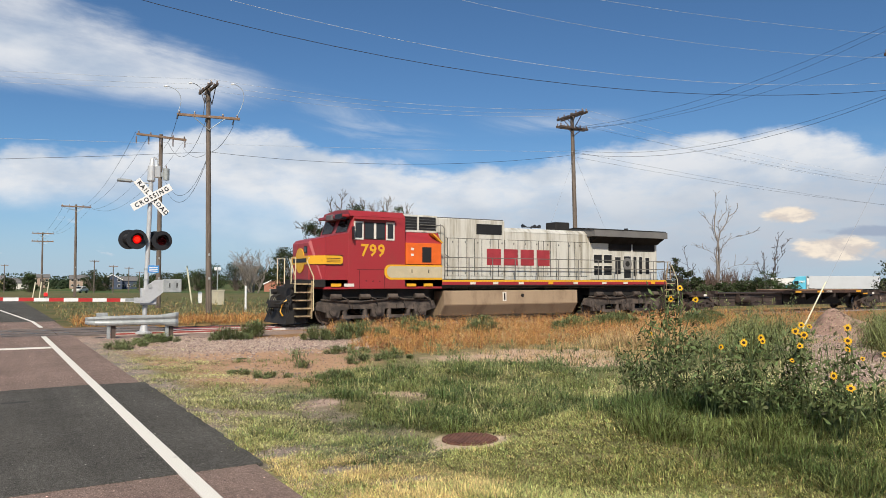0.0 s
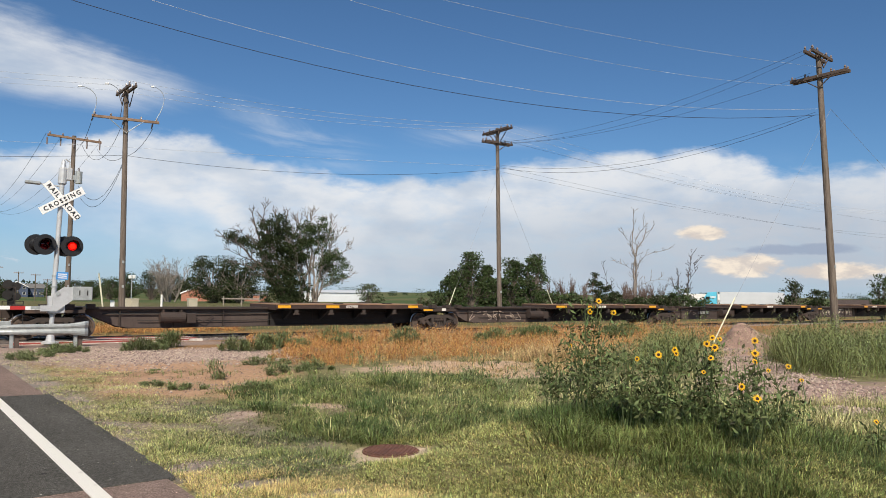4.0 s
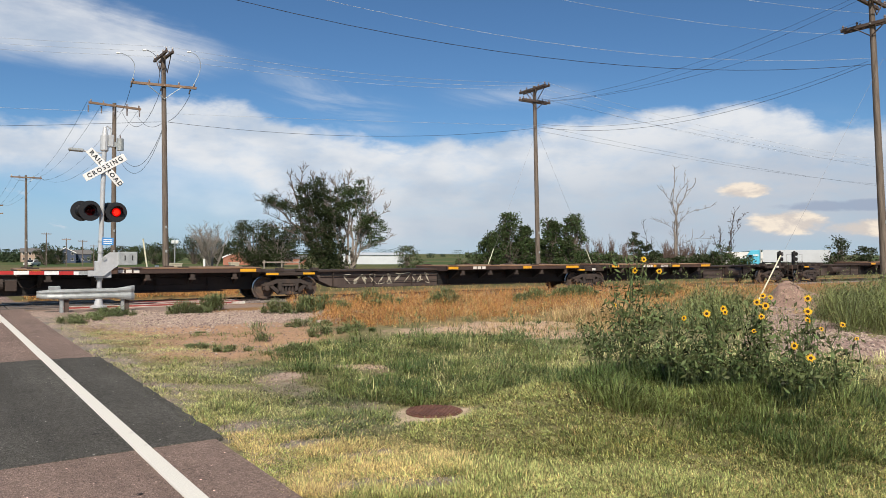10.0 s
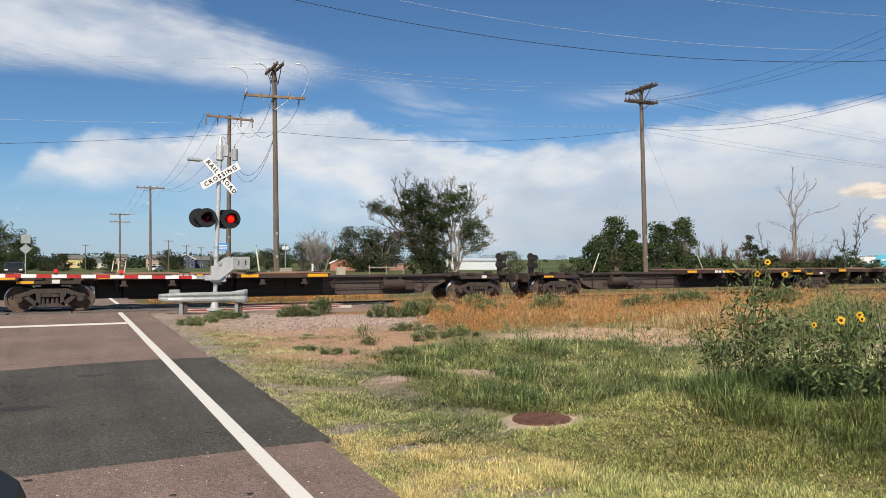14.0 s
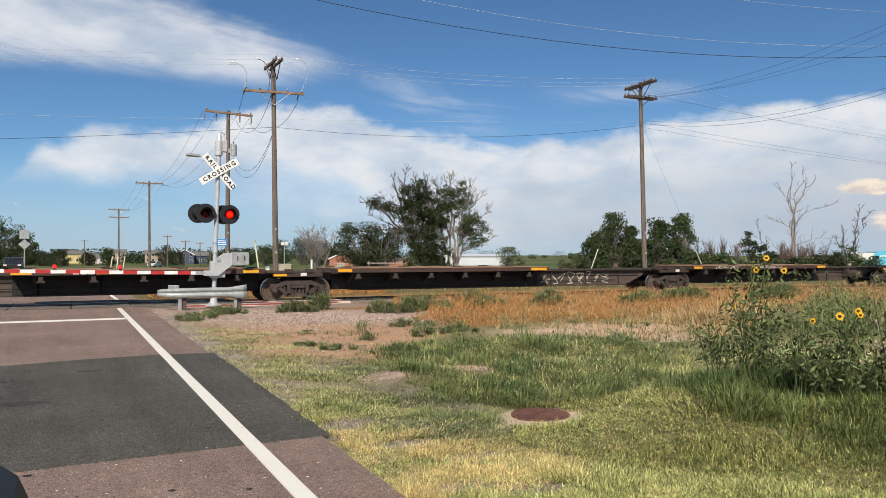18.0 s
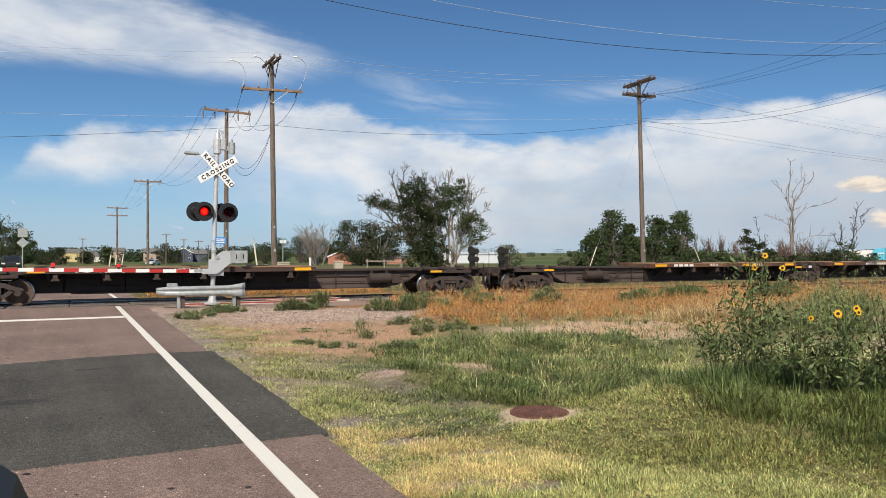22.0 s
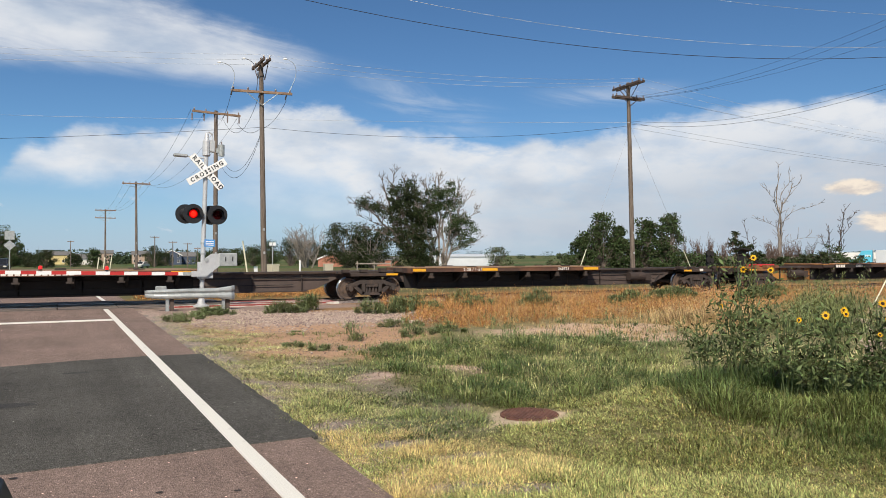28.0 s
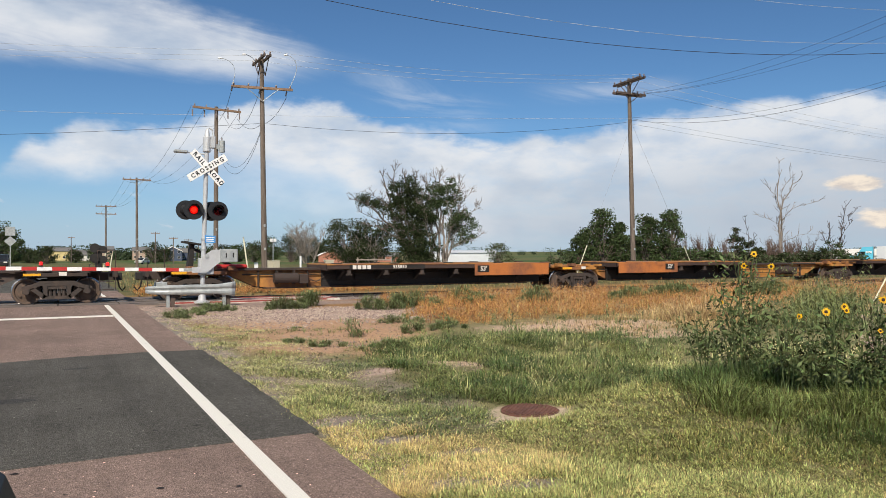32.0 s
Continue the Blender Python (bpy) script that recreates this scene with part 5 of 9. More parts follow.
part("snow_plough", prism(new_bm(), [(0.06, 0.08), (0.16, 0.3), (0.26, 0.6), (0.45, 0.6), (0.45, 0.1)], -1.3, 1.3), GRIME, loco)
part("rear_pilot", box(new_bm(), 20.75, 21.2, -1.3, 1.3, 0.25, 1.7, 0.02), GRIME, loco)
part("coupler", box(new_bm(), -0.15, 0.6, -0.16, 0.16, 0.68, 0.98, 0.03), GRIME, loco)
part("coupler", box(new_bm(), 21.1, 21.7, -0.16, 0.16, 0.68, 0.98, 0.03), GRIME, loco)
for k, y in enumerate((-0.9, -0.6, 0.5, 0.8)):
    part("air_hose", tube(new_bm(), [(0.28, y, 1.0), (0.1, y, 0.85), (0.02, y, 0.55), (0.12, y, 0.4)], 0.03), GRIME if k else YELLOW, loco)
for x0, x1 in ((0.42, 1.08), (20.15, 20.98)):
    for i, z in enumerate((0.36, 0.66, 0.97, 1.28, 1.6)):
        part("step", box(new_bm(), x0 + 0.02, x1 - 0.05, -1.52, -1.05, z, z + 0.05), STEP_TAN, loco, "worn tan step")
    part("step_back", box(new_bm(), x0, x1, -1.06, -1.0, 0.3, 1.7), GRIME, loco)
    part("step_side", box(new_bm(), (x1 - 0.04) if x0 < 5 else x0, x1 if x0 < 5 else x0 + 0.04, -1.54, -1.0, 0.3, 1.75), STEP_TAN if x0 < 5 else TRUCK_GREY, loco)
rails = [[(1.12, -1.54, 0.6), (1.12, -1.54, 1.9), (0.86, -1.5, 2.5), (0.95, -1.5, 2.66)], [(0.4, -1.48, 1.3), (0.4, -1.48, 1.95), (0.2, -1.4, 2.6)],
         [(0.62, -0.9, 1.6), (0.62, -0.9, 2.66), (0.62, -0.4, 2.66), (0.62, -0.4, 1.6)], [(0.62, 0.4, 1.6), (0.62, 0.4, 2.66), (0.62, 1.3, 2.66), (0.62, 1.3, 1.6)],
         [(20.3, -1.52, 0.9), (20.35, -1.52, 2.2), (20.5, -1.46, 2.72)], [(21.2, -1.52, 0.5), (21.15, -1.5, 1.8), (20.75, -1.46, 2.6)],
         [(20.85, -1.3, 1.7), (20.85, -1.3, 2.75), (20.85, 1.3, 2.75), (20.85, 1.3, 1.7)]]
for pts in rails:
    part("grab_rail", tube(new_bm(), pts, 0.024), STEP_TAN if pts[0][0] in (20.3, 20.85) else PALE_RAIL, loco)
# roof fittings
bm = new_bm()
for k, dx in enumerate((-0.28, 0.0, 0.28)):
    cyl(bm, (12.7 + dx, -0.1, 4.34), (12.7 + dx + (0.25 if k else -0.25), -0.1, 4.38), 0.03, 0.09, seg=10)
cyl(bm, (12.7, -0.1, 4.15), (12.7, -0.1, 4.36), 0.03, seg=8)
box(bm, 12.35, 13.05, -0.13, -0.07, 4.31, 4.35)
part("air_horn", bm, BLACK, loco)
part("exhaust_stack", box(new_bm(), 13.98, 14.85, -0.4, 0.4, 4.15, 4.62, 0.03), GRIME, loco)
part("roof_beacon", cyl(new_bm(), (19.0, 0, 4.36), (19.0, 0, 4.5), 0.1, seg=12), BLACK, loco)
for x in (3.3, 4.4):
    part("antenna", cyl(new_bm(), (x, 0.3, 4.55), (x, 0.3, 4.68), 0.05, seg=8), BLACK, loco)
part("mirror", box(new_bm(), 2.7, 2.74, -1.75, -1.56, 3.4, 3.9), BLACK, loco)
part("grab_post", tube(new_bm(), [(7.15, -0.96, 2.0), (7.15, -0.96, 4.2)], 0.015), HAND_RAIL, loco)


# ---- utility poles and wires ----
def polar(heading, dist, z=0.0):
    return Vector((dist * math.sin(radians(heading)), dist * math.cos(radians(heading)), z))


def insulator(bm, x, y, z, h=0.16):
    return lathe(bm, [(0.03, 0), (0.06, 0.02), (0.035, 0.06), (0.055, 0.09), (0.03, h)], 8, Matrix.Translation((x, y, z)))


def pole(base, height, tilt, label, arms, r0=0.17, r1=0.115):
    """arms: (height from ground, half length, heading of the arm, dark, drop of the braces, side of the pole)."""
    p = thing("utility_pole", label, "utility pole", "utility poles", at=Matrix.Translation(base) @ pose(0, 0, 0, tilt[0], tilt[1], 0))
    part("pole", cyl(new_bm(), (0, 0, -0.4), (0, 0, height), r0, r1, 14), POLE_WOOD, p, smooth=False)
    for z, half, turn, dark, brace, side in arms:
        m = Matrix.Translation((0, 0, z)) @ pose(0, 0, 0, 0, 0, -turn)
        y = side * 0.16
        bm = box(new_bm(), -half, half, y - 0.055, y + 0.055, -0.07, 0.07, 0.008)
        bmesh.ops.transform(bm, matrix=m, verts=bm.verts)
        arm = part("crossarm", bm, DARK_ARM if dark else ARM_WOOD, p)
        if brace:
            for s in (-1, 1):
                bm = tube(new_bm(), [(s * half * 0.52, y * 1.35, -0.05), (0, y * 1.2, -brace)], 0.026 if dark else 0.02)
                bmesh.ops.transform(bm, matrix=m, verts=bm.verts)
                part("brace", bm, GALV if not dark else DARK_ARM, p)
        bm = tube(new_bm(), [(0, y * 1.5, 0), (0, -y * 1.2, 0)], 0.03, 6)
        bmesh.ops.transform(bm, matrix=m, verts=bm.verts)
        part("bolt", bm, GALV, arm)
        for s in (-0.92, -0.45, 0.45, 0.92):
            bm = insulator(new_bm(), s * half, y, 0.07)
            bmesh.ops.transform(bm, matrix=m, verts=bm.verts)
            part("insulator", bm, INSUL, arm)
    for z in (1.8, 3.1):
        part("tag", box(new_bm(), -0.05, 0.05, -r0 - 0.012, -r0 + 0.02, z, z + 0.14), GALV, p)
    return p


A, B, C, D = polar(13.5, 43.6), Vector((9.07, 51.2, 0)), Vector((33.05, 38.18, 0)), Vector((34.18, 16.57, 0))
HA, HB, HC, HD = 12.58, 11.25, 12.92, 13.0
pole(A, HA, (0, -0.85), "tall weathered wooden pole with two crossarms", [(HA - 0.15, 1.32, 89, True, 0.85, -1), (HA - 0.15, 1.32, 89, True, 0.85, 1), (HA - 1.74, 1.69, 4, False, 0.74, -1)])
pole(B, HB, (0, 0.15), "wooden pole with one crossarm beside the crossing", [(HB - 0.2, 1.61, -10, False, 0, -1)])
pole(C, HC, (-0.85, -0.95), "tall weathered wooden pole with two dark crossarms", [(HC - 0.2, 1.42, 93, True, 0.75, -1), (HC - 0.2, 1.42, 93, True, 0.75, 1), (HC - 1.02, 1.26, -3, True, 0.5, -1), (HC - 1.02, 1.26, -3, True, 0, 1)])
pole(D, HD, (-2.13, -1.07), "tall weathered wooden pole with crossed crossarms", [(HD - 0.15, 1.2, -7, True, 0.6, -1), (HD - 0.15, 1.2, -7, True, 0, 1), (HD - 1.13, 1.27, 85, True, 0.55, -1), (HD - 1.13, 1.27, 85, True, 0, 1)])
E_, F_ = polar(4.75, 92.0, -0.05), polar(2.75, 130.0, -0.6)
pole(E_, 10.1, (0, -0.3), "slender wooden pole beyond the railway", [(9.85, 1.5, -4, False, 0.6, -1)], 0.16, 0.1)
pole(F_, 9.6, (0, 0), "slender wooden pole with two crossarms", [(9.4, 1.5, -4, False, 0.6, -1), (8.2, 1.5, -4, False, 0.6, -1)], 0.16, 0.1)
for h, d, z in ((5.95, 190, 8.0), (7.15, 200, 7.0), (8.15, 200, 6.6), (8.85, 215, 5.6), (0.6, 260, 8.0)):
    q = polar(h, d, -1.7)
    pole(q, z, (0, 0), "thin distant wooden pole", [(z - 0.3, 1.0, 0, False, 0, -1)], 0.14, 0.1)


def wire(p0, p1, sag, material=WIRE, r=0.012, n=14, name="overhead_wire", label="thin sagging overhead wire"):
    p0, p1 = Vector(p0), Vector(p1)
    pts = [p0.lerp(p1, k / n) - Vector((0, 0, 4 * sag * (k / n) * (1 - k / n))) for k in range(n + 1)]
    return tagged(part(name, tube(new_bm(), pts, r * 0.66, 4), material), label, "wire", "overhead wires")


def up(p, z, dx=0.0, dy=0.0):
    return Vector((p.x + dx, p.y + dy, z))


W_ = Vector((-62, 45, 0))        # next pole to the west, out of view
R_ = Vector((104, 37, 0))        # next pole to the east
AT, CT, DT = A + Vector((-0.19, 0.0, 0)), C + Vector((-0.21, 0.19, 0)), D + Vector((-0.23, 0.46, 0))     # the leaning tops
for dy in (-1.21, 0.0, 1.21):
    wire(up(W_, 12.0, 0, dy), up(AT, HA + 0.1, 0, dy), 1.61, WIRE_PALE, 0.009)
    wire(up(AT, HA + 0.1, 0, dy), up(CT, HC + 0.03, 0, dy), 0.5, WIRE_PALE, 0.009)
    wire(up(CT, HC + 0.03, 0, dy), up(R_, 12.3, 0, dy), 1.9, WIRE_PALE, 0.009)
wire(up(W_, 7.0), up(A, 8.9, -0.12), 1.92, WIRE, 0.014)
wire(up(A, 8.9, -0.12), up(C, 10.1, -0.2), 0.66, WIRE, 0.014)
wire(up(W_, 9.5), up(A, 9.35, -0.12), 1.31, WIRE_PALE, 0.009)
wire(up(A, 9.35, -0.12), up(C, 10.3, -0.2), 0.06, WIRE_PALE, 0.008)
for dx, z0, x1, z1, sag in ((0.4, HC - 0.9, -0.9, HD - 0.05, 0.75), (0.85, HC - 0.9, -0.45, HD - 0.05, 0.95), (1.2, HC - 0.9, -0.1, HD - 0.9, 0.65)):
    wire(up(CT, z0, dx, -0.1), up(DT, z1, x1, 0.3), sag, WIRE, 0.01)
wire(up(C, 10.2, -0.15), up(DT, 10.12, -0.1, 0.12), 1.22, WIRE, 0.013)
wire(up(C, 10.4, -0.15), up(DT, 10.25, -0.1, 0.12), 1.12, WIRE, 0.01)
for z0, z1, sag in ((10.35, 8.6, 0.9), (12.2, 10.4, 0.9), (10.0, 9.4, 1.1)):
    wire(up(CT, z0, 0.2), up(R_, z1), sag, WIRE, 0.009)
wire(up(DT, 10.09, -0.1), Vector((-8, 27, 13.36)), 2.55, WIRE, 0.015, 24)
wire(up(DT, 10.37, -0.1), Vector((-8, 27, 14.22)), 2.48, WIRE_PALE, 0.008, 24)
wire(up(DT, 11.6, -0.3, 1.0), Vector((-4, 27, 15.66)), 1.75, WIRE_PALE, 0.007, 24)
wire(up(DT, 12.3, -0.2), Vector((-4, 27, 14.91)), 1.02, WIRE_PALE, 0.007, 24)
for dx in (-1.6, -0.7, 0.7, 1.6):
    wire(up(B, HB - 0.1, dx, -0.15 + 0.18 * dx), up(E_, 9.75, dx * 0.85, -0.15), 1.5 + 0.3 * abs(dx), WIRE, 0.014)
    wire(up(E_, 9.75, dx * 0.85, -0.15), up(F_, 8.75 if dx > 0 else 7.6, dx * 0.85, -0.15), 0.8, WIRE, 0.014)
# slack jumpers between the two poles at the crossing
LOW = HA - 1.74
for p0, p1, sag in ((up(A, LOW - 0.35, -1.85, 0.1), up(B, HB - 0.5, 0.2), 0.45), (up(A, LOW - 0.35, 1.2, -0.2), up(A, 8.92, 0.05), 0.25), (up(A, 8.85, -0.1), up(B, 8.15, 0.35), 1.55), (up(A, 8.8, -0.1), up(B, 7.6, 0.4), 1.6), (up(A, LOW - 0.35, -0.35), up(B, HB - 0.55, 0.5), 1.35), (up(A, 8.95, -0.1), up(B, HB - 0.7, 1.4), 0.5)):
    wire(p0, p1, sag, WIRE, 0.018, 12, "jumper_cable", "slack black jumper cable between poles")
# stiff leads that rise from the lower arm, bow out and end in a pale pothead
for dx, tip, bow, lift in ((-1.84, -0.68, 0.25, 1.36), (-0.5, -0.72, 0.16, 1.72), (1.3, -0.2, 0.5, 1.95)):
    pts = [up(A, LOW + 0.05 + lift * math.sin(math.pi / 2 * k / 11), dx + tip * (k / 11) ** 2.2 + bow * math.sin(math.pi * k / 11), -0.2) for k in range(12)]
    tagged(part("arc_cable", tube(new_bm(), pts, 0.016, 5), WIRE if dx == -0.5 else GALV), "curved bare lead above a crossarm", "wire", "overhead wires")
    t = part("pothead", cyl(new_bm(), (-0.08, 0, -0.03), (0.1, 0, 0.0), 0.035, 0.05, 8), WHITE)
    t.matrix_world = Matrix.Translation(pts[-1])
    tagged(t, "small white cable end above a crossarm", "cable end", "cable ends")
for dx in (-1.82, 1.2, -0.3):
    t = part("strain_insulator", lathe(new_bm(), [(0.02, 0), (0.05, -0.05), (0.03, -0.09), (0.05, -0.14), (0.03, -0.18), (0.05, -0.23), (0.015, -0.3)], 8), WIRE)
    t.matrix_world = Matrix.Translation(up(A, LOW - 0.06, dx, -0.2)) @ pose(0, 0, 0, 0, 14, 0)
    tagged(t, "dark insulator hung under a crossarm", "insulator", "hung insulators")
for k in range(5):
    t = part("fuse_cutout", cyl(new_bm(), (0, 0, 0.2), (0, 0, -0.25), 0.05, 0.04, 8), INSUL)
    t.matrix_world = Matrix.Translation(up(B, HB - 0.5, -1.5 + 0.75 * k, -0.15))
    tagged(t, "grey fuse cutout hung from a crossarm", "fuse", "fuse cutouts")
t = thing("transformer", "small grey pole-top transformer drum", "transformer", at=Matrix.Translation(up(B, HB - 3.0, 0.35, -0.2)))
part("drum", cyl(new_bm(), (0, 0, 0), (0, 0, 0.75), 0.2, seg=14), GALV, t)
part("bushing", cyl(new_bm(), (0, 0, 0.75), (0, 0, 0.95), 0.04, seg=8), INSUL, t)
part("bracket", box(new_bm(), -0.35, -0.15, -0.03, 0.03, 0.2, 0.5), GALV, t)
# guy wires with their yellow guards
STRAND = mat("strand_steel", (0.2, 0.2, 0.21), 0.6, 0.3, vary=0.1, bump=0)
YGUARD = mat("guy_guard_yellow", (0.72, 0.68, 0.5), 0.5, vary=0.15, scale=6, bump=0.05)
for top, foot in ((up(C, 10.0, -0.15), polar(36.6, 47.5)), (up(C, 10.0, -0.15), polar(45.3, 53)), (up(D, 10.3, -0.15), polar(56.3, 30)), (up(D, 10.3, -0.15), D + Vector((8.4, -5.2, 0)))):
    g = thing("guy_wire", "steel guy wire with a pale yellow guard", "guy wire", "guy wires", at=Matrix.Translation(foot))
    v = top - foot
    part("strand", tube(new_bm(), [(0, 0, -0.1), v], 0.006, 4), STRAND, g)
    part("guard", tube(new_bm(), [(0, 0, -0.1), v.normalized() * 2.3], 0.025, 6), YGUARD, g)

# ---- crossing signal, gate and guard rail ----
SIG = Vector((4.2, 26.25, 0))
sig = thing("crossing_signal", "railroad crossing mast with crossbuck and twin flashing lights", "crossing signal", at=Matrix.Translation(SIG) @ pose(0, 0, 0, 0, 1.7, 0))
part("mast", cyl(new_bm(), (0, 0, 0), (0, 0, 5.1), 0.075, seg=16), SILVER, sig)
part("base", lathe(new_bm(), [(0.26, 0), (0.26, 0.05), (0.14, 0.1), (0.11, 0.26), (0.085, 0.28)], 16), SILVER, sig)
bm = lathe(new_bm(), [(0.1, 0), (0.13, 0.03), (0.13, 0.5), (0.09, 0.56), (0.06, 0.75), (0.03, 0.8)], 12, Matrix.Translation((0, 0, 5.05)))
box(bm, 0.1, 0.27, -0.08, 0.08, 5.2, 5.6, 0.02)
tube(bm, [(0.18, 0, 5.6), (0.18, 0, 5.8), (0.05, 0, 5.88)], 0.025)
part("bell", bm, SILVER, sig, "silver bell and junction head")
arm = part("luminaire_arm", tube(new_bm(), [(0, 0, 4.98), (-0.5, 0, 5.0), (-0.8, 0, 5.0)], 0.025), SILVER, sig)
part("luminaire", box(new_bm(), -1.05, -0.6, -0.09, 0.09, 4.96, 5.06, 0.03), GALV, arm)
for ang, z, y, words in ((-46.5, 4.52, -0.12, (("RAIL", -0.4), ("ROAD", 0.42))), (34.0, 4.52, -0.15, (("CROSSING", 0.0),))):
    m = Matrix.Translation((0.02, y, z)) @ Matrix.Rotation(radians(-ang), 4, "Y")
    bm = box(new_bm(), -0.72, 0.72, -0.008, 0.008, -0.125, 0.125, 0.004)
    bmesh.ops.transform(bm, matrix=m, verts=bm.verts)
    blade = part("crossbuck_blade", bm, WHITE, sig, "white crossbuck blade with black letters")
    for text, off in words:
        letters(text, 0.2 if len(text) == 4 else 0.195, 0.002, BLACK, blade, m @ Matrix.Translation((off, -0.012, 0)) @ FACE_CAM, spread=1.3 if len(text) == 4 else 1.42)
bar = part("lamp_bar", box(new_bm(), -0.5, 0.5, -0.04, 0.04, 3.05, 3.13), BLACK, sig)
LIGHT_BOARDS = []
for x, front in ((-0.38, -1), (0.4, -1), (-0.58, 1), (0.24, 1)):
    y = front * 0.16
    bm = new_bm()
    cyl(bm, (x, y, 3.09), (x, y + front * 0.03, 3.09), 0.325, seg=28)
    cyl(bm, (x, y - front * 0.16, 3.09), (x, y, 3.09), 0.13, 0.2, 16)
    lamp = part("flasher", bm, BLACK, sig, "round black signal lamp")
    hood = new_bm()
    n = 14
    ring0 = [hood.verts.new((x + 0.19 * math.cos(a), y + front * 0.03, 3.09 + 0.19 * math.sin(a))) for a in [math.pi * (-0.12 + 1.24 * k / n) for k in range(n + 1)]]
    ring1 = [hood.verts.new((x + 0.19 * math.cos(a), y + front * (0.1 + 0.26 * max(0, math.sin(a))), 3.09 + 0.19 * math.sin(a))) for a in [math.pi * (-0.12 + 1.24 * k / n) for k in range(n + 1)]]
    fs = [hood.faces.new((ring0[k], ring0[k + 1], ring1[k + 1], ring1[k])) for k in range(n)]
    bmesh.ops.solidify(hood, geom=fs, thickness=0.008)
    part("hood", hood, BLACK, lamp)
    seat = Matrix.Translation((x, y + front * 0.03, 3.09)) @ pose(0, 0, 0, 90 if front < 0 else -90, 0, 0)
    part("lens", lathe(new_bm(), [(0.15, 0), (0.145, 0.02), (0.09, 0.045), (0.02, 0.055)], 18, seat), RED_DIM, lamp, "dark red lens")
    if front < 0:
        bm = lathe(new_bm(), [(0.138, 0.004), (0.13, 0.014), (0.09, 0.03)], 18, seat)
        cold = len(bm.faces)
        lathe(bm, [(0.09, 0.03), (0.07, 0.04), (0.01, 0.044)], 18, seat)
        bm.faces.ensure_lookup_table()
        for f in bm.faces[cold:]:
            f.material_index = 1
        me = mesh_of(bm, "light_board")
        me.materials.append(RED_GLOW)
        me.materials.append(RED_LIT)
        LIGHT_BOARDS.append(part("light_board", me, RED_GLOW, lamp, "glowing red light board"))
plate = part("notice_plate", box(new_bm(), 0.02, 0.36, -0.1, -0.085, 2.02, 2.26), BLUE_SIGN, sig, "small blue notice plate")
bm = new_bm()
for k in range(3):
    box(bm, 0.06, 0.32, -0.106, -0.101, 2.06 + 0.06 * k, 2.09 + 0.06 * k)
part("notice_lines", bm, WHITE, plate)
for z in (2.1, 1.75, 0.9):
    part("clamp", cyl(new_bm(), (0, 0, z), (0, 0, z + 0.06), 0.095, seg=14), GALV, sig)
gate = thing("crossing_gate", "lowered red and white striped crossing gate arm", "crossing gate", at=Matrix.Translation(SIG + Vector((0, -0.18, 0))))
bm = new_bm()
box(bm, -0.12, 0.36, 0.02, 0.3, 0.95, 1.5, 0.02)
part("mechanism", bm, SILVER, gate, "silver gate drive housing")
bm = new_bm()
prism(bm, [(-0.35, 1.02), (0.12, 1.02), (0.62, 1.42), (1.0, 1.44), (1.0, 1.78), (0.3, 1.78), (-0.02, 1.55), (-0.02, 1.2), (-0.35, 1.2)], -0.06, 0.0)
part("counterweight_arm", bm, SILVER, gate, "bent silver counterweight arm")
bm = box(new_bm(), 0.55, 1.12, -0.14, 0.16, 1.36, 1.8, 0.02)
cw = part("counterweight", bm, GALV, gate, "pale grey counterweight box")
for x in (0.72, 0.95):
    part("slot", box(new_bm(), x, x + 0.035, -0.148, -0.138, 1.52, 1.68), GRIME, cw)
part("pivot_bolts", cyl(new_bm(), (0.12, -0.09, 1.58), (0.12, -0.04, 1.58), 0.07, seg=12), GALV, gate)
arm_len, x0, z = 6.9, -0.35, 1.12
part("arm_root", box(new_bm(), -0.62, -0.2, -0.05, 0.03, z - 0.05, z + 0.06, 0.01), GALV, gate)
k = 0
while x0 > -0.35 - arm_len:
    w = 0.41
    part("arm_stripe", box(new_bm(), x0 - w, x0, -0.045, -0.005, z - 0.055, z + 0.055), RED_TAPE if k % 2 else WHITE, gate)
    x0 -= w
    z += 0.0078      # the lowered arm points slightly upwards
    k += 1
for x in (-2.9, -4.75, -6.9):
    z = 1.12 + 0.019 * (-0.35 - x)
    lamp = part("gate_lamp", cyl(new_bm(), (x, -0.03, z + 0.06), (x, -0.03, z + 0.1), 0.05, seg=10), BLACK, gate)
    part("lens", lathe(new_bm(), [(0.045, 0), (0.056, 0.02), (0.056, 0.085), (0.03, 0.11)], 12, Matrix.Translation((x, -0.03, z + 0.1))), mat("gate_lamp_red", (0.75, 0.02, 0.02), 0.3, vary=0.05, emit=0.7, bump=0) if x == -2.9 else bpy.data.materials["gate_lamp_red"], lamp, "glowing red gate lamp")
guard = thing("guard_rail", "short galvanised guard rail before the signal mast", "guard rail", at=pose(0, 25.05, 0))
prof = [(0.03, 0.35), (-0.02, 0.36), (-0.05, 0.4), (-0.055, 0.45), (-0.035, 0.49), (-0.008, 0.512), (-0.008, 0.53), (-0.035, 0.555), (-0.055, 0.59), (-0.05, 0.635), (-0.02, 0.665), (0.03, 0.67)]
path = [(2.36, 0.42, 0.6), (2.42, 0.25, 0.72), (2.6, 0.1, 0.85), (3.0, 0.02, 0.95), (3.6, 0.0, 1.0), (4.5, 0.0, 1.0), (4.72, -0.01, 1.2), (4.95, 0.0, 1.42), (5.06, 0.08, 1.48), (5.1, 0.3, 1.48)]
bm = new_bm()
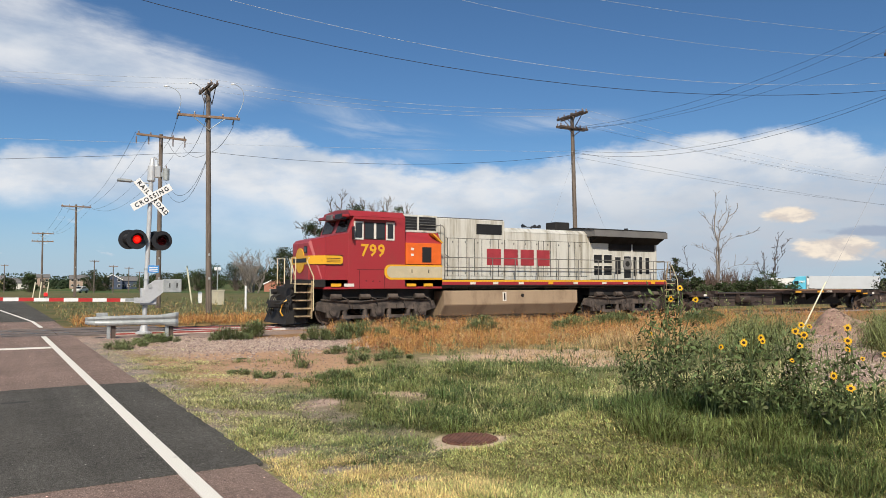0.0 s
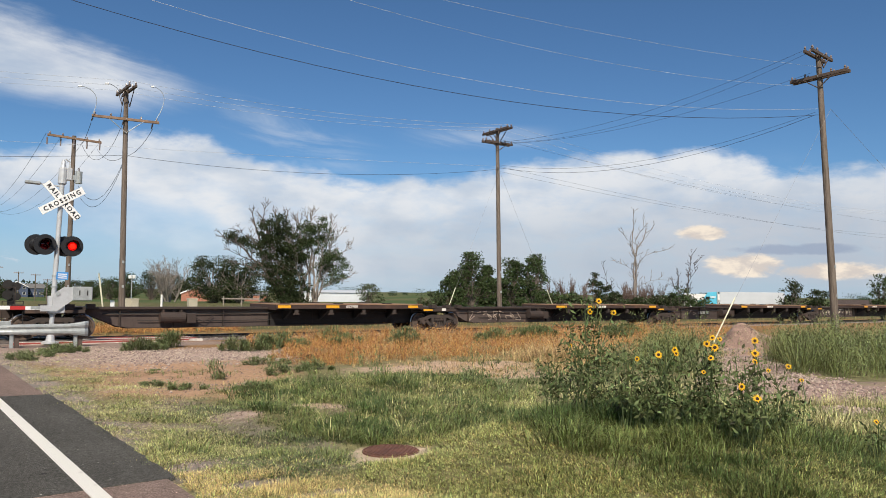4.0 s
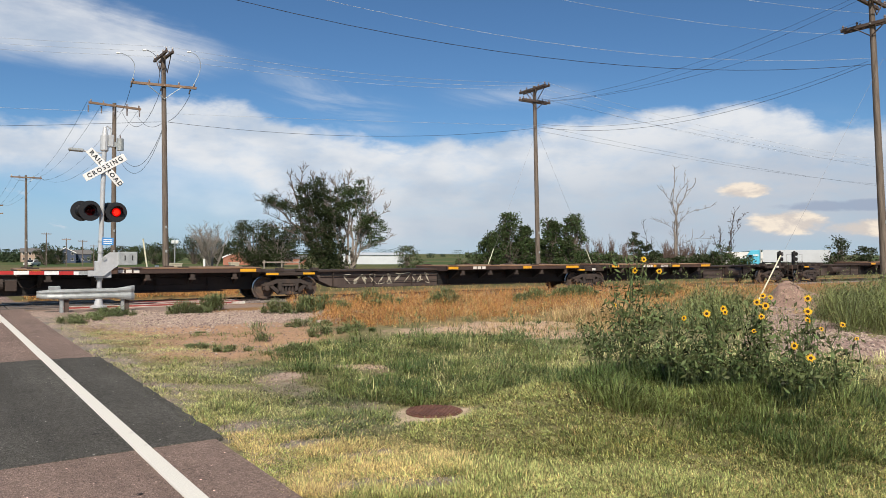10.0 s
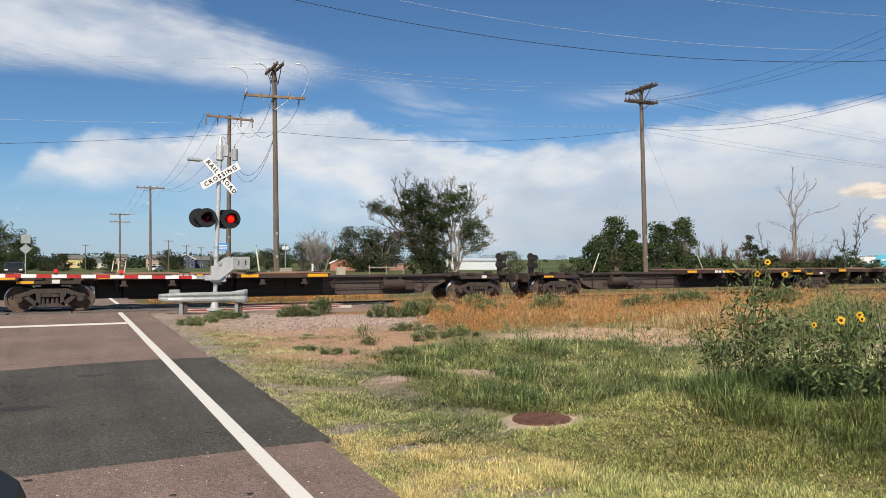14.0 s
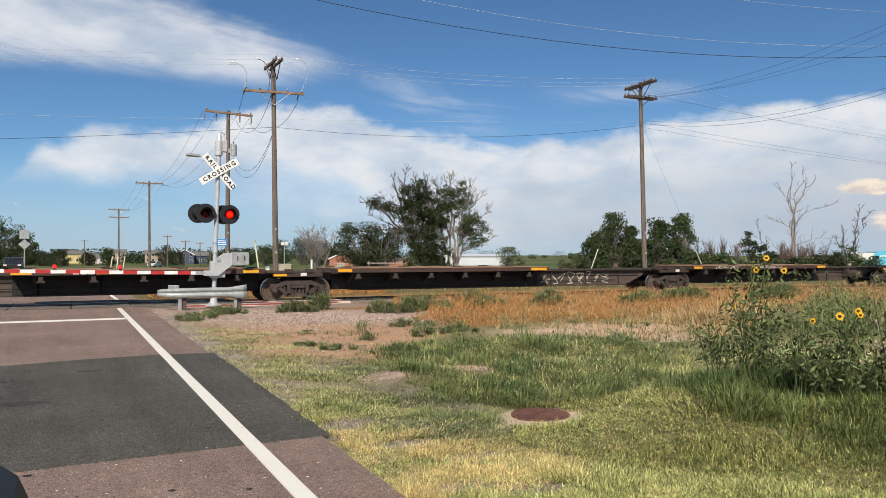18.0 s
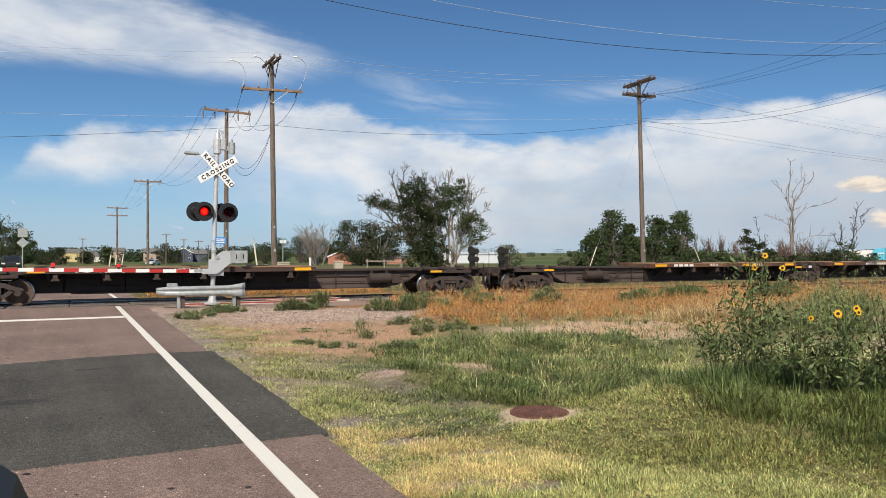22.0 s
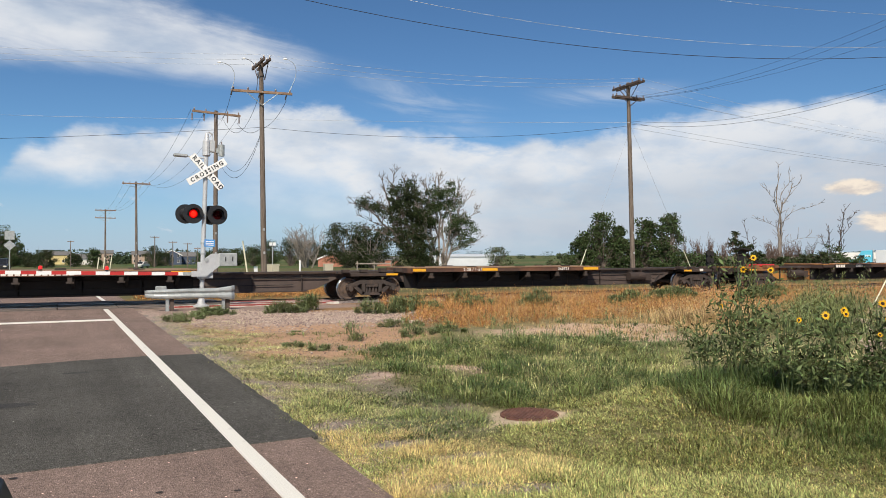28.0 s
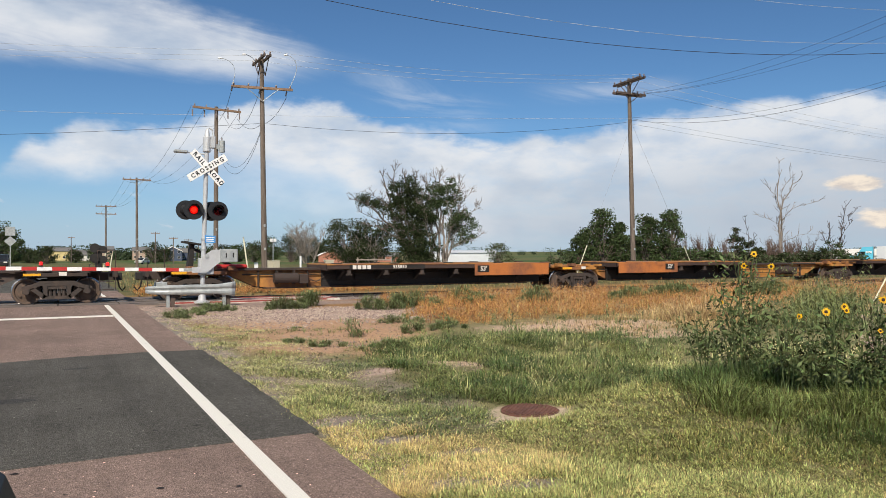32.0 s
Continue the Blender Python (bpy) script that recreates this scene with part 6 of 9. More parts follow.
rings = [[bm.verts.new((px_, py_ + o, 0.51 + (zz - 0.51) * k)) for o, zz in prof] for px_, py_, k in path]
for a, b in zip(rings, rings[1:]):
    for k in range(len(prof)):
        bm.faces.new((a[k], b[k], b[(k + 1) % len(prof)], a[(k + 1) % len(prof)]))
bm.faces.new(rings[0][::-1])
bm.faces.new(rings[-1])
bmesh.ops.recalc_face_normals(bm, faces=bm.faces)
part("beam", bm, GALV, guard, "corrugated steel beam with a flared end")
for x in (3.0, 4.72):
    part("post", box(new_bm(), x - 0.05, x + 0.05, 0.06, 0.18, -0.2, 0.62, 0.01), GALV, guard)
    part("block", box(new_bm(), x + 0.08, x + 0.2, 0.1, 0.22, -0.2, 0.6), DARK_ARM, guard)
part("post_cap", box(new_bm(), 2.65, 2.97, 0.05, 0.24, 0.6, 0.76, 0.02), GALV, guard)


# ---- trees and far things ----
BARK = mat("grey_bark", (0.17, 0.135, 0.11), 0.9, vary=0.3, scale=3, fine=30, bump=0.3)
DEAD = mat("bleached_wood", (0.3, 0.255, 0.22), 0.85, vary=0.25, scale=3, fine=30, bump=0.2)
DARK_BARK = mat("dark_twigs", (0.11, 0.085, 0.075), 0.9, vary=0.25, scale=3, fine=30, bump=0.2)
RED_TWIG = mat("reddish_twigs", (0.16, 0.108, 0.085), 0.9, vary=0.25, scale=3, fine=30, bump=0.1)


def leaf_mat(name, base, island=0.4, glow=0.3):
    return mat(name, base, 0.6, vary=0.15, scale=0.8, fine=20, bump=0, island=island, through_light=glow, sheen=0.3)


LEAF_DARK = leaf_mat("dark_leaves", (0.042, 0.056, 0.02), 0.55)
LEAF_ELM = leaf_mat("elm_leaves", (0.066, 0.094, 0.033), 0.6)
LEAF_GREY = leaf_mat("dusty_leaves", (0.09, 0.115, 0.05), 0.5)
LEAF_SUN = leaf_mat("sunflower_leaves", (0.125, 0.15, 0.056), 0.85, 0.2)


def grow(seed, height, spread, trunks=1, levels=4, kids=4, upright=0.5, first=0.25, lean=0.2, r0=None, wobble=0.25):
    """Branch segments (p0, p1, r0, r1) and the tips of the last level."""
    r = random.Random(seed)
    segs, tips = [], []
    r0 = r0 or height * 0.02

    def limb(p, d, length, rad, level):
        n = 3
        q = p
        for k in range(n):
            d = (d + Vector((r.uniform(-1, 1), r.uniform(-1, 1), r.uniform(-0.5, 0.8))) * wobble * (0.4 if level == 0 else 1)).normalized()
            e = q + d * (length / n)
            ra, rb = rad * (1 - 0.55 * k / n), rad * (1 - 0.55 * (k + 1) / n)
            segs.append((q, e, ra, rb))
            if level < levels and (level > 0 or (k + 1) / n > first):
                for _ in range(kids if level == 0 else max(1, kids - 1)):
                    a = r.uniform(0, 2 * math.pi)
                    side = Vector((math.cos(a), math.sin(a), 0)) * spread
                    nd = (d * upright + side * r.uniform(0.5, 1.0) + Vector((0, 0, upright * r.uniform(0.2, 1.0)))).normalized()
                    limb(q.lerp(e, r.uniform(0.3, 1.0)), nd, length * r.uniform(0.42, 0.72), rb * 0.6, level + 1)
            elif level == levels:
                tips.append(e)
            q = e
    for t in range(trunks):
        a = r.uniform(0, 2 * math.pi)
        limb(Vector((0.25 * t * math.cos(a), 0.25 * t * math.sin(a), -0.2)), Vector((math.cos(a) * lean, math.sin(a) * lean, 1)).normalized(), height * 0.55, r0, 0)
    return segs, tips


def limbs_mesh(name, segs, material, least=0.006, sides=4):
    n = len(segs)
    p0, p1 = np.array([s[0] for s in segs]), np.array([s[1] for s in segs])
    ra, rb = np.maximum([s[2] for s in segs], least), np.maximum([s[3] for s in segs], least)
    d = p1 - p0
    d /= np.linalg.norm(d, axis=1)[:, None] + 1e-9
    a = np.cross(d, np.where(np.abs(d[:, 2:]) > 0.9, [[1.0, 0, 0]], [[0, 0, 1.0]]))
    a /= np.linalg.norm(a, axis=1)[:, None]
    b = np.cross(d, a)
    ring = []
    for p, r in ((p0, ra), (p1, rb)):
        for k in range(sides):
            t = 2 * math.pi * k / sides
            ring.append(p + (a * math.cos(t) + b * math.sin(t)) * r[:, None])
    v = np.stack(ring, 1).reshape(-1, 3)
    o = (np.arange(n) * 2 * sides)[:, None]
    f = np.concatenate([o + [k, (k + 1) % sides, sides + (k + 1) % sides, sides + k] for k in range(sides)])
    return raw(name, v, f, material)


def leaves_mesh(name, centres, size, rng, material, flat=0.0, droop=False):
    n = len(centres)
    u = rng.normal(size=(n, 3))
    if droop:
        u[:, 2] = -np.abs(u[:, 2]) * 1.1
    u /= np.linalg.norm(u, axis=1)[:, None]
    w = rng.normal(size=(n, 3))
    w[:, 2] *= 1 - flat
    w = np.cross(u, w)
    w /= np.linalg.norm(w, axis=1)[:, None] + 1e-9
    wide = 0.32 if droop else 0.45
    s = (size * (rng.uniform(0.35, 1.5, n) if droop else rng.uniform(0.6, 1.3, n)))[:, None]
    v = np.stack([centres - u * s, centres + w * s * wide, centres + u * s, centres - w * s * wide], 1).reshape(-1, 3)
    o = (np.arange(n) * 4)[:, None]
    return raw(name, v, o + [0, 1, 2, 3], material)


def tree(name, label, at, segs, tips, bark, leaf=None, per_tip=0, leaf_size=0.1, puff=0.35, seed=1, keep=None, group="", least=0.008, category="tree"):
    t = thing(name, label, category, group, at=Matrix.Translation(at))
    part("trunk", limbs_mesh("trunk", segs, bark, least), bark, t)
    if leaf:
        rng = np.random.default_rng(seed)
        pts = np.array([p for p in tips if keep is None or keep(p)])
        c = np.repeat(pts, per_tip, 0) + rng.normal(size=(len(pts) * per_tip, 3)) * puff * np.array([1, 1, 0.7])
        c = c[c[:, 2] > 0.05]
        part("crown", leaves_mesh("crown", c, leaf_size, rng, leaf), leaf, t)
    return t


def far_z(h, d):
    q = polar(h, d)
    return float(ground_height(np.array(q.x), np.array(q.y)))


def spot(h, d):
    q = polar(h, d)
    return Vector((q.x, q.y, far_z(h, d)))


def bushy(name, label, at, width, height, leaf, seed, clusters=40, leaves=60, leaf_size=0.12, bark=BARK, low=0.0, puff=0.09, group="", category="bush", gaps=0.35, taper=0.7, lean=0.0):
    """A plant filled by leafy sprays on forked limbs, inside an uneven dome."""
    r, q = random.Random(seed), np.random.default_rng(seed)
    t = thing(name, label, category, group, at=Matrix.Translation(at))
    bumps = [(r.uniform(0, 6.283), r.uniform(0.25, 0.95), r.uniform(-0.3, 0.22)) for _ in range(9)]
    segs, cs = [], []
    while len(cs) < clusters:
        a, z, rad = r.uniform(0, 6.283), low + (1 - low) * r.random(), math.sqrt(r.random())
        edge = (1 - max(0, (z - 0.45) / 0.55) ** 2 * taper) * (0.55 + 0.45 * min(1, (z - low) / 0.25 + 0.3))
        edge *= 1 + sum(m * math.exp(-((math.cos(a - b) - 1) ** 2) * 3 - ((z - c) / 0.2) ** 2) for b, c, m in bumps)
        if r.random() < gaps * 0.6 and rad < 0.6:
            continue
        tip = Vector((math.cos(a) * rad * edge * width / 2 + lean * z * height, math.sin(a) * rad * edge * width / 2, z * height * r.uniform(0.85, 1.04)))
        cs.append((np.array(tip), r.uniform(0.5, 1.3)))
        foot = Vector((r.uniform(-0.12, 0.12) * width * 0.4, r.uniform(-0.12, 0.12) * width * 0.4, -0.1))
        k1 = foot.lerp(tip, 0.35) + Vector((0, 0, 0.12 * height * z))
        k2 = foot.lerp(tip, 0.7) + Vector((r.uniform(-1, 1), r.uniform(-1, 1), 1.2)) * 0.05 * height
        rb = 0.013 * height
        segs += [(foot, k1, rb, rb * 0.7), (k1, k2, rb * 0.7, rb * 0.45), (k2, tip, rb * 0.45, rb * 0.2)]
        for _ in range(3):
            e = tip + Vector((r.gauss(0, 1), r.gauss(0, 1), r.gauss(0.5, 0.8))) * puff * width * 0.9
            segs.append((k2.lerp(tip, r.uniform(0.3, 1)), e, rb * 0.25, rb * 0.1))
    part("trunk", limbs_mesh("trunk", segs, bark, 0.012), bark, t)
    if leaf:
        c = np.concatenate([p + np.clip(q.normal(size=(int(leaves * k), 3)), -1.5, 1.5) * puff * width * k * np.array([1, 1, 0.62]) for p, k in cs])
        part("crown", leaves_mesh("crown", c[c[:, 2] > 0.05], leaf_size, q, leaf), leaf, t)
    return t


def old_elm(label, at, limbs, sprays, seed, bark, leaf, turn, twigs=12, name="elm_tree", group="", size=1.0, least=0.01):
    """Long forked limbs, each given by its tip, bow and thickness; leaves sit in separate sprays."""
    r, q = random.Random(seed), np.random.default_rng(seed)
    t = thing(name, label, "tree", group, at=Matrix.Translation(at) @ pose(0, 0, 0, 0, 0, turn))
    segs, ends = [], []
    for foot, tip_u, tip_z, bow, thick in limbs:
        dep = r.uniform(-1.8, 1.8) * size
        thick *= 0.85
        p0, tip = Vector((foot, dep * 0.15, -0.2)), Vector((tip_u, dep, tip_z))
        prev, n = p0, 9
        for k in range(1, n + 1):
            f = k / n
            p = p0.lerp(tip, f) + Vector((-(tip_u - foot) * bow * math.sin(math.pi * f), 0, abs(tip_z) * 0.5 * bow * math.sin(math.pi * f))) + Vector((r.gauss(0, 0.15), r.gauss(0, 0.17), r.gauss(0, 0.1))) * min(1, size * 1.2)
            segs.append((prev, p, thick * (1 - 0.8 * (k - 1) / n), thick * (1 - 0.8 * f)))
            if k > 2:
                for _ in range(3 if size > 0.9 else 2):
                    d = ((p - prev).normalized() + Vector((r.uniform(-1, 1), r.uniform(-1, 1), r.uniform(-0.4, 0.8)))).normalized()
                    ln = r.uniform(0.6, 1.7) * (1.15 - 0.6 * f) * size
                    m = p + d * ln * 0.5 + Vector((0, 0, 0.06))
                    e = p + d * ln + Vector((r.gauss(0, 0.12), r.gauss(0, 0.12), r.uniform(0, 0.3)))
                    segs += [(p, m, thick * 0.3, thick * 0.2), (m, e, thick * 0.2, thick * 0.1)]
                    for _ in range(twigs // 3):
                        w = m.lerp(e, r.random())
                        segs.append((w, w + (d + Vector((r.uniform(-1, 1), r.uniform(-1, 1), r.uniform(-0.5, 0.9)))).normalized() * r.uniform(0.2, 0.6), 0.01, 0.004))
                    ends.append(e)
            prev = p
    part("trunk", limbs_mesh("trunk", segs, bark, least), bark, t)
    cs = []
    for u, z, ru, rz in sprays:
        for _ in range(max(6, int(ru * rz * 28))):
            c = np.array([u + r.uniform(-1.25, 1.25) * ru, r.uniform(-1.4, 1.4), z + r.uniform(-1.25, 1.25) * rz])
            k = r.uniform(0.14, 0.34)
            cs.append(c + np.clip(q.normal(size=(int(400 * k), 3)), -1.6, 1.6) * k * np.array([1.3, 1.3, 0.7]))
    if cs:
        cs = np.concatenate(cs)
        part("crown", leaves_mesh("crown", cs, 0.095, q, leaf), leaf, t)


# the big half-dead elm: a leafy half and a bare half
old_elm("large half-dead elm, leafy sprays between bare grey limbs", spot(25.0, 76),
        ((0.0, -6.1, 6.9, 0.1, 0.2), (0.0, -5.2, 4.4, 0.25, 0.15), (-0.1, -3.7, 9.5, -0.12, 0.24), (-0.1, -2.9, 9.9, -0.05, 0.16), (0.0, -1.5, 9.2, 0.05, 0.22), (0.1, -0.3, 9.2, -0.04, 0.2), (0.0, -2.6, 8.0, 0.1, 0.16), (-0.1, -4.6, 7.4, 0.15, 0.13), (-0.1, -5.8, 5.6, 0.2, 0.12), (0.0, -3.4, 5.8, 0.15, 0.12), (0.1, 1.2, 6.8, 0.1, 0.12), (0.2, 0.6, 8.6, 0.1, 0.16)),
        ((-5.7, 7.0, 0.7, 0.4), (-4.8, 6.7, 0.9, 0.5), (-3.9, 6.5, 0.6, 0.4), (-2.9, 6.1, 0.6, 0.4), (-1.9, 7.9, 0.8, 0.6), (-0.9, 8.0, 0.6, 0.6), (-2.2, 6.8, 0.9, 0.6), (-1.2, 6.2, 1.1, 0.8),
         (0.0, 6.0, 1.0, 0.9), (-0.6, 4.6, 1.2, 1.0), (0.5, 4.2, 0.9, 1.0), (-0.4, 3.0, 1.3, 0.9), (-0.8, 1.7, 1.2, 0.9), (0.4, 1.6, 1.1, 0.9), (-0.2, 0.7, 1.6, 0.5), (-2.0, 4.6, 0.8, 0.7), (-1.6, 3.2, 0.6, 0.6), (-2.3, 8.4, 0.6, 0.4), (-1.0, 8.8, 0.5, 0.35), (-2.6, 7.5, 0.6, 0.4), (0.2, 7.4, 0.7, 0.5)), 4, BARK, LEAF_DARK, -25.0, 24)
old_elm("bare grey dying elm with tufts of leaves at its side", spot(26.5, 76.5),
        ((-0.6, -1.2, 8.6, 0.06, 0.14), (-0.3, -0.4, 9.2, -0.06, 0.16), (0.0, 0.0, 9.6, 0.1, 0.17), (0.2, 0.9, 8.9, 0.12, 0.15), (0.4, 2.0, 8.4, 0.1, 0.15), (0.4, 2.9, 7.7, 0.12, 0.13), (0.6, 3.9, 6.3, 0.2, 0.12), (0.5, 3.6, 3.2, 0.3, 0.1), (-0.5, -2.0, 6.6, 0.1, 0.12), (0.3, 1.4, 5.5, 0.1, 0.1)),
        ((-0.3, 8.3, 0.6, 0.4), (0.4, 8.2, 0.8, 0.6), (1.1, 7.6, 0.7, 0.5), (0.6, 6.8, 0.9, 0.5), (-0.6, 6.9, 0.8, 0.7), (1.9, 5.1, 0.8, 0.4), (2.4, 4.5, 0.9, 0.6), (2.9, 3.8, 0.7, 0.5), (1.7, 4.2, 0.7, 0.5), (1.2, 5.7, 0.6, 0.5), (2.0, 2.6, 0.6, 0.4), (-1.3, 5.4, 0.6, 0.6)), 9, DEAD, LEAF_ELM, -26.5, 24)
# pale dead fan-shaped tree and the trees behind it
sg, tp = grow(41, 8.6, 0.9, trunks=7, levels=4, kids=2, upright=0.6, first=0.1, lean=0.6, r0=0.2, wobble=0.24)
tree("dead_tree", "bleached dead tree with a fan of bare limbs", spot(16.6, 140), sg, tp, DEAD, least=0.02)
for i, (h, d, wd, ht) in enumerate(((13.9, 330, 11, 10.5), (15.4, 340, 12, 12), (16.9, 340, 11, 11), (12.7, 330, 9, 8.5), (17.6, 345, 9, 8), (10.4, 340, 12, 7.5), (11.6, 345, 9, 7.5), (5.9, 330, 8, 8.5), (6.6, 350, 7, 6), (2.1, 300, 6, 6.5), (-0.9, 310, 9, 6), (-1.9, 330, 9, 5.5), (9.4, 380, 12, 6), (0.9, 340, 7, 5.5))):
    bushy("tree", "rounded leafy tree in a field", spot(h, d), wd, ht, LEAF_DARK if i % 3 else LEAF_ELM, 400 + i, 50, 64, 0.27, low=0.08, puff=0.1, group="trees across the field", category="tree", gaps=0.1, taper=0.6)
for i, (h, d, wd, ht, cn) in enumerate(((19.6, 120, 7.4, 7.2, 70), (21.4, 118, 7.0, 6.6, 56), (20.6, 124, 7.0, 4.6, 50))):
    bushy("tree", "dark loose-crowned tree with a pale trunk", spot(h, d), wd, ht, LEAF_DARK, 66 + i, cn, 130, 0.15, bark=DEAD, low=0.1, puff=0.085, group="trees behind the railway", category="tree", gaps=0.5, taper=0.5)
# green bushes round the pole
for i, (h, d, wd, ht) in enumerate(((37.3, 66, 2.4, 3.3), (38.6, 67, 3.4, 5.5), (39.8, 68, 2.2, 4.2), (41.9, 67, 2.8, 5.2), (43.4, 67, 2.7, 5.0), (40.9, 70, 2.0, 3.2))):
    bushy("bush", "dense dark green elm bush behind the track", spot(h, d), wd, ht, LEAF_ELM, 80 + i, 80, 100, 0.11, puff=0.1, group="green thicket", gaps=0.1)
for i, (h, d, wd, ht, leaf, n) in enumerate(((35.6, 66, 2.2, 1.9, LEAF_GREY, 20), (44.9, 66, 2.4, 2.3, LEAF_ELM, 26), (46.2, 68, 2.4, 2.0, LEAF_ELM, 26), (47.9, 74, 2.0, 4.0, LEAF_DARK, 30), (48.9, 75, 2.2, 2.9, LEAF_DARK, 26), (52.4, 78, 2.6, 1.9, LEAF_DARK, 24), (54.1, 80, 2.4, 2.6, LEAF_ELM, 26), (31.0, 95, 3.4, 2.9, LEAF_GREY, 34), (50.0, 72, 2.4, 1.5, LEAF_GREY, 18), (51.4, 76, 2.6, 1.6, LEAF_ELM, 24), (53.2, 77, 2.4, 1.9, LEAF_DARK, 26), (49.4, 77, 2.0, 2.0, LEAF_ELM, 22), (45.5, 69, 3.0, 1.7, LEAF_DARK, 26), (46.9, 71, 2.8, 1.6, LEAF_ELM, 24), (48.4, 73, 2.6, 1.5, LEAF_DARK, 24), (50.8, 75, 2.8, 1.4, LEAF_DARK, 24), (52.8, 78, 3.0, 1.5, LEAF_DARK, 24), (55.3, 80, 3.0, 1.4, LEAF_ELM, 22))):
    bushy("bush", "low grey-green shrub by the track" if leaf is LEAF_GREY else "loose green elm bush by the track", spot(h, d), wd, ht, leaf, 140 + i, n, 55, 0.12, puff=0.1, group="shrubs along the fence")
for i, (h, d, wd, ht) in enumerate(((45.9, 71, 2.6, 3.4), (51.3, 78, 2.2, 3.2), (50.4, 79, 2.0, 2.4), (36.2, 66, 1.4, 1.4))):
    sg, tp = grow(110 + i, ht, 0.5, trunks=9, levels=3, kids=3, upright=1.3, first=0.05, lean=0.25, r0=0.028, wobble=0.2)
    tree("bush", "leafless reddish brushy shrub by the fence", spot(h, d), sg, tp, RED_TWIG, group="brushy shrubs", category="bush", least=0.006)
# tall bare trees
old_elm("tall bare dead tree with thin pale limbs", spot(50.75, 80), ((0.0, -0.1, 10.2, 0.02, 0.13), (0.0, -1.5, 8.4, 0.45, 0.06), (0.15, 1.9, 9.0, 0.4, 0.11), (0.1, 0.9, 9.4, 0.3, 0.06), (0.2, 3.4, 6.6, 0.5, 0.05), (0.0, -1.9, 5.2, 0.45, 0.05), (0.1, 3.2, 3.5, 0.5, 0.04)), (), 31, DEAD, None, -50.75, 3, "dead_tree", "bare trees", 0.55, 0.016)
old_elm("bare dead tree with dark twigs", spot(54.3, 82), ((0.0, 0.6, 6.0, 0.05, 0.09), (0.0, 1.2, 5.5, 0.1, 0.06), (0.0, -0.8, 4.1, -0.1, 0.05), (0.0, -1.2, 3.0, 0.1, 0.04)), (), 33, DARK_BARK, None, -54.3, 6, "dead_tree", "bare trees", 0.5, 0.018)
old_elm("thin leaning dead stem", spot(48.9, 79), ((0.0, -0.5, 5.0, 0.0, 0.05), (0.1, 0.3, 3.0, 0.0, 0.03)), (), 35, DARK_BARK, None, -48.9, 3, "dead_tree", "bare trees", 0.25, 0.016)
# right-hand far trees
for i, (h, d, wd, ht, leaf) in enumerate(((61.3, 180, 6, 6.4, LEAF_DARK), (62.75, 180, 4.4, 4.6, LEAF_DARK), (66.6, 150, 6, 6.0, LEAF_ELM), (68.2, 150, 6.4, 6.4, LEAF_ELM))):
    bushy("tree", "small dense tree far across the field", spot(h, d), wd, ht, leaf, 230 + i, 45, 40, 0.24, low=0.05, puff=0.1, group="far trees", category="tree", gaps=0.1)
# left-hand tree and distant tree line
for i, (h, d, wd, ht) in enumerate(((-4.3, 130, 8, 7.4), (-6.0, 140, 9, 8.2), (-3.1, 150, 5, 6.0))):
    bushy("tree", "large leafy tree beside the far road", spot(h, d), wd, ht, LEAF_ELM, 270 + i, 75, 110, 0.15, low=0.1, puff=0.085, group="trees by the far road", category="tree", gaps=0.25, taper=0.55)
rng = np.random.default_rng(5)
cl = []
for h in np.arange(-8, 75, 0.22):
    if rng.random() < (0.9 if h < 14 else 0.32):
        d = rng.uniform(420, 560) if h < 14 else rng.uniform(700, 1300)
        q = spot(h, d)
        s = rng.uniform(1.8, 5.2) * (1 if h < 14 else 1.4)
        n = 190
        cl.append(np.array(q) + np.array([0, 0, s * 0.8]) + np.clip(rng.normal(size=(n, 3)), -1.35, 1.35) * np.array([s * 0.9, s * 0.9, s * 0.55]))
cl = np.concatenate(cl)
tagged(part("far_trees", leaves_mesh("far_trees", cl, 0.8, rng, leaf_mat("far_leaves", (0.05, 0.075, 0.035), 0.35)), LEAF_DARK), "distant line of dark trees on the plain", "trees", kind="stuff")


# ---- far buildings ----
ROOF = mat("grey_shingles", (0.16, 0.155, 0.15), 0.85, vary=0.2, scale=1, fine=8, bump=0.2)
PALE_WALL = mat("pale_siding", (0.62, 0.6, 0.55), 0.8, vary=0.08, scale=0.6, fine=8, bump=0.1)
BRICK = mat("orange_brick", (0.4, 0.17, 0.11), 0.85, vary=0.15, scale=0.7, fine=10, bump=0.2)
TAN_WALL = mat("tan_stucco", (0.42, 0.31, 0.24), 0.85, vary=0.1, scale=0.7, fine=10)
YELLOW_WALL = mat("yellow_siding", (0.62, 0.5, 0.24), 0.85, vary=0.1, scale=0.7, fine=10)
NAVY_WALL = mat("navy_siding", (0.06, 0.08, 0.13), 0.8, vary=0.1, scale=0.7, fine=10)
WHITE_STEEL = mat("white_sheet_steel", (0.56, 0.58, 0.61), 0.5, vary=0.06, scale=0.3, fine=6, bump=0.05)


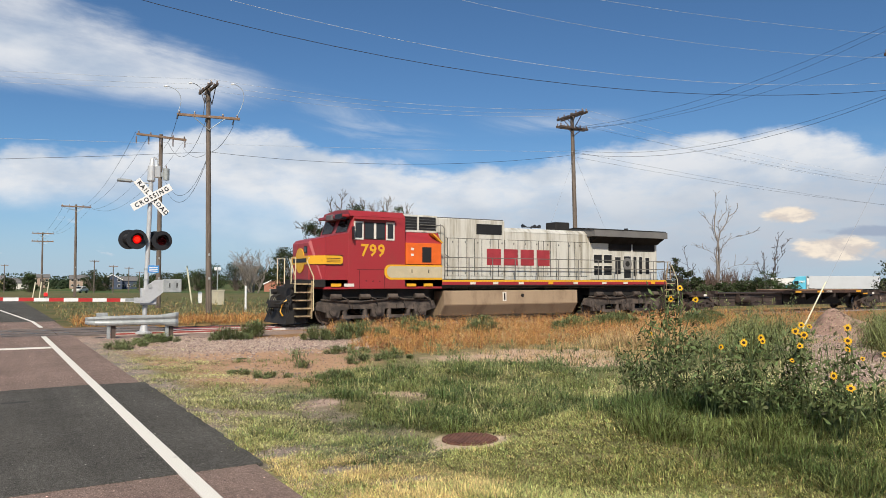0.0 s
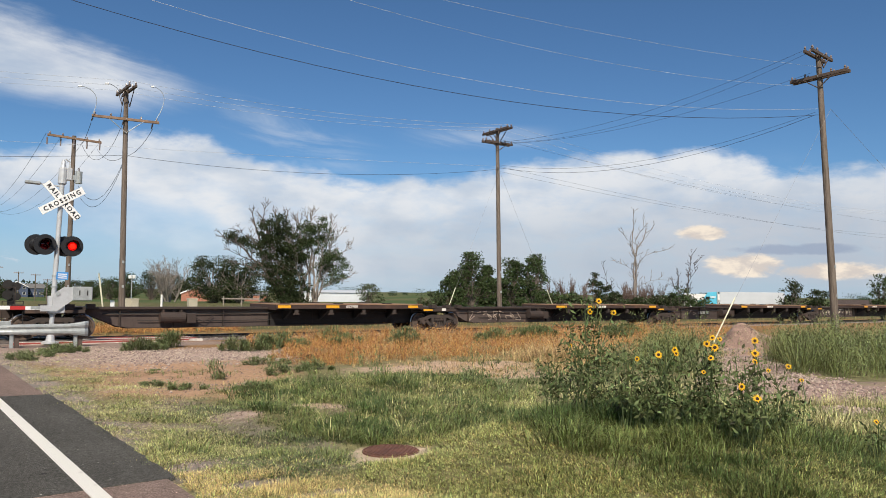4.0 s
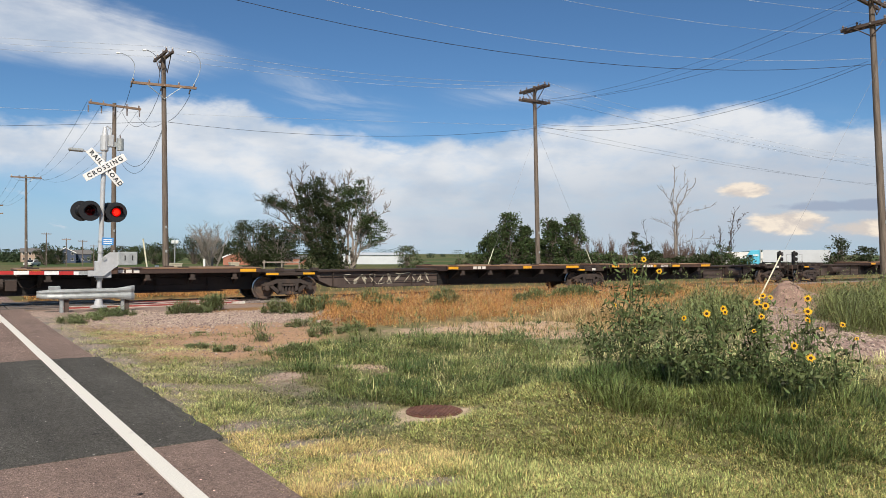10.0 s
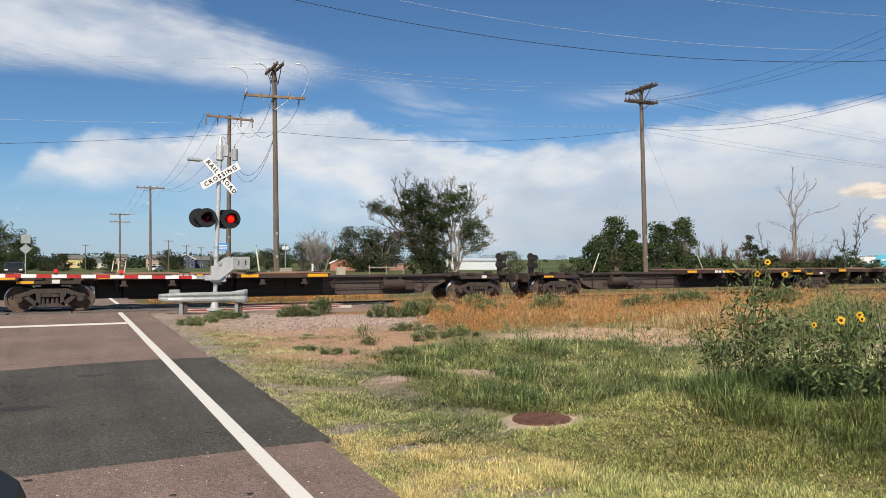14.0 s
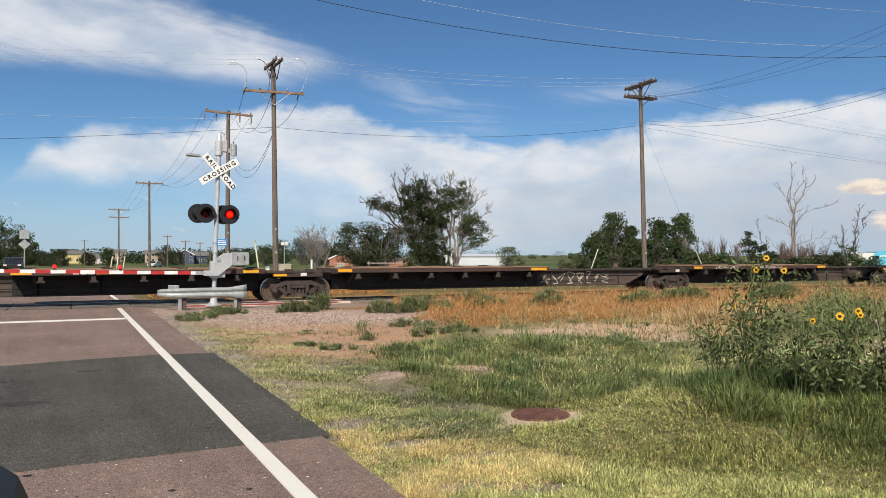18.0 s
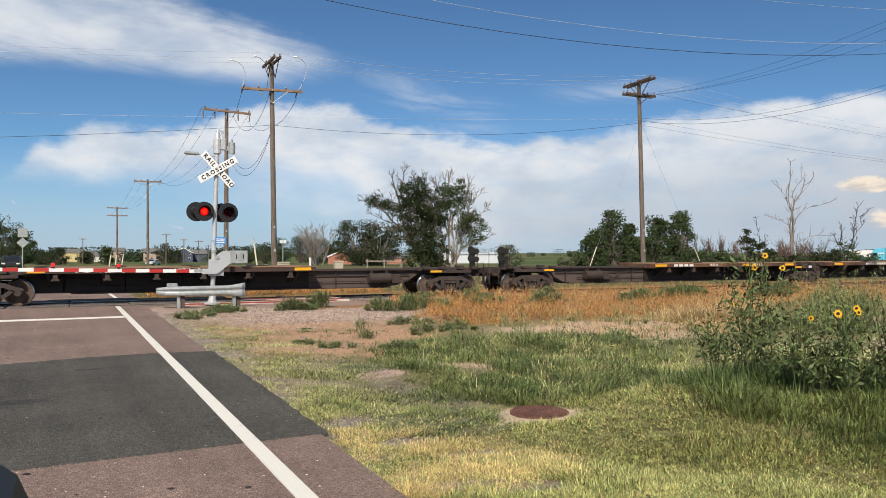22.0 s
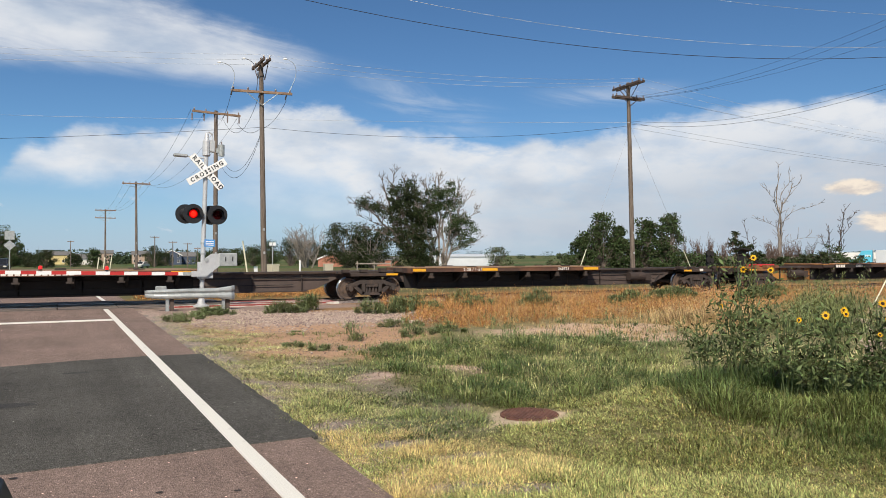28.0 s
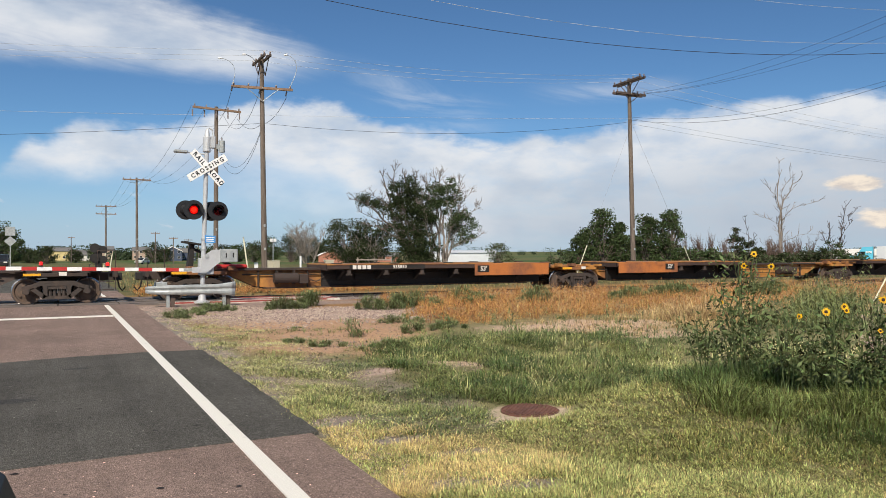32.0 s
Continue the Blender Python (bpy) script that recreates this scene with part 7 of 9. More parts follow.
def house(h, d, w, depth, wall_h, roof_h, wall, roof, label, gable_front=False, windows=2, turn=0.0, storeys=1, trim=None):
    at = spot(h, d)
    ob = thing("house", label, "house", "far houses", at=Matrix.Translation(at) @ pose(0, 0, 0, 0, 0, -h + turn))
    body = new_bm()
    if gable_front:
        prism(body, [(-w / 2, 0), (-w / 2, wall_h), (0, wall_h + roof_h), (w / 2, wall_h), (w / 2, 0)], 0, depth)
    else:
        prism(body, [(0, 0), (0, wall_h), (depth / 2, wall_h + roof_h), (depth, wall_h), (depth, 0)], -w / 2, w / 2, "yz")
    wl_ = part("wall", body, wall, ob)
    rf = new_bm()
    e = 0.4
    if gable_front:
        prism(rf, [(-w / 2 - e, wall_h - e * roof_h * 2 / w + 0.02), (0, wall_h + roof_h + 0.02), (w / 2 + e, wall_h - e * roof_h * 2 / w + 0.02), (w / 2 + e, wall_h + 0.2), (0, wall_h + roof_h + 0.28), (-w / 2 - e, wall_h + 0.2)], -e, depth + e)
    else:
        prism(rf, [(-e, wall_h + 0.02), (depth / 2, wall_h + roof_h + 0.02), (depth + e, wall_h + 0.02), (depth + e, wall_h + 0.2), (depth / 2, wall_h + roof_h + 0.28), (-e, wall_h + 0.2)], -w / 2 - e, w / 2 + e, "yz")
    part("roof", rf, roof, ob)
    if trim:
        tb = new_bm()
        prism(tb, [(-w / 2 - e, wall_h - 0.3), (0, wall_h + roof_h - 0.05), (w / 2 + e, wall_h - 0.3), (w / 2 + e, wall_h + 0.1), (0, wall_h + roof_h + 0.32), (-w / 2 - e, wall_h + 0.1)], -e - 0.08, -e)
        part("barge_board", tb, trim, ob)
    for s in range(storeys):
        for k in range(windows):
            x = -w / 2 + w * (k + 0.5) / windows
            z = 1.0 + 2.7 * s
            win = part("window", box(new_bm(), x - 0.6, x + 0.6, -0.04, 0.02, z, z + 1.3), STENCIL, ob)
            part("pane", box(new_bm(), x - 0.5, x + 0.5, -0.06, -0.045, z + 0.1, z + 1.2), GLASS, win)
    return ob


house(-0.2, 430, 11, 9, 4.6, 1.8, YELLOW_WALL, ROOF, "distant yellow house with grey roof", storeys=1)
house(1.45, 420, 12, 9, 2.8, 2.4, PALE_WALL, ROOF, "distant white low house with grey roof", windows=4)
house(2.75, 440, 7.5, 9, 5.6, 1.6, TAN_WALL, ROOF, "distant tan two-storey house", storeys=2, windows=3)
house(5.0, 440, 8.5, 9, 5.0, 1.8, TAN_WALL, ROOF, "distant tan two-storey house", storeys=2, windows=3)
house(7.1, 400, 9, 9, 4.6, 2.4, NAVY_WALL, ROOF, "distant navy house with white trim", True, 3, trim=WHITE, storeys=2)
house(8.0, 410, 10, 9, 4.0, 2.0, NAVY_WALL, ROOF, "distant navy house with grey roof", windows=4)
house(18.4, 290, 10, 9, 2.9, 2.3, BRICK, PALE_WALL, "small orange brick house with white gable trim", True, 0, trim=WHITE)
house(22.3, 320, 12, 7, 2.4, 1.2, BRICK, ROOF, "low brick house under trees", windows=3)
house(51.7, 330, 11, 8, 2.4, 1.4, PALE_WALL, PALE_WALL, "white low house behind bare trees", windows=3)
house(55.6, 270, 14, 8, 2.8, 1.9, PALE_WALL, PALE_WALL, "white low house behind bushes", windows=3)
house(64.8, 250, 10, 8, 1.9, 1.3, TAN_WALL, DARK_ARM, "low building with a dark roof", windows=0)
shed = thing("steel_shed", "long white steel shed across the field", "shed", at=Matrix.Translation(spot(29.0, 330)) @ pose(0, 0, 0, 0, 0, -26))
part("wall", box(new_bm(), -17, 10, 0, 14, 0, 4.0), WHITE_STEEL, shed)
part("roof", prism(new_bm(), [(-0.5, 4.0), (7, 5.0), (14.5, 4.0), (14.5, 4.15), (7, 5.15), (-0.5, 4.15)], -17.4, 10.4, "yz"), WHITE_STEEL, shed)
bm = new_bm()
for x in np.arange(-16.5, 10, 1.5):
    box(bm, x, x + 0.12, -0.05, 0.0, 0, 4.0)
part("wall_ribs", bm, WHITE_STEEL, shed)

# ---- parked vehicles ----
BLUE_CAB = mat("sky_blue_paint", (0.12, 0.5, 0.68), 0.35, vary=0.06, scale=1, fine=10, bump=0)
RUBBER = mat("tyre_rubber", (0.02, 0.02, 0.021), 0.85, vary=0.2, scale=6, bump=0.05)
CARBODY = mat("dark_car_paint", (0.03, 0.032, 0.036), 0.25, vary=0.1, scale=2, bump=0)
PALE_CAR = mat("white_car_paint", (0.6, 0.6, 0.58), 0.3, vary=0.06, scale=2, bump=0)


def wheels(parent, spots, r, y0, y1):
    for x in spots:
        for ya, yb in ((y0, y0 + 0.3), (y1 - 0.3, y1)):
            w = part("wheel", cyl(new_bm(), (x, ya, r), (x, yb, r), r, seg=16), RUBBER, parent)
            part("rim", cyl(new_bm(), (x, ya - 0.01, r), (x, ya + 0.02, r), r * 0.55, seg=12), GALV, w)


rig = thing("semi_truck", "sky-blue tractor with a long white box trailer", "truck", at=Matrix.Translation(spot(58.2, 190)) @ pose(0, 0, 0, 0, 0, -60))
trailer = part("trailer", box(new_bm(), -5.5, 8.4, 0, 2.6, 1.2, 4.05, 0.03), WHITE_STEEL, rig, "long white box trailer")
bm = new_bm()
box(bm, -5.4, 8.3, 0.2, 2.4, 0.95, 1.2)
box(bm, -2.2, -2.0, 0.2, 0.4, 0.1, 1.0)
part("chassis", bm, GRIME, trailer)
bm = new_bm()
prism(bm, [(-10.6, 0.7), (-10.6, 1.9), (-9.2, 2.1), (-8.8, 3.0), (-8.2, 3.9), (-6.2, 4.0), (-6.2, 0.7)], 0.05, 2.55, bevel=0.06)
cabp = part("tractor", bm, BLUE_CAB, rig, "sky-blue sleeper cab")
part("side_window", box(new_bm(), -8.6, -7.7, 0.02, 0.06, 2.2, 2.9), GLASS, cabp)
part("windscreen", prism(new_bm(), [(-9.16, 2.15), (-8.84, 2.95), (-8.78, 2.95), (-9.1, 2.15)], 0.2, 2.4), GLASS, cabp)
bars(rig, -7.6, -6.4, 2.6, 3.0, 0.03, 4, WHITE, "white_mark")
part("exhaust", cyl(new_bm(), (-6.0, 0.2, 1.0), (-6.0, 0.2, 4.2), 0.08, seg=8), SILVER, cabp)
wheels(rig, (-9.8, -7.2, -6.0, 6.2, 7.5), 0.5, 0.05, 2.55)


def car(h, d, turn, paint, label):
    c = thing("car", label, "car", "waiting cars", at=Matrix.Translation(spot(h, d)) @ pose(0, 0, 0, 0, 0, turn))
    body = part("body", prism(new_bm(), [(-2.2, 0.35), (-2.25, 0.8), (-1.3, 0.95), (-0.7, 1.45), (0.9, 1.48), (1.6, 1.0), (2.2, 0.9), (2.25, 0.4)], -0.88, 0.88, bevel=0.06), paint, c)
    part("side_window", prism(new_bm(), [(-1.15, 0.98), (-0.65, 1.38), (0.85, 1.4), (1.4, 1.02)], -0.9, -0.87), GLASS, body)
    part("windscreen", prism(new_bm(), [(-1.3, 0.99), (-0.76, 1.42), (-0.7, 1.4), (-1.22, 0.97)], -0.7, 0.7), GLASS, body)
    for y in (-0.65, 0.65):
        part("headlight", box(new_bm(), -2.27, -2.2, y - 0.16, y + 0.16, 0.62, 0.76), STENCIL, body)
    wheels(c, (-1.4, 1.4), 0.33, -0.9, 0.9)
    return c


car(-3.6, 92, 90, CARBODY, "dark car waiting on the far side of the crossing")
car(5.1, 190, 60, PALE_CAR, "white parked car by the roadside")

# ---- roadside furniture beyond the track ----
s = thing("road_sign", "diamond warning sign and square sign seen from behind", "road sign", at=Matrix.Translation(spot(-3.0, 84)))
part("post", box(new_bm(), -0.04, 0.04, 0, 0.06, -0.2, 4.1), GALV, s)
part("square_plate", box(new_bm(), -0.42, 0.42, -0.03, -0.01, 3.3, 4.15), GALV, s)
bm = box(new_bm(), -0.36, 0.36, -0.03, -0.01, -0.36, 0.36)
bmesh.ops.transform(bm, matrix=pose(0, 0, 2.75, 0, 45, 0), verts=bm.verts)
part("diamond_plate", bm, GALV, s)
for h, d, lean_ in ((2.2, 80, 8), (2.6, 80, 6), (3.0, 80, 8)):
    b = tagged(part("marker_post", cyl(new_bm(), (0, 0, -0.2), (0, 0, 1.6), 0.05, seg=10), YGUARD), "leaning pale yellow marker post", "post", "marker posts")
    b.matrix_world = Matrix.Translation(spot(h, d)) @ pose(0, 0, 0, 0, lean_, 0)
b = tagged(part("marker_post", cyl(new_bm(), (0, 0, -0.2), (0, 0, 2.9), 0.06, seg=10), YGUARD), "tall leaning pale yellow marker post", "post", "marker posts")
b.matrix_world = Matrix.Translation(spot(12.35, 60)) @ pose(0, 0, 0, 0, -8, 0)
b = tagged(part("white_post", cyl(new_bm(), (0, 0, -0.2), (0, 0, 1.45), 0.06, seg=12), WHITE), "white plastic utility marker post", "post")
b.matrix_world = Matrix.Translation(polar(16.1, 44.5))
b = tagged(part("white_post", box(new_bm(), -0.15, 0.15, 0, 0.05, -0.2, 0.9), WHITE), "small white sign board on the ground", "post")
b.matrix_world = Matrix.Translation(spot(12.9, 62))
BEIGE = mat("beige_enamel", (0.46, 0.42, 0.32), 0.6, vary=0.1, scale=3, bump=0.05)
for h, d, w in ((13.95, 58, 0.32), (14.35, 58, 0.26), (18.25, 62, 0.34)):
    c = thing("utility_pedestal", "beige utility pedestal box in grass", "utility box", "utility pedestals", at=Matrix.Translation(polar(h, d)))
    part("cabinet", box(new_bm(), -w, w, 0, 0.5, -0.1, 0.95, 0.02), BEIGE, c)
    part("lid", box(new_bm(), -w - 0.03, w + 0.03, -0.03, 0.53, 0.95, 1.05, 0.01), BEIGE, c)
l_ = thing("yard_lamp", "yard lamp post with two white heads", "lamp post", at=Matrix.Translation(spot(14.1, 120)))
part("post", cyl(new_bm(), (0, 0, -0.2), (0, 0, 3.9), 0.07, seg=8), GALV, l_)
for x in (-0.28, 0.28):
    part("lamp_head", box(new_bm(), x - 0.2, x + 0.2, -0.2, 0.2, 3.5, 4.0, 0.04), WHITE, l_)
f_ = thing("rail_fence", "short weathered wooden rail fence", "fence", at=Matrix.Translation(spot(21.6, 90)) @ pose(0, 0, 0, 0, 0, -20))
for x in (-2.0, 0.0, 2.0):
    part("post", box(new_bm(), x - 0.07, x + 0.07, -0.05, 0.05, -0.2, 1.1), DEAD, f_)
part("rail", box(new_bm(), -2.2, 2.2, -0.08, -0.05, 0.75, 0.9), DEAD, f_)


# ---- the pickup beside which the camera stands ----
PICKUP = mat("black_truck_paint", (0.012, 0.012, 0.013), 0.5, vary=0.15, scale=3, fine=60, bump=0.02, sheen=0.2)
pick = thing("pickup", "black pickup stopped in the lane before the crossing", "pickup", at=pose(-1.04, -0.74, 0))
body = part("body", prism(new_bm(), [(-3.0, 0.45), (-3.05, 1.05), (2.75, 1.1), (3.08, 0.95), (3.1, 0.5)], -0.93, 0.93, "yz", bevel=0.06), PICKUP, pick)
hood_bm = prism(new_bm(), [(-0.9, 1.02), (-0.84, 1.17), (-0.55, 1.23), (0.55, 1.23), (0.84, 1.17), (0.9, 1.02)], 1.05, 2.78, "xz", bevel=0.03)
bmesh.ops.transform(hood_bm, matrix=pose(0.06, 0.25, 0), verts=hood_bm.verts)
part("bonnet", hood_bm, PICKUP, body, "black rounded bonnet")
part("bonnet_trim", tube(new_bm(), [(0.9, 1.6, 1.19), (0.89, 2.6, 1.17), (0.8, 2.98, 1.13)], 0.008), SILVER, body, "thin bright trim line")
part("cab", prism(new_bm(), [(-1.2, 1.05), (-1.1, 1.5), (-0.7, 1.78), (0.2, 1.8), (0.85, 1.05)], -0.8, 0.8, "yz", bevel=0.05), PICKUP, pick)
part("windscreen", prism(new_bm(), [(0.24, 1.76), (0.82, 1.1), (0.87, 1.1), (0.29, 1.76)], -0.68, 0.68, "yz"), GLASS, pick)
for s in (-1, 1):
    part("headlight", box(new_bm(), s * 0.75 - 0.14, s * 0.75 + 0.14, 3.05, 3.11, 0.75, 0.92, 0.01), STENCIL, pick)
    for y in (-2.0, 2.1):
        w = part("wheel", cyl(new_bm(), (s * 0.68, y, 0.38), (s * 0.93, y, 0.38), 0.38, seg=20), RUBBER, pick)
        part("rim", cyl(new_bm(), (s * 0.935, y, 0.38), (s * 0.945, y, 0.38), 0.22, seg=16), GALV, w)
part("grille", box(new_bm(), -0.55, 0.55, 3.08, 3.12, 0.62, 0.95, 0.01), GRIME, pick)
part("aerial", tube(new_bm(), [(0.916, 1.93, 1.06), (0.9, 1.93, 1.6), (0.88, 1.93, 2.16)], 0.0036, 6), BLACK, pick, "thin black whip aerial")
part("bumper", box(new_bm(), -0.92, 0.92, 3.06, 3.2, 0.42, 0.6, 0.03), GALV, pick)


# ---- plants of the verge ----
GRASS_DRY = leaf_mat("dry_lawn", (0.74, 0.56, 0.26), 0.55, 0.12)
GRASS = leaf_mat("lawn_grass", (0.42, 0.405, 0.155), 0.75, 0.12)
GRASS_TALL = leaf_mat("tall_grass", (0.102, 0.138, 0.042), 0.8, 0.12)
GRASS_PALE = leaf_mat("pale_seed_grass", (0.56, 0.5, 0.25), 0.6, 0.12)
WEED_ORANGE = leaf_mat("orange_dry_weed", (0.52, 0.26, 0.095), 0.45, 0.1)
WEED_TAN = leaf_mat("tan_dry_grass", (0.54, 0.375, 0.19), 0.4, 0.12)
WEED_GREEN = leaf_mat("green_weed", (0.19, 0.225, 0.095), 0.6, 0.12)
WEED_SAGE = leaf_mat("sage_weed", (0.18, 0.205, 0.09), 0.6, 0.1)
g = np.random.default_rng(17)


def clumpy(x, y, scale, seed):
    """Smooth pseudo-noise from 0 to 1."""
    q = np.random.default_rng(seed)
    v = np.zeros_like(x)
    for k in range(6):
        a, f, p = q.uniform(0, 6.28), q.uniform(0.6, 2.2) / scale, q.uniform(0, 6.28)
        v += np.sin((x * np.cos(a) + y * np.sin(a)) * f * 3.1 + p)
    return 1 / (1 + np.exp(-v * 0.9))


def ell(x, y, cx, cy, rx, ry):
    return ((x - cx) / rx) ** 2 + ((y - cy) / ry) ** 2


BARE = ((4.4, 14.1, 1.4, 1.6), (5.4, 15.2, 1.7, 0.9), (5.6, 19.4, 3.1, 2.8), (4.2, 24.2, 2.2, 1.6), (10.8, 14.3, 2.0, 1.2), (11.2, 12.4, 0.9, 0.6), (5.45, 10.3, 0.55, 0.5), (5.3, 9.7, 0.35, 0.4), (3.9, 9.95, 0.42, 0.36), (4.45, 6.9, 0.5, 0.4), (4.63, 7.05, 0.4, 0.4), (13.8, 7.2, 2.0, 0.9), (15.2, 8.6, 2.2, 1.0), (17.0, 10.6, 1.6, 1.2), (19.9, 12.3, 1.3, 0.9), (22.6, 14.0, 1.3, 0.9), (11.9, 5.5, 0.9, 0.5))


def scatter(n, x0, x1, y0, y1, keep):
    x, y = g.uniform(x0, x1, n), g.uniform(y0, y1, n)
    k = keep(x, y) * (x > 2.18 + 0.12 * np.sin(y * 3)) > g.uniform(0, 1, n)
    x, y = x[k], y[k]
    return np.stack([x, y, ground_height(x, y) - 0.004], 1)


def not_bare(x, y, some=0.04):
    out = np.ones_like(x)
    for e in BARE:
        out = np.where(ell(x, y, *e) + 0.5 * (clumpy(x, y, 0.6, 3) - 0.5) < 1, some, out)
    return out


def turf(name, label, pts, h0, h1, width, lean, material, curl=0.5, category="grass"):
    n = len(pts)
    v, f = blades(pts, g.uniform(h0, h1, n) * g.uniform(0.7, 1.1, n), width * g.uniform(0.6, 1.4, n), g.uniform(0, 6.283, n), lean * g.uniform(0.2, 1.3, n), curl)
    return tagged(part(name, raw(name, v, f, material), material), label, category, kind="stuff")


def plumes(name, label, pts, h0, h1, material, each=7, spread=0.12, leaf=0.12, width=0.01, category="weeds"):
    """Upright weeds: leaflets set all along each stem."""
    n = len(pts)
    h = g.uniform(h0, h1, n) * (0.6 + 0.55 * clumpy(pts[:, 0], pts[:, 1], 0.9, 44))
    lean_ = g.normal(size=(n, 2)) * 0.16
    base, hh = np.repeat(pts, each, 0), np.repeat(h, each)
    t = g.uniform(0.1, 1.0, n * each) ** 0.8
    base = base + np.concatenate([np.repeat(lean_, each, 0) * (t * hh)[:, None], (t * hh)[:, None]], 1) + np.concatenate([g.normal(size=(n * each, 2)) * (spread * (1.1 - t) * 0.5)[:, None], np.zeros((n * each, 1))], 1)
    v1, f1 = blades(base - [0, 0, 0.05], leaf * g.uniform(0.6, 1.4, n * each), width * 1.4 * g.uniform(0.6, 1.4, n * each), g.uniform(0, 6.283, n * each), g.uniform(0.3, 1.4, n * each))
    stem_head = np.arctan2(lean_[:, 1], lean_[:, 0])
    v2, f2 = blades(pts, h, np.full(n, width * 0.7), stem_head, np.hypot(lean_[:, 0], lean_[:, 1]) * 1.2, 0.6)
    v, f = stack((v1, f1), (v2, f2))
    return tagged(part(name, raw(name, v, f, material), material), label, category, kind="stuff")


def tufts(name, label, pts, each, radius, h0, h1, width, lean, material, seed=2):
    """Bunches of blades that fan out; height and size change from bunch to bunch."""
    n = len(pts)
    big = clumpy(pts[:, 0], pts[:, 1], 1.0, seed)
    hh = np.repeat((h0 + (h1 - h0) * big ** 1.3) * g.uniform(0.55, 1.25, n), each) * g.uniform(0.4, 1.1, n * each)
    off = g.normal(size=(n * each, 2)) * radius
    base = np.repeat(pts, each, 0) + np.concatenate([off, np.zeros((n * each, 1))], 1)
    v, f = blades(base, hh, width * g.uniform(0.5, 1.4, n * each), np.arctan2(off[:, 1], off[:, 0]) + g.normal(size=n * each) * 0.5, lean * g.uniform(0.1, 1.6, n * each), 0.55)
    return tagged(part(name, raw(name, v, f, material), material), label, "grass", kind="stuff")


def sprinkle(n, h0, h1, d0, d1, keep):
    """Places on the verge, thinner with distance from the roadside corner."""
    hd, d = np.radians(g.uniform(h0, h1, n)), 1 / g.uniform(1 / d1, 1 / d0, n)
    x, y = np.sin(hd) * d, np.cos(hd) * d
    k = keep(x, y) * (x > 2.16 + 0.1 * np.sin(y * 3) + 0.07 * np.sin(y * 11)) > g.uniform(0, 1, n)
    x, y = x[k], y[k]
    return np.stack([x, y, ground_height(x, y) - 0.004], 1)


def within(x, y, *areas):
    """1 inside any of the oval areas (cx, cy, rx, ry), falling off softly."""
    out = np.zeros_like(x)
    for e in areas:
        out = np.maximum(out, np.clip((1.35 - ell(x, y, *e) - 0.7 * (clumpy(x, y, 0.45, 4) - 0.5)) / 0.6, 0, 1))
    return out


def spots(x, y, scale, seed, share):
    """Ragged patches that cover about that share of the ground."""
    v = 0.6 * clumpy(x, y, scale, seed) + 0.4 * clumpy(x, y, scale * 0.33, seed + 50)
    return np.clip((v - (1 - share)) * 6 + 0.5, 0, 1)


STRAW_AREAS = ((2.6, 6.4, 0.5, 0.6), (3.2, 6.0, 0.6, 0.4), (2.8, 5.2, 0.8, 0.5), (3.6, 5.5, 0.4, 0.35), (2.4, 6.9, 0.2, 0.4))
GRITTY = ((2.45, 7.45, 0.3, 0.25), (2.8, 6.45, 0.3, 0.12), (3.1, 5.9, 0.3, 0.12), (2.6, 5.0, 0.35, 0.16), (3.1, 4.7, 0.35, 0.16))
DUSTY = ((3.9, 9.2, 0.9, 1.0), (3.2, 8.6, 0.7, 0.8), (4.0, 7.6, 0.7, 0.7), (3.5, 6.9, 0.7, 0.6), (3.1, 7.6, 0.6, 0.5), (3.4, 10.8, 0.8, 0.7))
RANK = ((7.6, 12.3, 2.2, 1.8), (8.9, 12.6, 1.4, 1.0), (5.5, 11.6, 1.0, 0.9), (6.2, 9.8, 1.7, 1.5), (5.0, 8.7, 0.8, 0.7), (5.4, 7.9, 0.9, 0.5), (6.4, 8.2, 1.0, 0.7))
SEEDY = ((8.4, 10.3, 1.3, 1.2), (7.4, 8.7, 1.0, 0.7), (6.6, 7.4, 0.8, 0.4))
SHADY = ((7.2, 6.4, 1.0, 0.8), (8.2, 7.4, 1.2, 0.9), (7.0, 4.9, 0.8, 0.8), (6.3, 4.2, 0.6, 0.6), (8.6, 4.6, 1.5, 1.2), (7.2, 3.6, 1.2, 0.8))
bared = lambda x, y: not_bare(x, y, 0.03) * (1 - 0.9 * within(x, y, *GRITTY))
mown = lambda x, y: np.clip((8.6 - y - 0.12 * (x - 5)) / 1.2, 0, 1) * (1 - 0.75 * within(x, y, *STRAW_AREAS)) * (1 - 0.6 * within(x, y, *SHADY)) * (1 - 0.85 * within(x, y, *DUSTY)) * bared(x, y)
GRASS_MID = leaf_mat("fresh_lawn", (0.205, 0.232, 0.075), 0.8, 0.12)
GRASS_DUSTY = leaf_mat("dusty_weed", (0.175, 0.185, 0.1), 0.7, 0.12)
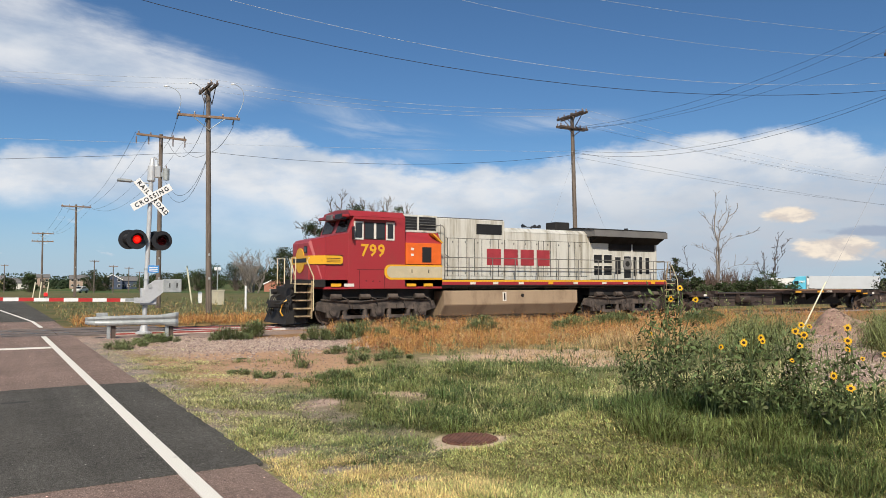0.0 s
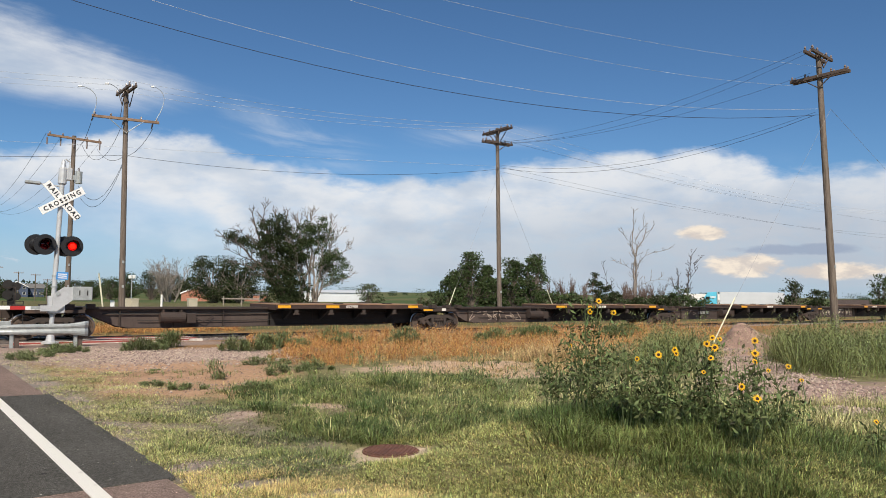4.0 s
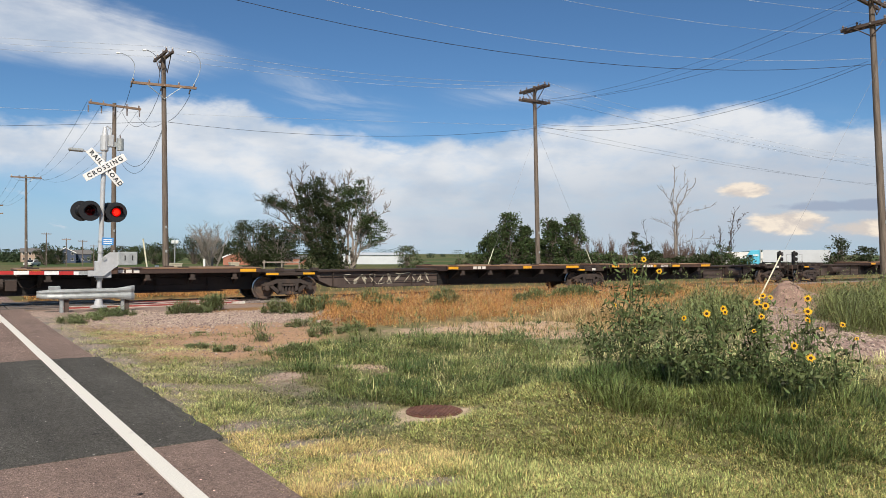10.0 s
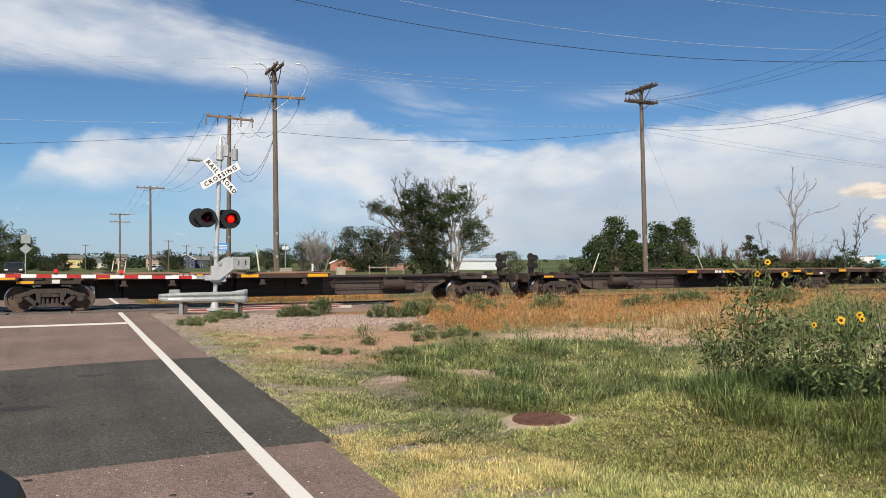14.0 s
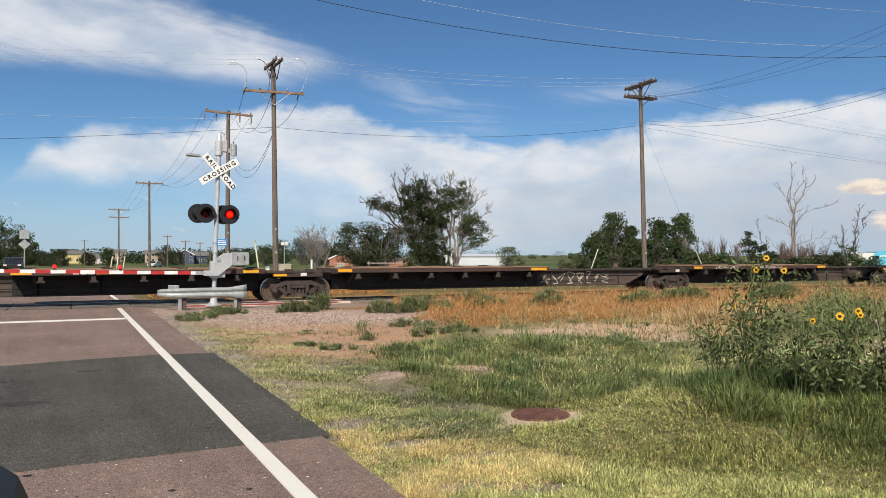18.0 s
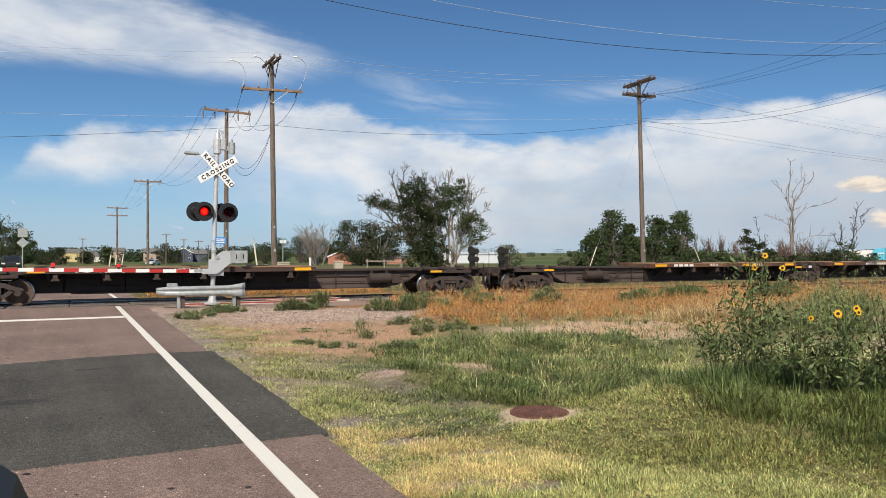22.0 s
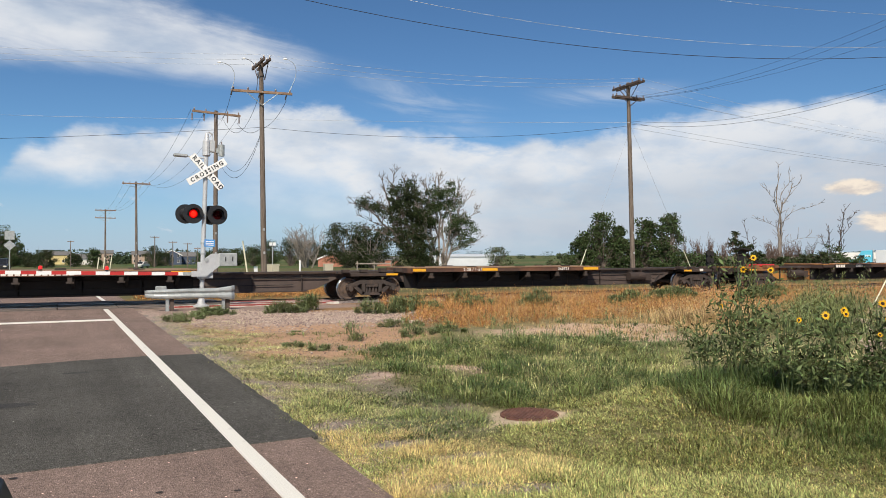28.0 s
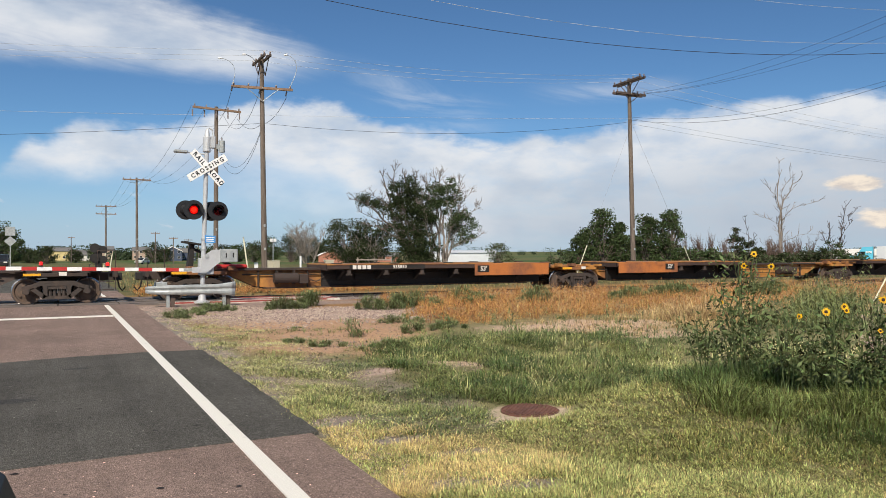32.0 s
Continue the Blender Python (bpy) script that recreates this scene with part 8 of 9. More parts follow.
# mown lawn at the roadside: matted, in patches of several colours
tufts("lawn", "short yellowish green mown lawn", sprinkle(54000, 8, 70, 5.2, 11.0, lambda x, y: mown(x, y) * (0.55 + 0.45 * spots(x, y, 0.35, 5, 0.55))), 6, 0.045, 0.03, 0.075, 0.012, 1.5, GRASS)
tufts("lawn", "fresher green patches in the lawn", sprinkle(36000, 12, 70, 5.2, 11.0, lambda x, y: mown(x, y) * (0.2 + 0.8 * spots(x, y, 0.3, 9, 0.52))), 6, 0.035, 0.03, 0.09, 0.008, 1.3, GRASS_MID)
tufts("lawn", "bleached straw flecks in the lawn", sprinkle(26000, 8, 70, 5.2, 11.0, lambda x, y: mown(x, y) * (0.1 + 0.9 * spots(x, y, 0.3, 7, 0.45))), 5, 0.03, 0.03, 0.08, 0.006, 1.6, GRASS_DRY)
tufts("low_weeds", "dark clover-like weeds spreading through the lawn", sprinkle(26000, 10, 76, 5.2, 11.5, lambda x, y: mown(x, y) * spots(x, y, 0.3, 81, 0.3)), 8, 0.03, 0.012, 0.05, 0.01, 1.9, GRASS_TALL)
tufts("lawn", "golden dry grass by the road edge", sprinkle(30000, 8, 44, 5.0, 10.5, lambda x, y: within(x, y, *STRAW_AREAS) * bared(x, y) * (0.1 + 0.9 * spots(x, y, 0.35, 12, 0.6))), 9, 0.035, 0.03, 0.1, 0.006, 1.8, GRASS_DRY)
tufts("lawn", "yellow-green grass by the road edge", sprinkle(16000, 8, 44, 5.0, 10.5, lambda x, y: within(x, y, *STRAW_AREAS) * bared(x, y) * spots(x, y, 0.4, 14, 0.5)), 7, 0.035, 0.025, 0.08, 0.0055, 1.6, GRASS)
tufts("low_weeds", "low dusty grey-green weeds in thin turf", sprinkle(34000, 10, 46, 5.5, 13.5, lambda x, y: within(x, y, *DUSTY) * bared(x, y) * (0.12 + 0.88 * spots(x, y, 0.3, 16, 0.5))), 8, 0.04, 0.015, 0.055, 0.013, 1.9, GRASS_DUSTY)
tufts("low_weeds", "dark low weeds in thin turf", sprinkle(16000, 10, 46, 5.5, 13.5, lambda x, y: within(x, y, *DUSTY) * bared(x, y) * spots(x, y, 0.28, 116, 0.5)), 8, 0.04, 0.02, 0.075, 0.012, 1.7, GRASS_TALL)
tufts("lawn", "pale dry tips in thin turf", sprinkle(9000, 10, 46, 5.5, 13.5, lambda x, y: within(x, y, *DUSTY) * bared(x, y) * spots(x, y, 0.25, 118, 0.5)), 5, 0.04, 0.03, 0.09, 0.006, 1.6, GRASS_PALE)
# verge beside the road: a dense yellow-green strip that widens with distance
strip = lambda x, y: np.clip(1.5 - np.abs(x - 2.85 - 0.03 * (y - 8)) / (0.55 + 0.035 * (y - 8)), 0, 1) * (y > 7.6) * (1 - 0.9 * within(x, y, *GRITTY)) * np.clip((23.5 - y) / 4, 0, 1)
tufts("verge_grass", "pale yellow verge grass beside the road", sprinkle(26000, 4, 26, 7.4, 25, lambda x, y: strip(x, y) * (0.04 + 0.96 * spots(x, y, 0.3, 11, 0.54))), 7, 0.05, 0.02, 0.08, 0.0085, 1.6, GRASS_PALE)
tufts("verge_grass", "yellow-green grass along the road", sprinkle(24000, 4, 28, 7.4, 25, lambda x, y: strip(x, y) * (0.04 + 0.96 * spots(x, y, 0.35, 18, 0.52))), 7, 0.05, 0.02, 0.09, 0.0085, 1.5, GRASS)
tufts("low_weeds", "low grey-green weeds on the gravelly verge", sprinkle(13000, 5, 30, 7.6, 26, lambda x, y: (x < 5.4) * np.maximum(bared(x, y), 0.15) * spots(x, y, 0.35, 91, 0.5)), 8, 0.05, 0.02, 0.08, 0.012, 1.8, GRASS_DUSTY)
tufts("verge_grass", "patchy green verge grass", sprinkle(9000, 6, 30, 8.0, 25, lambda x, y: (x < 6) * bared(x, y) * spots(x, y, 0.4, 13, 0.3)), 9, 0.055, 0.03, 0.15, 0.009, 1.5, GRASS_MID)
# rank grass between lawn and gravel
tufts("tall_grass", "tall rank green grass", sprinkle(26000, 16, 56, 7.6, 16.8, lambda x, y: within(x, y, *RANK) * bared(x, y) * (0.12 + 0.88 * spots(x, y, 0.4, 15, 0.44))), 10, 0.06, 0.05, 0.24, 0.0065, 1.6, GRASS_TALL, 15)
tufts("tall_grass", "bright green seeding grass", sprinkle(20000, 16, 56, 7.6, 16.8, lambda x, y: within(x, y, *RANK, *SEEDY) * bared(x, y) * (0.1 + 0.9 * spots(x, y, 0.4, 17, 0.48))), 9, 0.055, 0.05, 0.24, 0.0065, 1.6, GRASS_MID, 17)
tufts("tall_grass", "pale ears and dry stalks among the green grass", sprinkle(8000, 16, 56, 8.0, 16.8, lambda x, y: within(x, y, *RANK) * bared(x, y) * spots(x, y, 0.4, 19, 0.45)), 3, 0.07, 0.1, 0.25, 0.006, 1.3, GRASS_PALE, 19)
tufts("tall_grass", "yellow-green seeding grass between the green", sprinkle(26000, 18, 58, 8.0, 15.5, lambda x, y: np.maximum(within(x, y, *SEEDY), 0.7 * within(x, y, *RANK)) * bared(x, y) * (0.2 + 0.8 * spots(x, y, 0.35, 23, 0.55))), 7, 0.055, 0.04, 0.17, 0.0065, 1.6, GRASS, 23)
tufts("tall_grass", "dry seed stalks before the sand", sprinkle(9000, 24, 58, 8.0, 15.5, lambda x, y: within(x, y, *SEEDY) * bared(x, y) * spots(x, y, 0.3, 29, 0.42)), 5, 0.05, 0.08, 0.22, 0.007, 1.3, GRASS_PALE, 29)
tufts("tall_grass", "dark unmown grass beside the lawn", sprinkle(29000, 40, 80, 5.6, 12, lambda x, y: within(x, y, *SHADY) * (0.15 + 0.85 * spots(x, y, 0.3, 105, 0.5))), 8, 0.045, 0.03, 0.14, 0.0075, 1.4, GRASS_TALL, 105)
tufts("tall_grass", "fresh grass beside the lawn", sprinkle(18000, 40, 80, 5.6, 12, lambda x, y: within(x, y, *SHADY) * spots(x, y, 0.35, 107, 0.45)), 7, 0.05, 0.04, 0.2, 0.0075, 1.3, GRASS_MID, 107)
tufts("tall_grass", "pale stalks beside the lawn", sprinkle(14000, 42, 80, 5.6, 12, lambda x, y: within(x, y, *SHADY) * (0.15 + 0.85 * spots(x, y, 0.3, 109, 0.45))), 5, 0.05, 0.04, 0.15, 0.0065, 1.4, GRASS, 109)
tufts("tall_grass", "wispy grass on bare soil", sprinkle(5200, 12, 50, 11.5, 18, lambda x, y: (x > 4.2) * np.clip(1.2 - ell(x, y, 6.0, 14.5, 4.0, 3.2), 0, 1) * spots(x, y, 0.5, 41, 0.2)), 8, 0.06, 0.05, 0.2, 0.009, 1.3, GRASS_MID, 41)
tufts("dry_weeds", "thin dry grass on tan soil", sprinkle(6000, 12, 40, 11.0, 18, lambda x, y: within(x, y, (4.6, 13.6, 1.8, 1.8), (6.0, 15.4, 1.4, 0.8)) * spots(x, y, 0.5, 43, 0.3)), 6, 0.06, 0.02, 0.08, 0.008, 1.7, WEED_TAN, 43)
tufts("tall_grass", "rank dark grass round the sunflowers", sprinkle(15000, 42, 76, 6.4, 15, lambda x, y: within(x, y, (7.6, 5.9, 1.5, 1.1), (8.4, 4.9, 1.5, 1.0), (7.2, 6.9, 1.0, 0.8), (9.6, 6.2, 1.6, 1.2)) * bared(x, y) * (0.1 + 0.9 * spots(x, y, 0.4, 20, 0.38))), 10, 0.07, 0.1, 0.42, 0.007, 1.2, GRASS_TALL, 20)
tufts("tall_grass", "light green grass before the sunflowers", sprinkle(20000, 44, 78, 6.5, 17, lambda x, y: within(x, y, (7.0, 5.3, 1.3, 1.1), (9.0, 5.0, 1.8, 1.4), (10.6, 4.4, 2.0, 1.2), (12.6, 5.6, 1.8, 1.0), (8.0, 6.6, 1.0, 0.8)) * bared(x, y) * spots(x, y, 0.4, 21, 0.6)), 8, 0.07, 0.08, 0.36, 0.007, 1.2, GRASS_MID, 21)
tufts("tall_grass", "pale dry grass round the sunflowers", sprinkle(12000, 46, 78, 7.0, 18, lambda x, y: within(x, y, (11.5, 5.4, 2.6, 1.8), (13.0, 4.4, 2.5, 1.2), (10.8, 8.6, 1.5, 1.0)) * bared(x, y) * spots(x, y, 0.6, 26, 0.58)), 7, 0.07, 0.1, 0.45, 0.0075, 1.0, GRASS_PALE, 26)
heads_at = sprinkle(3600, 16, 58, 7.6, 16.8, lambda x, y: np.maximum(within(x, y, *RANK), within(x, y, *SEEDY)) * bared(x, y) * (0.2 + 0.8 * spots(x, y, 0.5, 119, 0.5)))
ear = heads_at + np.stack([g.normal(size=len(heads_at)) * 0.05, g.normal(size=len(heads_at)) * 0.05, g.uniform(0.1, 0.22, len(heads_at))], 1)
turf("seed_heads", "pale nodding seed heads over the rank grass", ear, 0.05, 0.08, 0.007, 1.8, GRASS_PALE)
# dry orange weeds along the railway
org = lambda x, y: np.maximum(within(x, y, (9.6, 18.0, 1.9, 1.6), (12.5, 19.0, 3.2, 2.8), (17.5, 20.5, 5.0, 4.2), (25, 22, 8, 4.2)), 0.9 * (y > 21.5) * (y < 26.6) * np.clip((x - 8.0) / 2.5, 0, 1) * (x < 42)) * not_bare(x, y, 0.02) * (y < 27.2)
plumes("dry_weeds", "dense rust-orange dried weeds along the track", sprinkle(30000, 22, 60, 15, 44, lambda x, y: org(x, y) * (0.06 + 0.94 * spots(x, y, 1.1, 23, 0.52))), 0.16, 0.46, WEED_ORANGE, 13, 0.12, 0.045, 0.0085)
plumes("dry_weeds", "brown dried weeds between the orange ones", sprinkle(15000, 22, 62, 14, 46, lambda x, y: org(x, y) * spots(x, y, 0.9, 28, 0.5)), 0.14, 0.42, leaf_mat("brown_dry_weed", (0.4, 0.22, 0.1), 0.5, 0.2), 10, 0.12, 0.045, 0.0085)
plumes("dry_weeds", "tan dry grass between the orange weeds", sprinkle(18000, 30, 64, 13, 46, lambda x, y: np.clip(1.3 - ell(x, y, 22.0, 18.0, 13, 8), 0, 1) * spots(x, y, 1.6, 25, 0.46) * not_bare(x, y, 0.03)), 0.12, 0.42, WEED_TAN, 7, 0.12, 0.07, 0.0075)
plumes("green_weeds", "scattered green weeds among the dry ones", sprinkle(9000, 22, 64, 12.5, 42, lambda x, y: spots(x, y, 1.0, 27, 0.3) * not_bare(x, y, 0.02) * (y < 27) * (x > 8)), 0.12, 0.42, WEED_GREEN, 13, 0.16, 0.07, 0.011)
tufts("dry_weeds", "thin dry stalks on pale sand", sprinkle(6500, 34, 50, 13.0, 21, lambda x, y: within(x, y, (12.0, 14.2, 2.4, 2.0)) * spots(x, y, 0.5, 30, 0.5) * not_bare(x, y, 0.4)), 6, 0.06, 0.06, 0.26, 0.008, 1.0, WEED_TAN, 30)
plumes("dry_weeds", "taller rust-brown weeds against the ballast", sprinkle(12000, 22, 62, 22, 48, lambda x, y: (y > 22.6) * (y < 26.8) * np.clip((x - 9.5) / 9, 0, 1) * (x < 46) * (0.15 + 0.85 * spots(x, y, 1.2, 36, 0.6))), 0.28, 0.6, WEED_ORANGE, 14, 0.14, 0.05, 0.01)
plumes("dry_weeds", "taller straw grass against the ballast", sprinkle(7000, 22, 62, 22, 48, lambda x, y: (y > 22.6) * (y < 26.8) * np.clip((x - 8.5) / 9, 0, 1) * (x < 46) * spots(x, y, 1.0, 38, 0.45)), 0.25, 0.55, WEED_TAN, 9, 0.14, 0.08, 0.009)
tufts("green_weeds", "small green tufts on pale sand", sprinkle(4500, 34, 50, 11, 20, lambda x, y: within(x, y, (11.2, 14.0, 2.8, 1.8), (10.4, 11.2, 1.2, 0.8)) * spots(x, y, 0.35, 32, 0.34)), 9, 0.06, 0.05, 0.22, 0.008, 1.1, GRASS_TALL, 32)
def clump_of(cx, cy, rx, ry, hh, seed):
    """Loose weeds: several crowns of leaning, leafy stems, uneven in height."""
    q = np.random.default_rng(seed)
    crowns = max(3, int(26 * rx * ry / 0.12 * 0.5))
    a, rr = q.uniform(0, 6.283, crowns), np.sqrt(q.uniform(0, 1, crowns))
    k = 120
    m = crowns * k
    tall = np.repeat(hh * (1.1 - 0.6 * rr ** 2) * q.uniform(0.45, 1.15, crowns), k)
    ox, oy = np.repeat(cx + rx * rr * np.cos(a), k), np.repeat(cy + ry * rr * np.sin(a), k)
    way, t = q.uniform(0, 6.283, m), q.uniform(0, 1, m) ** 0.7
    out = np.abs(q.normal(size=m)) * 0.3 * tall * t + 0.03
    x, y = ox + np.cos(way) * out, oy + np.sin(way) * out
    base = np.stack([x, y, ground_height(x, y) + tall * t * 0.8 - 0.02], 1)
    v, f = blades(base, np.clip(tall * q.uniform(0.15, 0.45, m), 0.03, 0.16), 0.013 * q.uniform(0.5, 1.5, m), way + q.normal(size=m) * 0.7, q.uniform(0.2, 1.8, m))
    ma = WEED_GREEN if seed % 3 else WEED_SAGE
    tagged(part("green_weeds", raw("green_weeds", v, f, ma), ma), "loose leafy green weeds on gravel", "weeds", kind="stuff")


for i, (cx, cy, rx, ry, hh) in enumerate(((2.8, 21.2, 0.35, 0.5, 0.3), (3.4, 22.0, 0.3, 0.4, 0.2), (4.0, 22.6, 0.7, 0.4, 0.32), (5.9, 22.4, 0.5, 0.4, 0.42), (6.5, 22.9, 0.4, 0.4, 0.3), (7.05, 23.6, 0.35, 0.4, 0.72), (8.3, 21.3, 0.5, 0.35, 0.42), (9.2, 20.9, 0.7, 0.35, 0.5), (10.1, 21.0, 0.4, 0.3, 0.42), (7.2, 16.9, 0.5, 0.22, 0.24), (7.9, 17.4, 0.4, 0.22, 0.26), (4.9, 17.0, 0.2, 0.15, 0.12), (5.4, 14.9, 0.2, 0.18, 0.4), (3.9, 14.2, 0.3, 0.22, 0.18), (4.2, 13.2, 0.5, 0.2, 0.16), (6.9, 14.9, 0.4, 0.3, 0.3), (7.7, 15.0, 0.4, 0.3, 0.26),
        (12.6, 22.3, 0.6, 0.4, 0.5), (14.4, 21.5, 0.8, 0.5, 0.5), (21.6, 22.6, 1.2, 0.6, 0.55), (11.0, 23.6, 0.5, 0.4, 0.4), (16.4, 24.4, 0.8, 0.5, 0.45), (18.6, 21.8, 0.9, 0.5, 0.45), (13.2, 24.6, 0.6, 0.4, 0.5), (24.5, 21.0, 1.0, 0.6, 0.5), (28.0, 23.5, 1.2, 0.6, 0.5), (5.3, 12.6, 0.5, 0.25, 0.2))):
    clump_of(cx, cy, rx, ry, hh, 900 + i)
# tall weeds by the gravel mound
THICK = lambda x, y: np.clip(1.3 - ell(x, y, 21.0, 11.2, 6.0, 3.6), 0, 1) * (ell(x, y, 18.0, 11.4, 1.7, 1.7) > 1) * (ell(x, y, 21.0, 13.1, 2.2, 1.1) > 1) * (ell(x, y, 15.2, 8.6, 2.6, 1.1) > 1) * not_bare(x, y, 0.02)
WEED_TALL = leaf_mat("yellow_green_weed", (0.215, 0.235, 0.085), 0.6, 0.1)
tufts("tall_weeds", "tall yellow-green weed thicket beside the gravel", sprinkle(9000, 52, 76, 14, 34, lambda x, y: THICK(x, y) * (0.2 + 0.8 * spots(x, y, 0.9, 60, 0.5))), 10, 0.12, 0.45, 1.3, 0.011, 0.9, WEED_TALL, 60)
plumes("tall_weeds", "grey-green leafy weeds in the thicket", sprinkle(7000, 52, 76, 14, 34, lambda x, y: THICK(x, y) * (0.1 + 0.9 * spots(x, y, 0.8, 62, 0.5))), 0.55, 1.4, WEED_SAGE, 44, 0.5, 0.06, 0.013)
plumes("tall_weeds", "yellow-green feathery weeds in the thicket", sprinkle(6000, 52, 76, 14, 34, lambda x, y: THICK(x, y) * (0.1 + 0.9 * spots(x, y, 0.7, 66, 0.45))), 0.5, 1.35, WEED_TALL, 44, 0.5, 0.06, 0.013)
plumes("tall_weeds", "low sage-green weeds on the slope", scatter(3500, 12.5, 24, 9.0, 15, lambda x, y: np.clip(1.2 - ell(x, y, 15.2, 11.6, 1.3, 1.7), 0, 1)), 0.25, 0.65, WEED_GREEN, 24, 0.2, 0.07, 0.011)
plumes("green_weeds", "loose green weeds beside the gravel", scatter(2600, 15, 25, 11, 18, lambda x, y: within(x, y, (18.6, 13.6, 1.6, 1.2), (21.4, 15.8, 1.8, 1.2)) * (0.2 + 0.8 * spots(x, y, 0.8, 151, 0.5))), 0.25, 0.6, WEED_GREEN, 14, 0.2, 0.07, 0.011)
tufts("dry_weeds", "bleached dry brush on the mound", scatter(900, 13, 18, 12.5, 16, lambda x, y: np.clip(1.2 - ell(x, y, 14.9, 14.4, 1.6, 1.2), 0, 1)), 14, 0.12, 0.4, 0.85, 0.01, 1.1, WEED_TAN, 64)
# beyond the railway
plumes("far_grass", "orange dry weeds just beyond the railway", scatter(3600, 2.7, 13, 31.7, 36.5, lambda x, y: np.clip((36.5 - y) / 2.5, 0, 1) * (0.15 + 0.85 * spots(x, y, 1.0, 141, 0.6))), 0.2, 0.45, WEED_ORANGE, 8, 0.16, 0.08, 0.012)
plumes("far_grass", "rough dry grass beyond the railway", scatter(10000, 2.6, 75, 31.6, 60, lambda x, y: np.clip(1.3 - (y - 31) / 26, 0, 1) * clumpy(x, y, 3.0, 29)), 0.15, 0.4, leaf_mat("far_dry_grass", (0.38, 0.28, 0.13), 0.5, 0.1), 5, 0.2, 0.14, 0.016)
plumes("far_grass", "rough green grass beyond the railway", scatter(7000, 2.6, 80, 31.6, 75, lambda x, y: clumpy(x, y, 3.0, 31)), 0.12, 0.38, WEED_SAGE, 5, 0.25, 0.15, 0.018)

# ---- gravel ----
def pebbles(name, label, pts, size, material):
    n = len(pts)
    o = np.array([[1, 0, 0], [-1, 0, 0], [0, 1, 0], [0, -1, 0], [0, 0, 1], [0, 0, -1]], float)
    s = size * g.uniform(0.5, 1.5, (n, 1, 1)) * g.uniform(0.6, 1.3, (n, 6, 1))
    a = g.uniform(0, 6.283, n)
    rot = np.stack([np.stack([np.cos(a), -np.sin(a), 0 * a], -1), np.stack([np.sin(a), np.cos(a), 0 * a], -1), np.stack([0 * a, 0 * a, 0 * a + 0.7], -1)], 1)
    v = (np.einsum("nij,kj->nki", rot, o) * s + pts[:, None, :] + [0, 0, size * 0.4]).reshape(-1, 3)
    f = np.array([[0, 2, 4], [2, 1, 4], [1, 3, 4], [3, 0, 4], [2, 0, 5], [1, 2, 5], [3, 1, 5], [0, 3, 5]])
    f = (np.arange(n) * 6)[:, None, None] + f[None]
    return tagged(part(name, raw(name, v, f.reshape(-1, 3), material), material), label, "gravel", kind="stuff")


pebbles("gravel", "pinkish crushed gravel beside the track", scatter(42000, 2.6, 10.5, 12.6, 26.6, lambda x, y: np.clip(1.4 - ell(x, y, 6.4, 20.4, 3.6, 2.7), 0, 1) * (0.1 + 0.9 * spots(x, y, 0.7, 33, 0.55))), 0.024, STONE)
pebbles("gravel", "pale coarse crushed stones beside the track", scatter(12000, 3.0, 10.5, 15.8, 25.5, lambda x, y: within(x, y, (6.6, 20.4, 2.8, 2.0), (8.3, 18.6, 1.2, 0.9), (4.4, 23.6, 1.2, 1.4)) * (0.15 + 0.85 * spots(x, y, 0.7, 133, 0.6))), 0.03, mat("pale_stone", (0.4, 0.3, 0.245), 0.85, vary=0.2, scale=20, fine=120, island=0.5))
pebbles("gravel", "pinkish crushed gravel by the weeds", scatter(26000, 10, 25, 5.2, 17, lambda x, y: within(x, y, (13.8, 7.2, 2.2, 1.0), (15.4, 8.7, 2.2, 1.1), (17.4, 10.9, 1.9, 1.6), (19.9, 12.3, 1.4, 1.0), (22.6, 14.0, 1.3, 0.9), (11.9, 5.5, 1.0, 0.6))), 0.03, STONE)
pebbles("gravel", "loose grit at the road edge", scatter(22000, 2.1, 3.4, 4.2, 26, lambda x, y: np.clip(1.1 - (x - 2.15) / 0.9, 0, 1)), 0.012, STONE)
pebbles("ballast_stones", "grey-brown ballast stones round the rails", np.stack([g.uniform(9.4, 40, 6000), g.uniform(26.9, 29.6, 6000), np.full(6000, -0.075)], 1), 0.035, mat("ballast_stone", (0.27, 0.22, 0.2), 0.9, vary=0.2, scale=20, island=0.4))
GRIT = mat("soil_crumbs", (0.36, 0.26, 0.2), 0.95, vary=0.25, scale=20, fine=90, island=0.55)
pebbles("gravel", "crumbly soil and grit on bare patches", sprinkle(16000, 12, 55, 9.0, 20, lambda x, y: 1 - not_bare(x, y, 0.05)), 0.013, GRIT)
pebbles("gravel", "loose stones scattered over bare soil", sprinkle(5000, 10, 55, 9.0, 21, lambda x, y: (1 - not_bare(x, y, 0.05)) * spots(x, y, 0.4, 35, 0.5)), 0.022, STONE)
MOUND = Vector((24.4, 15.0, 0))
mound = new_bm()
bmesh.ops.create_grid(mound, x_segments=30, y_segments=30, size=2.2)


def heap_height(x, y):
    """Two low rounded heaps run together."""
    return 0.78 * math.exp(-((x + 0.1) / 0.62) ** 2 - (y / 1.0) ** 2) + 0.34 * math.exp(-((x - 0.9) / 0.7) ** 2 - ((y + 0.2) / 0.9) ** 2)


